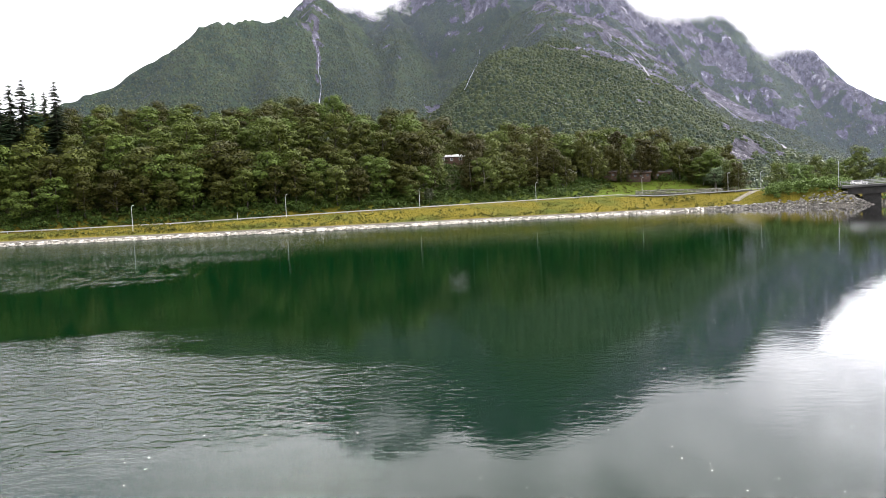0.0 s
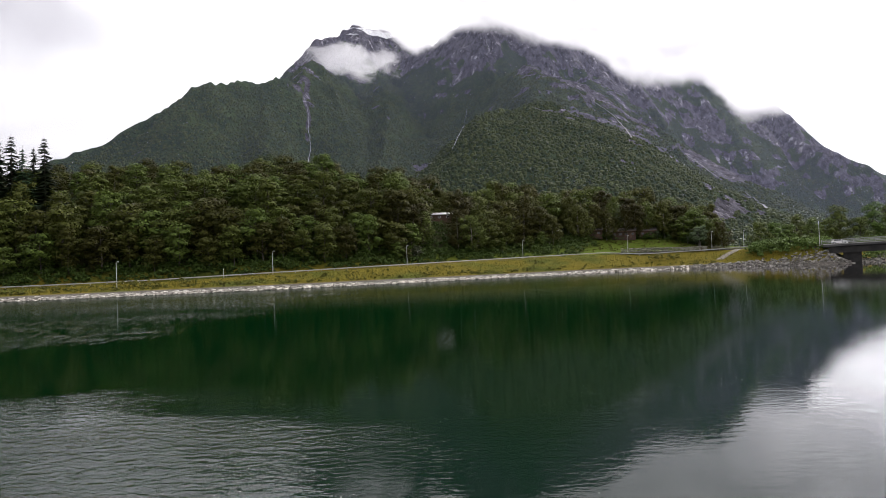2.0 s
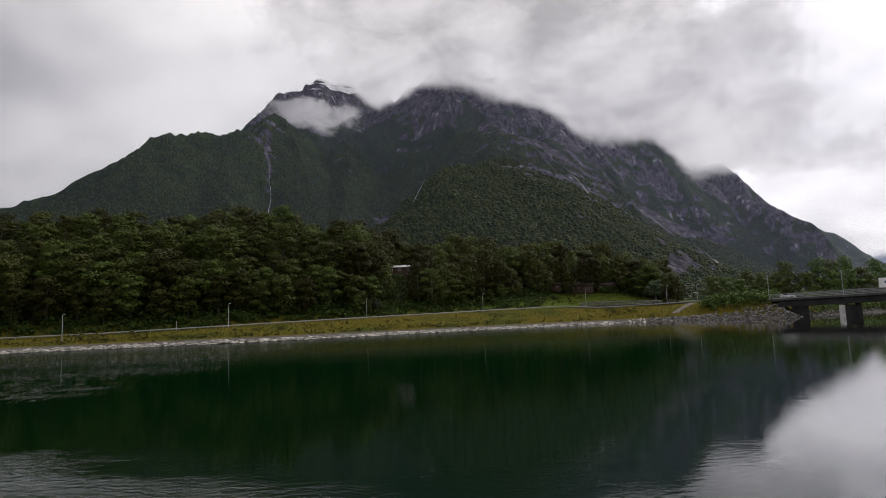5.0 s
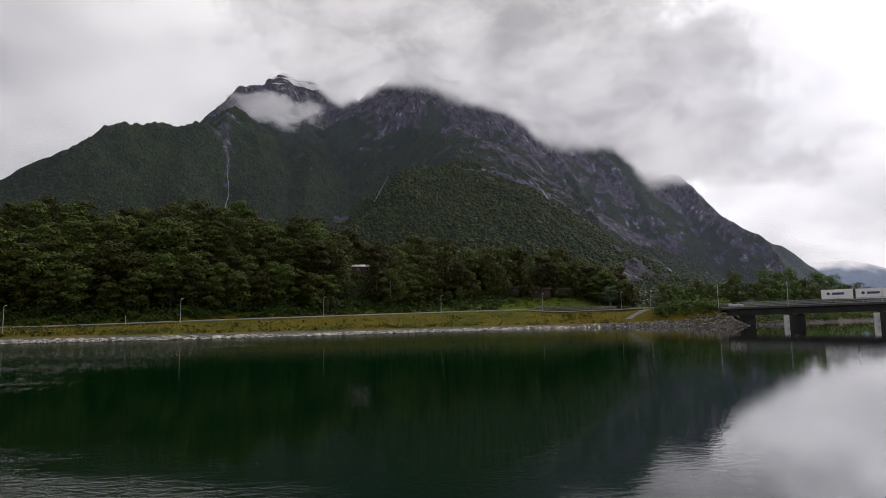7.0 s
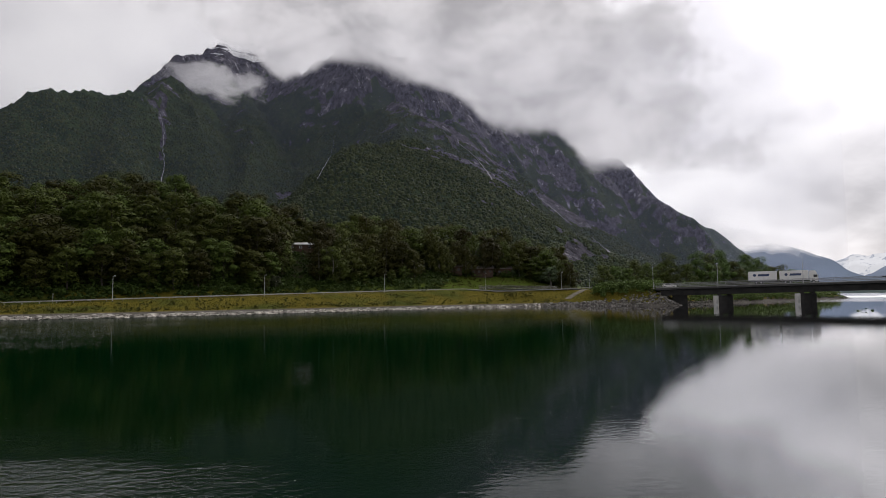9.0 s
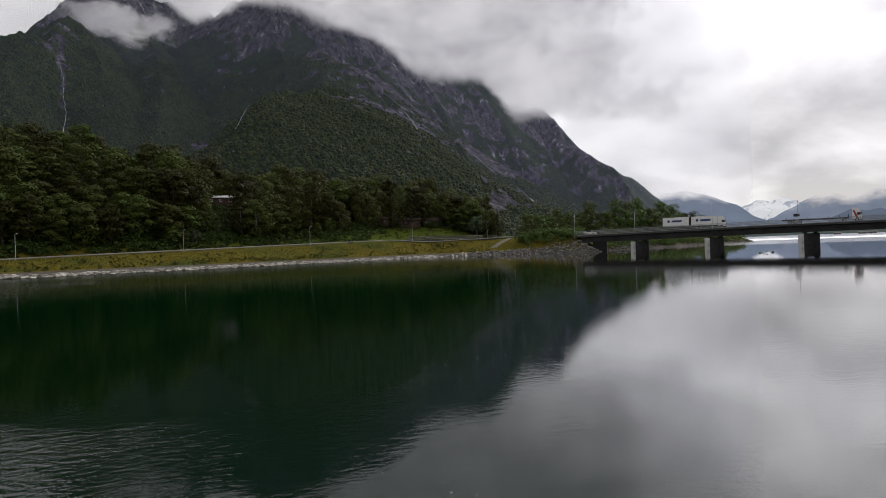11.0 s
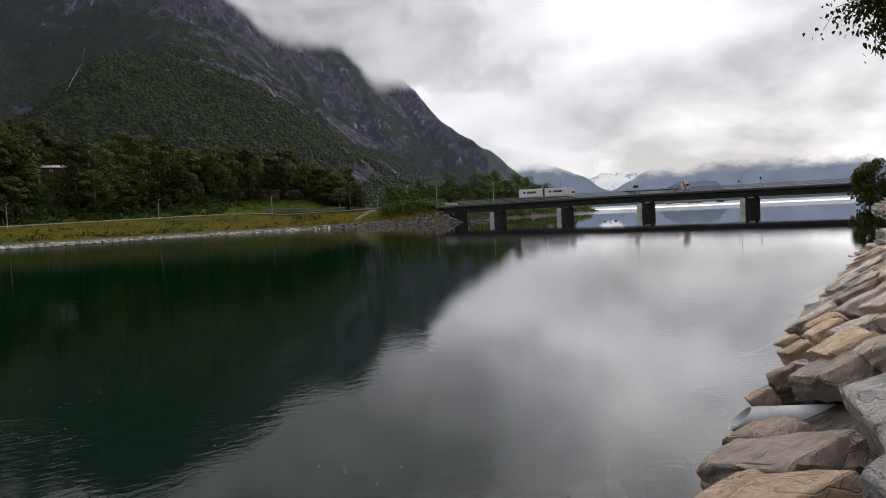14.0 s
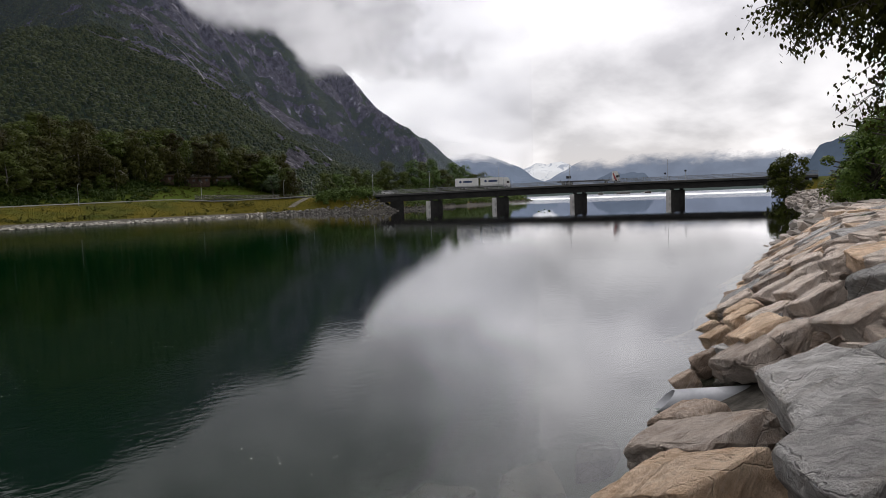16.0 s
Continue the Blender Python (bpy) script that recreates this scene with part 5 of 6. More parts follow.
def bank_rubble():
    """Pale stones at the foot of the far bank: those before the wood one by one, the rest as one heap."""
    rg = random.Random(21)
    shapes = [mesh_of("stone", rough_stone(100 + i, 0, 12)) for i in range(8)]
    heap_v, heap_f, base = [], [], 0
    dark_v, dark_f, dark_n = [], [], 0
    grey_v, grey_f, grey_n = [], [], 0
    foot = []
    line = shore_line(0, -230, 126, 1)
    for i in range(3000):
        x, y = rg.choice(line)
        k = rg.random()
        by_bridge = x > 78
        off = rg.uniform(-0.5, 1.9) if not by_bridge else rg.uniform(-0.6, 3.0 + max(0, x - 85) * 0.28)
        foot.append((x + rg.uniform(-0.6, 0.6), y + off, by_bridge))
    for i in range(500):
        x, y = rg.uniform(92, 126), 0
        d_ = rg.uniform(0, 1) * 6.0
        y = float(np.interp(x, [p[0] for p in line], [p[1] for p in line])) + d_
        foot.append((x, y, True))
    for i in range(420):
        q = rg.random() * 2
        (ax, ay), (bx, by) = ((121, 183), (160, 207)) if q < 1 else ((160, 207), (302, 292))
        q = q % 1
        foot.append((ax + (bx - ax) * q + rg.uniform(-1, 1), ay + (by - ay) * q + rg.uniform(-0.5, 3), True))
    made = 0
    for x, y, by_bridge in foot:
        size = rg.uniform(0.35, 0.9) if not by_bridge else rg.uniform(0.3, 0.95)
        if by_bridge:
            m = pose(x, y, zg(x, y) + size * 0.12, rg.uniform(-20, 20), rg.uniform(-20, 20), rg.uniform(0, 180)) @ Matrix.Diagonal((size * rg.uniform(1, 1.9), size, size * rg.uniform(0.5, 0.85), 1))
        else:
            m = pose(x, y, zg(x, y) + size * 0.1, rg.uniform(-22, 10), rg.uniform(-10, 10), rg.gauss(18, 16)) @ Matrix.Diagonal((size * rg.uniform(1.1, 2.1), size, size * rg.uniform(0.45, 0.8), 1))
        shape = rg.choice(shapes)
        if -40 < x < 60 and made < 290:
            part("stone", shape, M["stone_light"], far_bank, at=m)
            made += 1
        elif x > 127:
            dark_v += [m @ v.co for v in shape.vertices]
            dark_f += [[q + dark_n for q in p.vertices] for p in shape.polygons]
            dark_n += len(shape.vertices)
        elif x > 84:
            grey_v += [m @ v.co for v in shape.vertices]
            grey_f += [[q + grey_n for q in p.vertices] for p in shape.polygons]
            grey_n += len(shape.vertices)
        else:
            heap_v += [m @ v.co for v in shape.vertices]
            heap_f += [[q + base for q in p.vertices] for p in shape.polygons]
            base += len(shape.vertices)
    tagged(part("bank_rubble", mesh_from("bank_rubble", dark_v, dark_f), M["stone_dark"]), "dark mossy stones on the bank beyond the bridge", "rubble", kind="stuff")
    tagged(part("bank_rubble", mesh_from("bank_rubble", grey_v, grey_f), M["stone_grey"]), "grey-brown broken stones on the bank below the bridge end", "rubble", kind="stuff")
    return tagged(part("bank_rubble", mesh_from("bank_rubble", heap_v, heap_f), M["stone_many"]), "rubble of pale grey stones along the waterline", "rubble", kind="stuff")


# ---- undergrowth ----
def growth(name, label, spots, leaf, size, mat, category="bushes", seed=0, flat=0.8):
    """Low bushes or tall weeds, many small leaves in one mass. spots: x, y, width, height, leaves."""
    rg = np.random.default_rng(seed)
    V, F, base = [], [], 0
    for x, y, w, h, n in spots:
        c = []
        r = []
        for i in range(max(2, int(n / 14))):
            a, q = rg.uniform(0, 6.28), math.sqrt(rg.uniform(0, 1)) * w * 0.5
            c.append((x + math.cos(a) * q, y + math.sin(a) * q, zg(x, y) + h * rg.uniform(0.15, 0.85)))
            r.append(h * rg.uniform(0.25, 0.45))
        v, f = leaf_cloud(c, r, 14, size, rg, 0.2, flat)
        V.append(v)
        F.append(f + base)
        base += len(v)
    me = mesh_from(name, np.concatenate(V).tolist(), np.concatenate(F).tolist())
    return tagged(part(name, me, mat), label, category, kind="stuff")


rb = random.Random(33)
spots = []
for i in range(620):
    az = rb.uniform(-24, 36)
    e = wood_edge(az)
    lo = 35 if az > -12 else (40 if az > -15 else 54)
    p = on_bank(az, rb.uniform(lo, e + 12))
    h = rb.uniform(1.0, 3.2)
    spots.append((p.x, p.y, h * rb.uniform(1.2, 2.4), h, 70))
for i in range(800):
    az = rb.uniform(-13.5, 36)
    p = on_bank(az, rb.uniform(33.5, wood_edge(az) + 5))
    h = rb.uniform(0.6, 1.7)
    spots.append((p.x, p.y, h * rb.uniform(2, 3.4), h, 56))
for i in range(110):
    az = rb.uniform(-3.0, 1.0)
    p = on_bank(az, rb.uniform(40, 90))
    h = rb.uniform(0.9, 2.2)
    spots.append((p.x, p.y, h * 2.4, h, 70))
for i in range(90):
    az = rb.uniform(-19.8, -12.8)
    p = on_bank(az, wood_edge(az) + rb.uniform(-5, 3))
    h = rb.uniform(1.2, 3.4)
    spots.append((p.x, p.y, h * 1.5, h, 80))
growth("undergrowth", "green undergrowth and saplings at the foot of the wood", spots, 0, 0.36, leaf_material("undergrowth leaves", (0.020, 0.034, 0.007), (0.058, 0.082, 0.016), 0.0), seed=3)
spots = []
for i in range(330):
    az = rb.uniform(-24, 36)
    p = on_bank(az, rb.choice([rb.uniform(4, 8), rb.uniform(4, 8), rb.uniform(8, 17)]))
    h = rb.uniform(0.35, 1.0)
    spots.append((p.x, p.y, h * rb.uniform(1.5, 3.5), h, 28))
for az, w in ((24.2, 4), (25.0, 5), (21.0, 3), (-20.0, 5), (-21.0, 5), (-19.4, 4)):
    p = on_bank(az, 11)
    spots.append((p.x, p.y, w, 1.9, 150))
for i in range(260):
    az = rb.uniform(-24, -12.5)
    p = on_bank(az, rb.uniform(36, 60))
    h = rb.uniform(0.3, 0.9)
    spots.append((p.x, p.y, h * rb.uniform(2, 4), h, 30))
growth("bank_weeds", "low weeds and small shrubs on the grassy bank", spots, 0, 0.26, leaf_material("weeds", (0.032, 0.047, 0.010), (0.095, 0.105, 0.024), 0.0), "weeds", 4)
spots = []
for i in range(210):
    az = rb.uniform(-32.3, -26.9)
    p = on_bank(az, rb.uniform(6.5, 22))
    h = rb.uniform(1.4, 3.2)
    spots.append((p.x, p.y, h * 1.6, h, 80))
for i in range(420):
    az = rb.uniform(-47, -34.4)
    p = on_bank(az, rb.uniform(1.0, 12))
    h = rb.uniform(1.2, 3.6)
    spots.append((p.x, p.y, h * 1.6, h, 80))
growth("shrubs", "dense green shrubs above the stones by the bridge end", spots, 0, 0.34, M["leaf_bright"], seed=6)


def grass_blades(name, label, count, place, size, mat, seed):
    rg = np.random.default_rng(seed)
    V = np.empty((count, 3, 3))
    xy = np.array([place(rg) for i in range(count)])
    z = ground_height(xy[:, 0], xy[:, 1])
    h = size * rg.uniform(0.5, 1.3, count)
    a = rg.uniform(0, 6.28, count)
    w = h * 0.14
    lean = rg.normal(0, 0.3, (count, 2)) * h[:, None]
    V[:, 0] = np.stack([xy[:, 0] - np.cos(a) * w, xy[:, 1] - np.sin(a) * w, z], -1)
    V[:, 1] = np.stack([xy[:, 0] + np.cos(a) * w, xy[:, 1] + np.sin(a) * w, z], -1)
    V[:, 2] = np.stack([xy[:, 0] + lean[:, 0], xy[:, 1] + lean[:, 1], z + h], -1)
    me = mesh_from(name, V.reshape(-1, 3).tolist(), np.arange(count * 3).reshape(-1, 3).tolist())
    return tagged(part(name, me, mat), label, "grass", kind="stuff")


straw_leaf = leaf_material("dry grass", (0.042, 0.042, 0.008), (0.095, 0.082, 0.015), 0.0)


def on_strip(rg):
    x = rg.uniform(-110, 112)
    i = min(len(STRIP) - 1, int((x + 110) / 1.0))
    a, b = STRIP[i]
    return x, b + rg.uniform(4.5, 22.0)


STRIP = shore_line(0, -110, 113, 1)
grass_blades("bank_grass", "long yellow-green grass on the far bank", 26000, on_strip, 0.34, straw_leaf, 5)


# ---- cabins on the wooded slope ----
def cabin(label, length, depth, wall_h, roof_h, wall_mat, roof_mat, trim_mat, at, windows=3):
    c = thing("cabin", label, "cabin", "cabins on the wooded slope", at=at)
    part("wall", box((length, depth, wall_h + 1.0), (0, 0, (wall_h - 1.0) / 2), 0.02), wall_mat, c)
    part("gable", prism([(-depth / 2, wall_h), (depth / 2, wall_h), (0, wall_h + roof_h * 0.9)], length - 0.1), wall_mat, c)
    o = depth / 2 + 0.5
    part("roof", prism([(-o, wall_h - 0.1), (0, wall_h + roof_h), (o, wall_h - 0.1), (o, wall_h + 0.12), (0, wall_h + roof_h + 0.22), (-o, wall_h + 0.12)], length + 0.9), roof_mat, c)
    part("fascia", box((length + 0.92, 0.05, 0.24), (0, -o - 0.03, wall_h + 0.02)), trim_mat, c)
    for i in range(windows):
        x = (i + 0.5) / windows * length - length / 2
        w = part("window", box((1.1, 0.08, 1.0), (x, -depth / 2 - 0.03, wall_h * 0.58), 0.01), trim_mat, c)
        part("pane", box((0.92, 0.03, 0.82), (x, -depth / 2 - 0.075, wall_h * 0.58)), M["dark_glass"], w)
    x = length * 0.36
    part("door", box((0.95, 0.07, 2.0), (x - 0.6, -depth / 2 - 0.03, 1.0), 0.01), M["brown_wood"], c)
    return c


def house_spot(az, d, turn=0):
    p = bearing(az, d)
    return pose(p.x, p.y, zg(p.x, p.y) + 0.2, 0, 0, az + turn)


cabin("low white-roofed cabin half hidden by trees", 10.5, 5.5, 2.5, 0.9, M["brown_wood"], M["white_paint"], M["white_paint"], house_spot(-0.95, 268, 4), 3)
cabin("dark red-brown wooden cabin half hidden by trees", 8.0, 5.0, 2.5, 1.2, M["red_wood"], M["roof"], M["brown_wood"], house_spot(-14.4, 272, -3), 3)
cabin("dark red-brown wooden cabin with a dark felt roof", 9.5, 5.5, 2.6, 1.3, M["red_wood"], M["roof"], M["brown_wood"], house_spot(-17.0, 276, 2), 4)
cabin("brown wooden cabin with a dark felt roof", 7.0, 5.0, 2.4, 1.2, M["brown_wood"], M["roof"], M["brown_wood"], house_spot(-18.9, 280, 6), 2)
caravan = thing("caravan", "small white caravan standing among the trees", "caravan", at=house_spot(-11.5, 272, 5))
part("body", prism([(-2.1, 0.5), (2.0, 0.5), (2.2, 1.2), (1.8, 2.4), (-1.9, 2.5), (-2.2, 1.6)], 2.1, "y"), M["white_paint"], caravan)
for x in (-0.9, 0.9):
    part("window", box((1.0, 0.04, 0.6), (x, -1.07, 1.6), 0.01), M["dark_glass"], caravan)
part("wheel", rod((0, -1.08, 0.32), (0, -0.85, 0.32), 0.32, None, 14), M["rubber"], caravan)
part("wheel", rod((0, 1.08, 0.32), (0, 0.85, 0.32), 0.32, None, 14), M["rubber"], caravan)
part("drawbar", box((1.2, 0.12, 0.1), (2.6, 0, 0.45)), M["dark_metal"], caravan)


# ---- vehicles ----
def wheels(parent, spots, r=0.5, w=0.32):
    for x, y in spots:
        s_ = 1 if y > 0 else -1
        wh = part("wheel", rod((x, y - w / 2, r), (x, y + w / 2, r), r, None, 18), M["rubber"], parent, "black tyre")
        part("rim", rod((x, y + s_ * (w / 2 - 0.02), r), (x, y + s_ * (w / 2 + 0.02), r), r * 0.55, None, 14), M["galvanised"], wh)


def lorry_cab(parent, x0, paint, high=3.7):
    """A flat-fronted cab that ends at x0 + 2.2."""
    cab = part("cab", prism([(x0, 0.9), (x0 + 2.15, 0.55), (x0 + 2.25, 1.5), (x0 + 2.05, 2.9), (x0 + 1.5, high), (x0 + 0.2, high), (x0, high - 0.3)], 2.45, "y"), paint, parent)
    part("windscreen", prism([(x0 + 2.22, 1.75), (x0 + 2.26, 1.75), (x0 + 2.10, 2.75), (x0 + 2.05, 2.75)], 2.2, "y"), M["dark_glass"], cab)
    for y in (-1.24, 1.24):
        part("side_window", box((0.9, 0.03, 0.75), (x0 + 1.5, y, 2.2), 0.01), M["dark_glass"], cab)
        part("mirror", box((0.12, 0.22, 0.7), (x0 + 2.2, y * 1.1, 2.3), 0.03), M["dark_metal"], cab)
    part("grille", box((0.05, 1.8, 0.7), (x0 + 2.22, 0, 1.05), 0.02), M["dark_metal"], cab)
    part("bumper", box((0.25, 2.45, 0.4), (x0 + 2.2, 0, 0.5), 0.05), M["dark_metal"], cab)
    for y in (-0.95, 0.95):
        part("headlight", box((0.08, 0.35, 0.22), (x0 + 2.32, y, 0.62), 0.03), M["lamp_glass"], cab)
    return cab


def cargo_box(parent, x0, x1):
    b = part("cargo_box", box((x1 - x0, 2.5, 2.75), ((x0 + x1) / 2, 0, 2.55), 0.04), M["white_paint"], parent, "plain white cargo box")
    for y in (-1.257, 1.257):
        part("emblem", rod((x0 + 1.75, y - 0.004, 2.75), (x0 + 1.75, y + 0.004, 2.75), 0.42, None, 20), M["blue_paint"], b, "round dark blue emblem")
        part("lettering", prism([(x0 + 2.6, 2.42), (x0 + 5.6, 2.42), (x0 + 5.8, 3.05), (x0 + 2.8, 3.05)], 0.012, "y"), M["blue_paint"], b, "dark blue slanted band")
        b.children[-1].location.y = y
    part("frame_rail", box((x1 - x0, 2.52, 0.12), ((x0 + x1) / 2, 0, 1.14)), M["galvanised"], b)
    return b


def on_bridge(az, lane=2.4):
    q = at_az(az)
    return pose(*along(q, lane, deck_z(q) + 0.06), 0, 0, heading(q))


road_train = thing("lorry", "white lorry and trailer with plain cargo boxes and blue emblems", "lorry", at=on_bridge(-41.51, 2.6))
cargo_box(road_train, -9.4, -1.6)
cargo_box(road_train, -0.9, 6.7)
lorry_cab(road_train, 6.9, M["white_paint"], 3.8)
part("chassis", box((7.8, 1.0, 0.3), (-5.5, 0, 0.95)), M["dark_metal"], road_train)
part("chassis", box((9.6, 1.0, 0.3), (4.0, 0, 0.95)), M["dark_metal"], road_train)
part("drawbar", box((1.2, 0.2, 0.16), (-1.2, 0, 0.7)), M["dark_metal"], road_train)
wheels(road_train, [(x, y) for x in (-7.2, -5.9, 0.6, 1.9, 7.9) for y in (-1.08, 1.08)])
flatbed = thing("lorry", "white and red lorry cab pulling a long low empty trailer", "lorry", at=on_bridge(-50.54, 2.6))
cab = lorry_cab(flatbed, 8.2, M["white_paint"], 3.9)
for y in (-1.232, 1.232):
    st = part("stripe", prism([(8.25, 3.3), (8.6, 3.3), (9.6, 1.0), (9.0, 1.0)], 0.012, "y"), M["red_paint"], cab, "slanting red stripe")
    st.location.y = y
part("bed", box((17.0, 2.5, 0.25), (-1.2, 0, 1.15), 0.02), M["dark_metal"], flatbed, "low dark trailer bed")
part("headboard", box((0.12, 2.4, 0.9), (7.2, 0, 1.7)), M["dark_metal"], flatbed)
for i in range(6):
    part("stake", box((0.1, 0.1, 0.6), (-8.5 + i * 2.7, -1.22, 1.55)), M["dark_metal"], flatbed)
part("side_panel", box((16.5, 0.04, 0.35), (-1.2, -1.27, 1.05)), M["dark_metal"], flatbed)
wheels(flatbed, [(x, y) for x in (-7.6, -6.3, -5.0, 6.2, 9.3) for y in (-1.08, 1.08)])


def car(label, paint, at):
    c = thing("car", label, "car", at=at)
    body = part("body", prism([(-2.1, 0.35), (2.1, 0.32), (2.2, 0.6), (2.0, 0.85), (1.0, 0.98), (0.35, 1.42), (-1.2, 1.45), (-1.95, 1.05), (-2.2, 0.95)], 1.72, "y"), paint, c)
    bmesh_edges = bmesh.new()
    bmesh_edges.from_mesh(body.data)
    bmesh.ops.bevel(bmesh_edges, geom=list(bmesh_edges.edges), offset=0.05, segments=2, affect="EDGES")
    bmesh_edges.to_mesh(body.data)
    bmesh_edges.free()
    for y in (-0.868, 0.868):
        part("side_window", prism([(0.75, 1.0), (0.3, 1.36), (-1.15, 1.38), (-1.6, 1.02)], 0.012, "y"), M["dark_glass"], c).location.y = y
    part("windscreen", prism([(1.04, 0.99), (1.07, 0.99), (0.42, 1.42), (0.38, 1.40)], 1.4, "y"), M["dark_glass"], c)
    for y in (-0.62, 0.62):
        part("headlight", box((0.08, 0.32, 0.14), (2.14, y, 0.68), 0.02), M["lamp_glass"], c)
        part("tail_light", box((0.06, 0.22, 0.2), (-2.17, y, 0.85), 0.02), M["red_paint"], c)
    wheels(c, [(x, y) for x in (-1.3, 1.3) for y in (-0.8, 0.8)], 0.32, 0.2)
    return c


car("small white hatchback driving on the bridge", M["white_paint"], on_bridge(-33.0, 6.0))


# ---- signs on the bridge ----
def sign(label, az, high, plate, round_plate=False):
    q_ = at_az(az)
    sg = thing("road_sign", label, "road sign", at=pose(*along(q_, 0.05, deck_z(q_)), 0, 0, heading(q_)))
    part("pole", rod((0, 0, 0), (0, 0, high), 0.05, None, 8), M["galvanised"], sg)
    if round_plate:
        part("plate", rod((0, -0.05, high), (0, -0.09, high), 0.32, None, 18), M["dark_metal"], sg, "dark back of a round sign")
    else:
        part("plate", box((1.6, 0.06, 0.8), (0, -0.06, high), 0.02), M["dark_metal"], sg, "dark back of a square sign")
    return sg


sign("grey pole with a dark rectangular road sign on the bridge", -49.0, 2.6, None)
sign("grey pole with a round road sign on the bridge", -58.6, 3.0, None, True)
sign("grey pole with a small round road sign on the bridge", -57.0, 2.4, None, True)


# ---- near bank: boulders, pipe ----
def rock_material(name, dark, light, band, lichen, grain=0.5):
    """Split gneiss: bands along the bedding, fine speckle, lichen and damp patches."""
    m, node, join = material(name)
    where = node("ShaderNodeTexCoord").outputs["Object"]
    info = node("ShaderNodeObjectInfo").outputs["Random"]
    shift = node("ShaderNodeVectorMath")
    shift.operation = "ADD"
    join(where, shift.inputs[0])
    seed = node("ShaderNodeMath")
    seed.operation = "MULTIPLY"
    seed.inputs[1].default_value = 40.0
    join(info, seed.inputs[0])
    join(seed.outputs[0], shift.inputs[1])
    pos = shift.outputs[0]
    tilt = node("ShaderNodeMapping")
    tilt.inputs["Rotation"].default_value = (0.5, 0.22, 0.3)
    join(pos, tilt.inputs[0])
    leafy = tilt.outputs[0]
    bands = noise_of(node, join, leafy, 1.6, 6, 0.72, (0.45, 0.8, 8.0), 0.06)
    blotch = noise_of(node, join, pos, 2.6, 8, 0.72)
    speck = noise_of(node, join, pos, 38.0, 3, 0.7)
    col = blend_colours(node, join, stepped(node, join, blotch, 0.32, 0.68), dark, light)
    col = blend_colours(node, join, stepped(node, join, bands, 0.46, 0.66, 0.0, 0.9 * grain), col, band)
    rust = stepped(node, join, noise_of(node, join, pos, 1.1, 5, 0.65), 0.52, 0.70, 0.0, 0.55)
    col = blend_colours(node, join, rust, col, (dark[0] * 1.12, dark[1] * 0.98, dark[2] * 0.82))
    thin = noise_of(node, join, leafy, 2.4, 9, 0.78, (0.35, 1.0, 20.0), 0.0)
    col = blend_colours(node, join, stepped(node, join, thin, 0.51, 0.62, 0.0, 0.8 * grain), col, tuple(c * 0.55 for c in dark))
    col = blend_colours(node, join, stepped(node, join, speck, 0.52, 0.70, 0.0, 0.32), col, tuple(c * 0.45 for c in dark))
    col = blend_colours(node, join, stepped(node, join, noise_of(node, join, pos, 5.5, 6, 0.7), 0.60, 0.68, 0.0, 0.35), col, lichen)
    crack = node("ShaderNodeTexVoronoi", Scale=0.7)
    crack.feature = "DISTANCE_TO_EDGE"
    bend = node("ShaderNodeMapping")
    bend.inputs["Scale"].default_value = (0.8, 1.0, 2.6)
    warp = node("ShaderNodeVectorMath")
    warp.operation = "ADD"
    wob = node("ShaderNodeTexNoise", Scale=3.0, Detail=4.0)
    join(pos, wob.inputs["Vector"])
    join(pos, warp.inputs[0])
    small_wob = node("ShaderNodeVectorMath")
    small_wob.operation = "SCALE"
    small_wob.inputs["Scale"].default_value = 0.35
    join(wob.outputs["Color"], small_wob.inputs[0])
    join(small_wob.outputs[0], warp.inputs[1])
    join(warp.outputs[0], bend.inputs[0])
    join(bend.outputs[0], crack.inputs["Vector"])
    open_crack = stepped(node, join, crack.outputs["Distance"], 0.0, 0.018, 0.5, 0.0)
    col = blend_colours(node, join, stepped(node, join, crack.outputs["Distance"], 0.0, 0.010, 0.22, 0.0), col, tuple(c * 0.22 for c in dark))
    hsv = node("ShaderNodeHueSaturation")
    join(stepped(node, join, info, 0.0, 1.0, 0.8, 1.25), hsv.inputs["Value"])
    join(col, hsv.inputs["Color"])
    bs = node("ShaderNodeBsdfPrincipled", Roughness=0.85)
    bs.inputs["Specular IOR Level"].default_value = 0.10
    join(hsv.outputs[0], bs.inputs["Base Color"])
    height = node("ShaderNodeMath")
    height.operation = "MULTIPLY_ADD"
    height.inputs[1].default_value = 0.5
    join(speck, height.inputs[0])
    join(thin, height.inputs[2])
    deep_ = node("ShaderNodeMath")
    deep_.operation = "SUBTRACT"
    join(height.outputs[0], deep_.inputs[0])
    join(open_crack, deep_.inputs[1])
    height = deep_
    b = node("ShaderNodeBump", Strength=1.0, Distance=0.10)
    join(height.outputs[0], b.inputs["Height"])
    join(b.outputs[0], bs.inputs["Normal"])
    join(bs.outputs[0], node("ShaderNodeOutputMaterial").inputs[0])
    return m


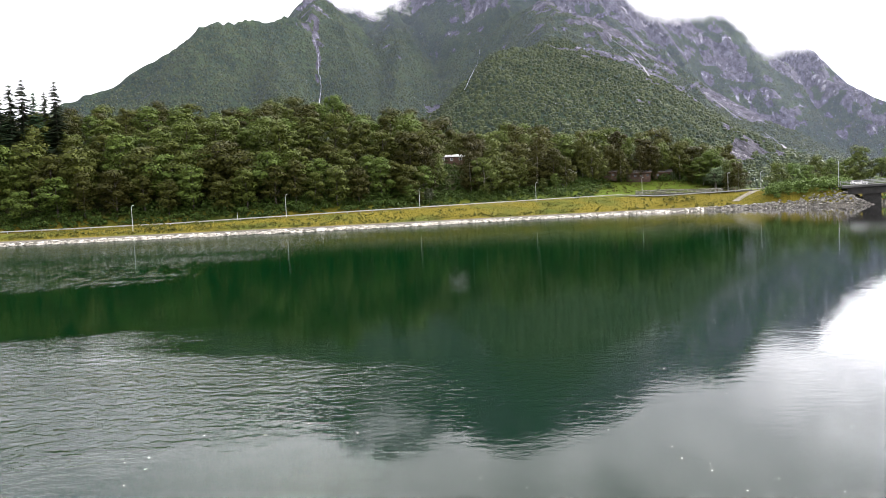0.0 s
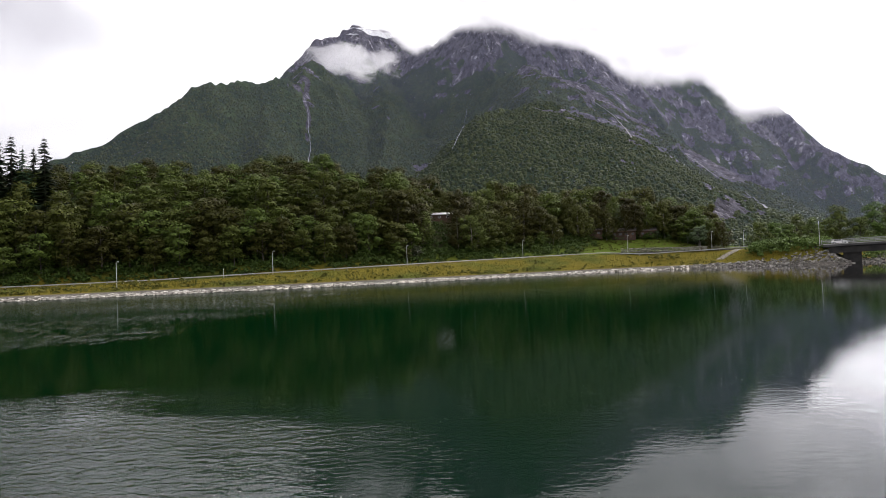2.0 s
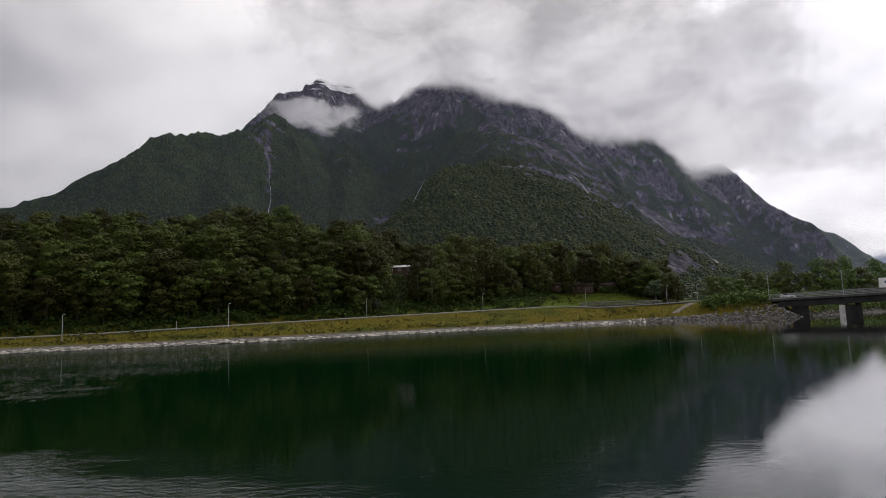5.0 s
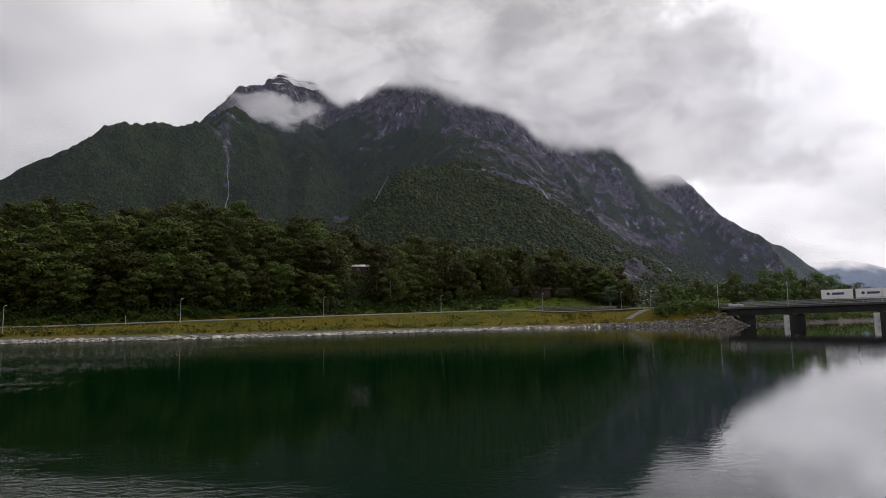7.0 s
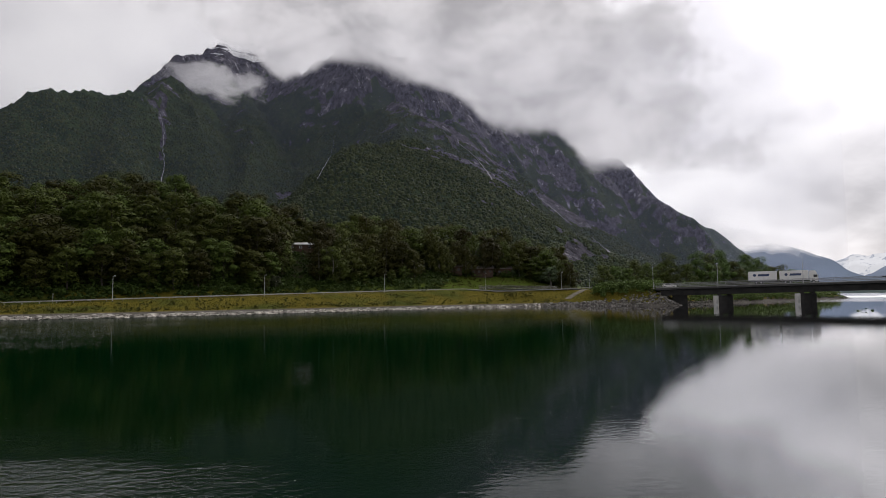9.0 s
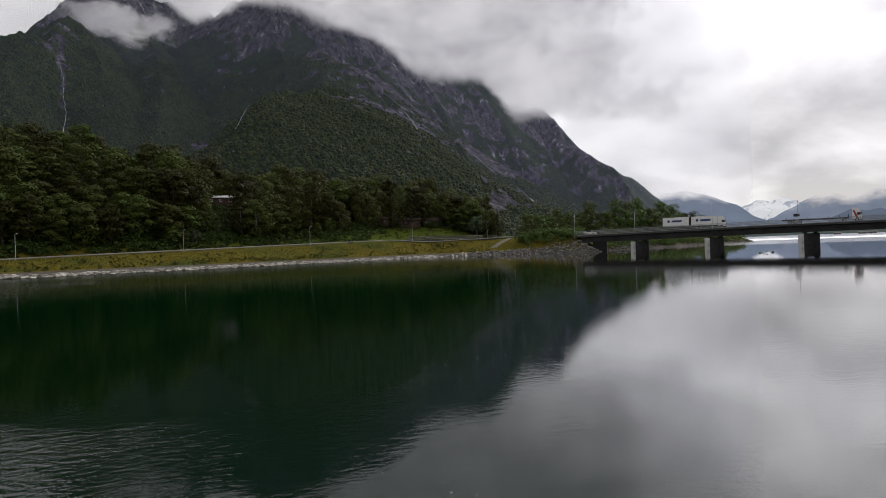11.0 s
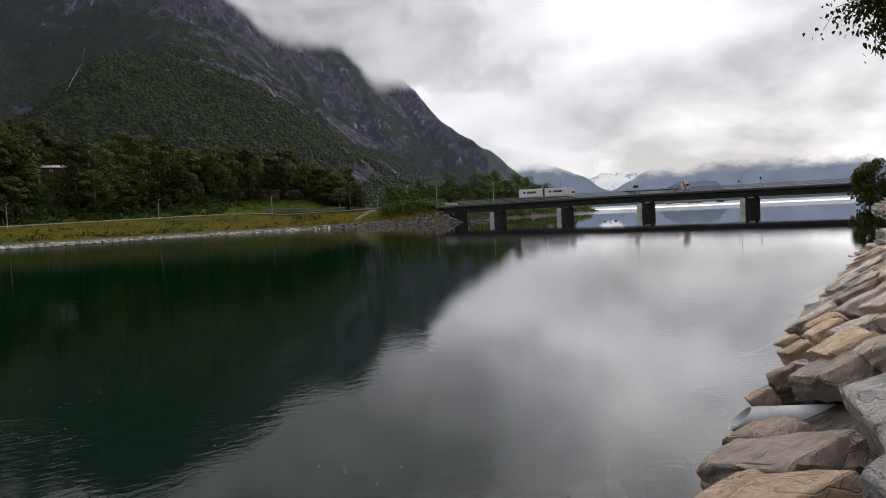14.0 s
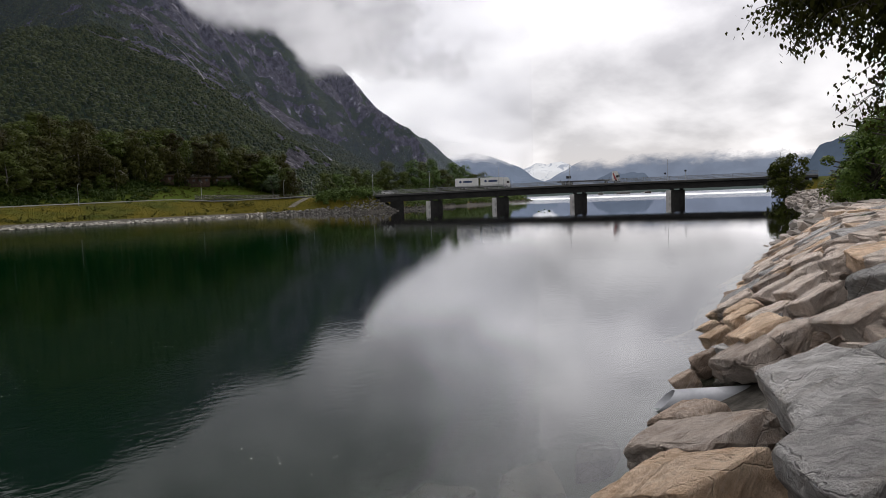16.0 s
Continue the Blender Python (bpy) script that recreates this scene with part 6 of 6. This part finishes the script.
ROCK = {
    "tan": rock_material("ochre gneiss", (0.50, 0.345, 0.225), (0.80, 0.62, 0.455), (0.80, 0.69, 0.58), (0.54, 0.45, 0.38), 0.3),
    "beige": rock_material("beige gneiss", (0.46, 0.375, 0.315), (0.76, 0.66, 0.575), (0.78, 0.72, 0.665), (0.46, 0.40, 0.35), 0.45),
    "grey": rock_material("grey gneiss", (0.31, 0.30, 0.29), (0.58, 0.565, 0.55), (0.66, 0.65, 0.635), (0.37, 0.35, 0.315), 0.85),
    "brown": rock_material("brown gneiss", (0.265, 0.196, 0.149), (0.483, 0.385, 0.31), (0.552, 0.477, 0.414), (0.368, 0.316, 0.276), 0.6),
    "wet": rock_material("wet brown gneiss", (0.128, 0.105, 0.085), (0.272, 0.23, 0.187), (0.238, 0.212, 0.178), (0.153, 0.145, 0.102), 0.4),
}
ROCK_WORDS = {"tan": "ochre", "beige": "pale beige", "grey": "grey", "brown": "dark brown", "wet": "wet brown"}
SHORE_DIR, SHORE_IN = Vector((0.935, 0.355, 0)), Vector((0.355, -0.935, 0))
SLOPE = math.degrees(math.atan(0.62))


def slab(seed, length, width, height, cuts):
    """A split block: eight shifted corners, a few chipped off, broken edges and stepped sides."""
    rg = random.Random(seed)
    bm = bmesh.new()
    for sx in (-1, 1):
        for sy in (-1, 1):
            for sz in (-1, 1):
                c = Vector((sx * rg.uniform(0.62, 1.0), sy * rg.uniform(0.62, 1.0), sz * rg.uniform(0.7, 1.0)))
                if rg.random() < 0.4:
                    k = rg.uniform(0.12, 0.35)
                    for ax in range(3):
                        q = c.copy()
                        q[ax] -= math.copysign(k, q[ax])
                        bm.verts.new(q * 0.5)
                else:
                    bm.verts.new(c * 0.5)
    for i in range(4):
        bm.verts.new((rg.uniform(-0.3, 0.3), rg.uniform(-0.3, 0.3), rg.choice((-1, 1)) * rg.uniform(0.44, 0.53)))
    bmesh.ops.convex_hull(bm, input=bm.verts)
    bmesh.ops.delete(bm, geom=[v for v in bm.verts if not v.link_faces], context="VERTS")
    bmesh.ops.dissolve_limit(bm, angle_limit=radians(9), verts=bm.verts, edges=bm.edges)
    bmesh.ops.transform(bm, matrix=Matrix.Diagonal((length, width, height, 1)), verts=bm.verts)
    bmesh.ops.bevel(bm, geom=list(bm.edges), offset=0.018 * min(1.3, length), segments=1, affect="EDGES")
    bmesh.ops.triangulate(bm, faces=bm.faces)
    for c in range(cuts):
        long_edges = [e for e in bm.edges if e.calc_length() > 0.13]
        bmesh.ops.subdivide_edges(bm, edges=long_edges, cuts=1, use_grid_fill=True)
        bmesh.ops.triangulate(bm, faces=bm.faces)
    off = Vector((seed * 3.1 % 50, seed * 1.7 % 50, 0))
    bm.normal_update()
    for v in bm.verts:
        p = v.co + off
        ledge = noise.noise(Vector((p.x * 0.9, p.y * 1.3, p.z * 11)))
        ledge = (0.5 if ledge > 0.12 else -0.5) * 0.035
        v.co += v.normal * (noise.noise(p * 1.6) * 0.03 + noise.noise(p * 5.5) * 0.024 + noise.noise(p * 14) * 0.014 + ledge * (0.4 + abs(v.normal.x) + abs(v.normal.y)) * 0.6)
    bmesh.ops.recalc_face_normals(bm, faces=bm.faces)
    return bm


def boulder(x, y, z, length, width, height, yaw_, tone, seed, tip=0.0, dip=None, cuts=3, wet=False):
    """A split block lying on the bank, tilted with the slope; yaw_ turns its long side from the x axis."""
    me = mesh_of("boulder", slab(seed, length, width, height, cuts), False)
    lay = Matrix.Rotation(-radians(SLOPE if dip is None else dip), 4, SHORE_DIR)
    m = Matrix.Translation((x, y, z)) @ lay @ pose(0, 0, 0, 0, tip, yaw_)
    ob = part("boulder", me, ROCK[tone], at=m)
    return tagged(ob, ("%s split gneiss boulder lying in the shallow water" if wet else "%s split gneiss boulder on the sloping shore") % ROCK_WORDS[tone], "boulder", "boulders of the shore bank")


def bank_top(d_):
    """Height of the boulders' upper side, d_ metres up the bank."""
    return float(np.interp(d_, [-1, 0, 3.2, 5, 9], [-0.4, 0.25, 2.2, 2.5, 2.6]))


BIG = [  # x, y, z, length, width, height, turn, tone
    (4.80, 2.95, 0.80, 2.15, 1.05, 0.60, 68, "tan"), (5.82, 3.41, 0.80, 2.30, 0.90, 0.50, 66, "beige"), (6.86, 4.15, 0.64, 1.75, 0.65, 0.42, 58, "brown"),
    (6.75, 2.64, 1.38, 2.35, 1.10, 0.60, 38, "grey"), (5.40, 1.78, 1.56, 2.10, 1.15, 0.60, 32, "grey"), (4.35, 1.35, 1.66, 1.60, 1.10, 0.60, 52, "grey"),
    (9.62, 4.70, 0.82, 2.05, 1.05, 0.52, 50, "beige"), (10.5, 5.00, 0.95, 2.20, 1.00, 0.55, 40, "tan"), (13.4, 5.58, 1.24, 1.80, 1.00, 0.60, 40, "beige"),
    (11.7, 4.65, 1.35, 1.50, 0.85, 0.55, 45, "beige"), (9.10, 3.00, 1.68, 1.90, 1.05, 0.55, 45, "beige"), (10.2, 5.85, 0.38, 0.75, 0.55, 0.45, 45, "brown"),
    (9.45, 5.78, 0.22, 0.75, 0.50, 0.40, 40, "brown"), (12.0, 6.60, 0.40, 1.00, 0.60, 0.45, 45, "tan"), (13.3, 6.80, 0.58, 1.90, 0.90, 0.45, 40, "tan"),
    (10.8, 3.40, 1.95, 1.70, 0.90, 0.50, 45, "grey"), (15.5, 5.50, 1.75, 2.10, 1.10, 0.55, 35, "beige"), (14.8, 7.60, 0.42, 1.90, 0.90, 0.45, 40, "tan"),
    (17.9, 8.40, 0.65, 1.40, 0.90, 0.50, 45, "beige"), (6.60, 1.60, 1.95, 1.70, 1.00, 0.55, 40, "grey"), (8.10, 2.00, 2.00, 1.70, 1.00, 0.55, 35, "beige"),
    (3.30, 1.90, 1.05, 1.50, 1.00, 0.55, 60, "beige"), (9.70, 4.25, 1.12, 1.30, 0.70, 0.50, 48, "beige"), (12.4, 5.75, 0.85, 1.60, 0.80, 0.50, 42, "beige"),
]
for i, (x, y, z, l, w, h, t, tone) in enumerate(BIG):
    boulder(x, y, z, l, w, h, t, tone, 300 + i)

pipe_a, pipe_b = Vector((8.50, 5.78, 0.13)), Vector((9.95, 4.30, 0.26))
drain_pipe = thing("drain_pipe", "grey plastic drain pipe sticking out between the boulders", "pipe")
bm = bmesh.new()
n = 28
axis = (pipe_b - pipe_a).normalized()
side = axis.cross(Vector((0, 0, 1))).normalized()
top = side.cross(axis).normalized()
loops = []
for r, a0, cut_ in ((0.165, 0.0, 0.17), (0.165, 2.7, 0.0), (0.152, 2.7, 0.0), (0.152, 0.0, 0.17)):
    loops.append([bm.verts.new(pipe_a + axis * (a0 + (cut_ * (1 + math.sin(6.2832 * k / n)) if a0 == 0 else 0)) + side * math.cos(6.2832 * k / n) * r + top * math.sin(6.2832 * k / n) * r) for k in range(n)])
loops.append(loops[0])
for r0, r1 in zip(loops[:-1], loops[1:]):
    for k in range(n):
        bm.faces.new((r0[k], r0[(k + 1) % n], r1[(k + 1) % n], r1[k]))
bmesh.ops.recalc_face_normals(bm, faces=bm.faces)
part("tube", mesh_of("tube", bm, True), M["pipe"], drain_pipe)

rk = random.Random(77)
taken = [(b[0], b[1], max(b[3], b[4]) * 0.40) for b in BIG]


def bank_spot(s_, d_):
    """A place s_ metres along the near shore and d_ metres up the bank."""
    xs = [p[0] for p in NEAR_SHORE[1:10]]
    ys = [p[1] for p in NEAR_SHORE[1:10]]
    x = s_ * 0.935
    y = float(np.interp(x, xs, ys))
    return x + SHORE_IN.x * d_, y + SHORE_IN.y * d_


count = 0
s_ = -9.0
far_v, far_f, far_n = [], [], 0
far_shapes = [mesh_of("far_boulder", rough_stone(500 + i, 0, 14, 0.25)) for i in range(8)]
while s_ < 205:
    size = 0.95 if s_ < 14 else 1.2 if s_ < 30 else 1.35
    for row in range(8):
        d_ = (0.15 if s_ < 16 else -0.3 if s_ < 45 else 0.7) + row * (0.62 if s_ < 14 else 0.74 if s_ < 30 else 0.85) + rk.uniform(-0.2, 0.2)
        x, y = bank_spot(s_ + rk.uniform(-0.5, 0.5), d_)
        if (s_ < 14.5 and d_ < 1.5) or (s_ < 11 and d_ < 2.4) or x * x + y * y < 3.2 or any((x - a) ** 2 + (y - b) ** 2 < (r + 0.25) ** 2 for a, b, r in taken):
            continue
        l = size * rk.uniform(0.9, 1.9)
        w, h = l * rk.uniform(0.5, 0.8), l * rk.uniform(0.24, 0.38)
        tone = rk.choice(["tan", "beige", "beige", "grey", "beige", "beige"]) if row > 0 else rk.choice(["tan", "brown", "beige"])
        z = bank_top(d_) - h * 0.45 - rk.uniform(0, 0.12) - (0.15 if s_ > 45 else 0)
        if s_ < 40 and count < 290:
            boulder(x, y, z, l, w, h, rk.uniform(15, 60), tone, 600 + count, rk.uniform(-5, 5), rk.uniform(24, 37) if d_ < 3 else rk.uniform(0, 18), 2 if s_ < 22 else 1)
            count += 1
        else:
            m = pose(x, y, z, rk.uniform(4, 24), rk.uniform(-9, 9), rk.uniform(0, 45)) @ Matrix.Diagonal((l * 1.15, w * 1.2, h, 1))
            sh = rk.choice(far_shapes)
            far_v += [m @ v.co for v in sh.vertices]
            far_f += [[q + far_n for q in p.vertices] for p in sh.polygons]
            far_n += len(sh.vertices)
    s_ += size * (0.9 if s_ < 30 else 1.1)
tagged(part("boulder_bank", mesh_from("boulder_bank", far_v, far_f), surface("beige rubble", (0.17, 0.146, 0.124), (0.37, 0.33, 0.29), 1.2, 0.85, per_island=0.45)), "long bank of beige boulders along the water", "boulders", kind="stuff")
for i in range(46):
    q, d_ = rk.uniform(3.5, 17), rk.uniform(0.2, 3.0)
    if q < 11 and d_ < 1.2:
        continue
    x, y = bank_spot(q, d_)
    l = rk.uniform(0.35, 0.7)
    boulder(x, y, bank_top(d_) - 0.42, l, l * 0.7, l * 0.55, rk.uniform(0, 180), rk.choice(["brown", "grey", "beige"]), 1500 + i, rk.uniform(-25, 25), rk.uniform(0, 40), 1)
for x, y, l, t in ((4.6, 4.9, 1.5, 20), (5.6, 5.6, 1.3, 50), (6.9, 5.6, 1.0, 35), (3.4, 4.6, 1.6, 30), (4.2, 6.0, 1.2, 10), (2.2, 4.4, 1.3, 60)):
    boulder(x, y, -0.40, l, l * 0.7, 0.5, t, "wet", int(x * 100), 0, 6, 2, True)


# ---- near bank: bushes, weeds and the birch that hangs over ----
def near_bush(name, label, az, d, width, height, seed, leaf, per, clumps, size):
    p_ = bearing(az, d)
    t = make_tree(name, label, height, width, seed, leaf, M["bark"], clumps, per, size, 0.03, 0.2, "bushes on the near bank", 4)
    t.matrix_basis = spot(p_.x, p_.y, seed * 40)
    return t


BUSH_LEAF = leaf_material("bush leaves", (0.055, 0.082, 0.016), (0.12, 0.155, 0.034), 0.2)
near_bush("willow_bush", "broad dark green willow bush on the bank by the bridge", -65.9, 186, 13.5, 11.5, 41, M["leaf"], 40, 80, 0.34)
near_bush("willow_bush", "tall dense green willow bush above the boulders", -71.8, 50, 6.3, 6.0, 42, BUSH_LEAF, 60, 96, 0.13)
near_bush("willow_bush", "dense green willow bush above the boulders", -74.7, 45, 7.0, 7.0, 43, BUSH_LEAF, 60, 96, 0.13)
near_bush("willow_bush", "low green willow bush above the boulders", -70.4, 58, 5.0, 3.8, 44, BUSH_LEAF, 50, 64, 0.13)


def hanging_birch():
    """A birch on the near bank whose outer twigs hang over the water."""
    rg = np.random.default_rng(9)
    root = thing("birch_tree", "birch with pale trunk and small leaves hanging over the bank", "tree", at=pose(8.80, 0.87, zg(8.80, 0.87)))
    bm_ = bmesh.new()
    limb_path(bm_, [Vector((0, 0, -0.3)), Vector((0.1, 0.1, 2.5)), Vector((0.0, 0.3, 5.0)), Vector((0.2, 0.4, 8.5))], 0.17, 0.05, 10)
    L, T = [], []
    tw_ = bmesh.new()
    for i in range(72):
        a = rg.uniform(1.7, 2.9) if i < 66 else rg.uniform(0, 6.28)
        reach = 1.0 + 2.25 * rg.uniform(0, 1) ** 0.7
        z0 = 0.95 * reach + 0.62 + 3.0 * rg.uniform(0, 1) ** 1.3
        b0 = Vector((0.05, 0.2, z0))
        d0 = Vector((math.cos(a), math.sin(a), 0))
        pts = [b0, b0 + d0 * reach * 0.45 + Vector((0, 0, 0.8)), b0 + d0 * reach * 0.8 + Vector((0, 0, 0.75)), b0 + d0 * reach + Vector((0, 0, 0.15))]
        limb_path(tw_, pts, 0.024, 0.005, 5)
        for k in range(28):
            f = rg.uniform(0.25, 1.0)
            j = min(2, int(f * 3))
            q0 = pts[j].lerp(pts[j + 1], f * 3 - j)
            hang = rg.uniform(0.1, 0.5)
            tip_ = q0 + Vector((rg.normal(0, 0.3), rg.normal(0, 0.3), -hang))
            limb_path(tw_, [q0, q0.lerp(tip_, 0.5) + Vector((rg.normal(0, .07), rg.normal(0, .07), 0.1)), tip_], 0.006, 0.003, 4)
            for q in range(44):
                p_ = q0.lerp(tip_, rg.uniform(0.1, 1.05)) + Vector(rg.normal(0, 0.085, 3))
                n_ = Vector(rg.normal(0, 1, 3)).normalized()
                t_ = Vector((rg.normal(0, 0.5), rg.normal(0, 0.5), -1)).normalized()
                b_ = n_.cross(t_).normalized()
                s__ = rg.uniform(0.019, 0.034)
                base = len(L)
                L.extend([p_ - t_ * s__, p_ + b_ * s__ * 0.75 - t_ * s__ * 0.25, p_ + t_ * s__ * 1.25, p_ - b_ * s__ * 0.75 - t_ * s__ * 0.25])
                T.append((base, base + 1, base + 2, base + 3))
    part("trunk", mesh_of("trunk", bm_, True), M["pale_bark"], root)
    part("bough", mesh_of("bough", tw_, True), M["bark"], root, "thin dark twigs")
    part("crown", mesh_from("crown", L, T), M["leaf"], root)
    return root


hanging_birch()


def on_top(rg):
    s__ = rg.uniform(16, 60)
    x, y = bank_spot(s__, rg.uniform(3.9, 12))
    return x, y


grass_blades("bank_top_grass", "long green grass above the boulders", 9000, on_top, 0.42, leaf_material("green grass", (0.05, 0.075, 0.016), (0.14, 0.16, 0.04), 0.0), 8)
spots = []
for q, d_ in ((21, 3.6), (22, 4.2), (18.5, 3.7), (24, 3.5), (28, 3.7), (32, 3.6), (26, 3.9), (30, 4.4), (34, 3.8), (13.6, 4.3), (38, 4.2)):
    x, y = bank_spot(q, d_)
    spots.append((x, y, 1.1, 0.75, 170))
growth("weeds", "green weeds growing between the boulders", spots, 0, 0.07, leaf_material("weed leaves", (0.05, 0.08, 0.02), (0.13, 0.17, 0.045), 0.0), "weeds", 11)


# ---- foam flecks and leaves adrift ----
def flecks():
    rg = np.random.default_rng(14)
    V, F = [], []
    for i in range(330):
        line_ = rg.integers(0, 9)
        a = rg.uniform(-55, 28)
        d_ = 8.5 + line_ * 2.0 + 2.2 * math.sin(a * 0.09 + line_) + rg.normal(0, 0.25)
        c = bearing(a, d_, 0.004)
        w = rg.uniform(0.004, 0.011)
        k = rg.integers(5, 8)
        base = len(V)
        for j in range(k):
            q = 6.2832 * j / k
            r_ = w * rg.uniform(0.6, 1.3)
            V.append(c + Vector((math.cos(q) * r_ * 1.3, math.sin(q) * r_, 0.006 * rg.random())))
        F.append(tuple(range(base, base + k)))
    return tagged(part("foam_flecks", mesh_from("foam_flecks", V, F), M["rubbish_white"]), "small white foam flecks and leaves adrift on the water", "foam", kind="stuff")


flecks()

# ---- retaining wall of dark stones above the road, marker posts, far buildings ----
def stone_wall():
    rg = random.Random(61)
    shapes = [mesh_of("wall_stone", rough_stone(900 + i, 0, 10)) for i in range(5)]
    root = thing("stone_wall", "low dry-stone wall of dark mossy stones above the road", "stone wall")
    mat = surface("mossy stone", (0.07, 0.072, 0.055), (0.26, 0.25, 0.22), 1.1, 0.9, per_object=0.35)
    n_ = 0
    for i in range(70):
        az = -16.8 - i * 0.098
        for row in range(3):
            p_ = on_bank(az + rg.uniform(-0.03, 0.03), 34.5 + row * 0.5)
            size = rg.uniform(0.45, 0.8)
            m_ = pose(p_.x, p_.y, zg(p_.x, p_.y) + 0.2 + row * 0.45, rg.uniform(-12, 12), rg.uniform(-12, 12), az + rg.uniform(-20, 20)) @ Matrix.Diagonal((size * 1.4, size, size * 0.8, 1))
            part("stone", rg.choice(shapes), mat, root, at=m_)
    return root


stone_wall()
post_proto = None
for i in range(9):
    p_ = on_bank(-23.2 - i * 0.42, 21.5)
    m_ = pose(p_.x, p_.y, zg(p_.x, p_.y))
    if post_proto is None:
        post_proto = thing("marker_post", "short dark wooden post beside the road", "post", "posts beside the road", at=m_)
        part("shaft", box((0.16, 0.16, 0.9), (0, 0, 0.45), 0.02), M["brown_wood"], post_proto)
        part("cap", box((0.2, 0.2, 0.06), (0, 0, 0.93), 0.015), M["dark_metal"], post_proto)
    else:
        copy_thing(post_proto, m_)
p_ = on_bank(17.8, 22.0)
pole = thing("snow_pole", "thin pale roadside pole", "pole", at=pose(p_.x, p_.y, zg(p_.x, p_.y)))
part("shaft", rod((0, 0, 0), (0, 0, 2.6), 0.06, 0.05, 8), M["galvanised"], pole)
part("band", rod((0, 0, 2.2), (0, 0, 2.4), 0.07, None, 8), M["white_paint"], pole)


def warehouse(label, az, d, length, depth, high, wall):
    p_ = bearing(az, d, 1.0)
    w_ = thing("warehouse", label, "building", "buildings on the far shore", at=pose(p_.x, p_.y, -0.2, 0, 0, az))
    part("wall", box((length, depth, high), (0, 0, high / 2), 0.05), wall, w_)
    part("roof", prism([(-depth / 2 - 1, high), (0, high + depth * 0.16), (depth / 2 + 1, high)], length + 2), M["roof"], w_)
    for i in range(2):
        part("gate", box((length / 9, 0.2, high * 0.6), ((i - 0.5) * length / 2.5, -depth / 2 - 0.11, high * 0.3)), M["dark_metal"], w_)
    return w_


warehouse("long pale quay building on the far shore", -53.6, 1500, 30, 12, 3.6, M["concrete"])
warehouse("small pale boathouse on the far shore", -51.7, 1500, 12, 9, 3.4, M["concrete"])
warehouse("dark red boathouse on the far shore", -55.6, 1520, 14, 9, 3.6, M["red_wood"])

# the far bank and its stones
far_bank = thing("far_bank", "row of pale stones along the far waterline", "bank", kind="structure")
bank_rubble()
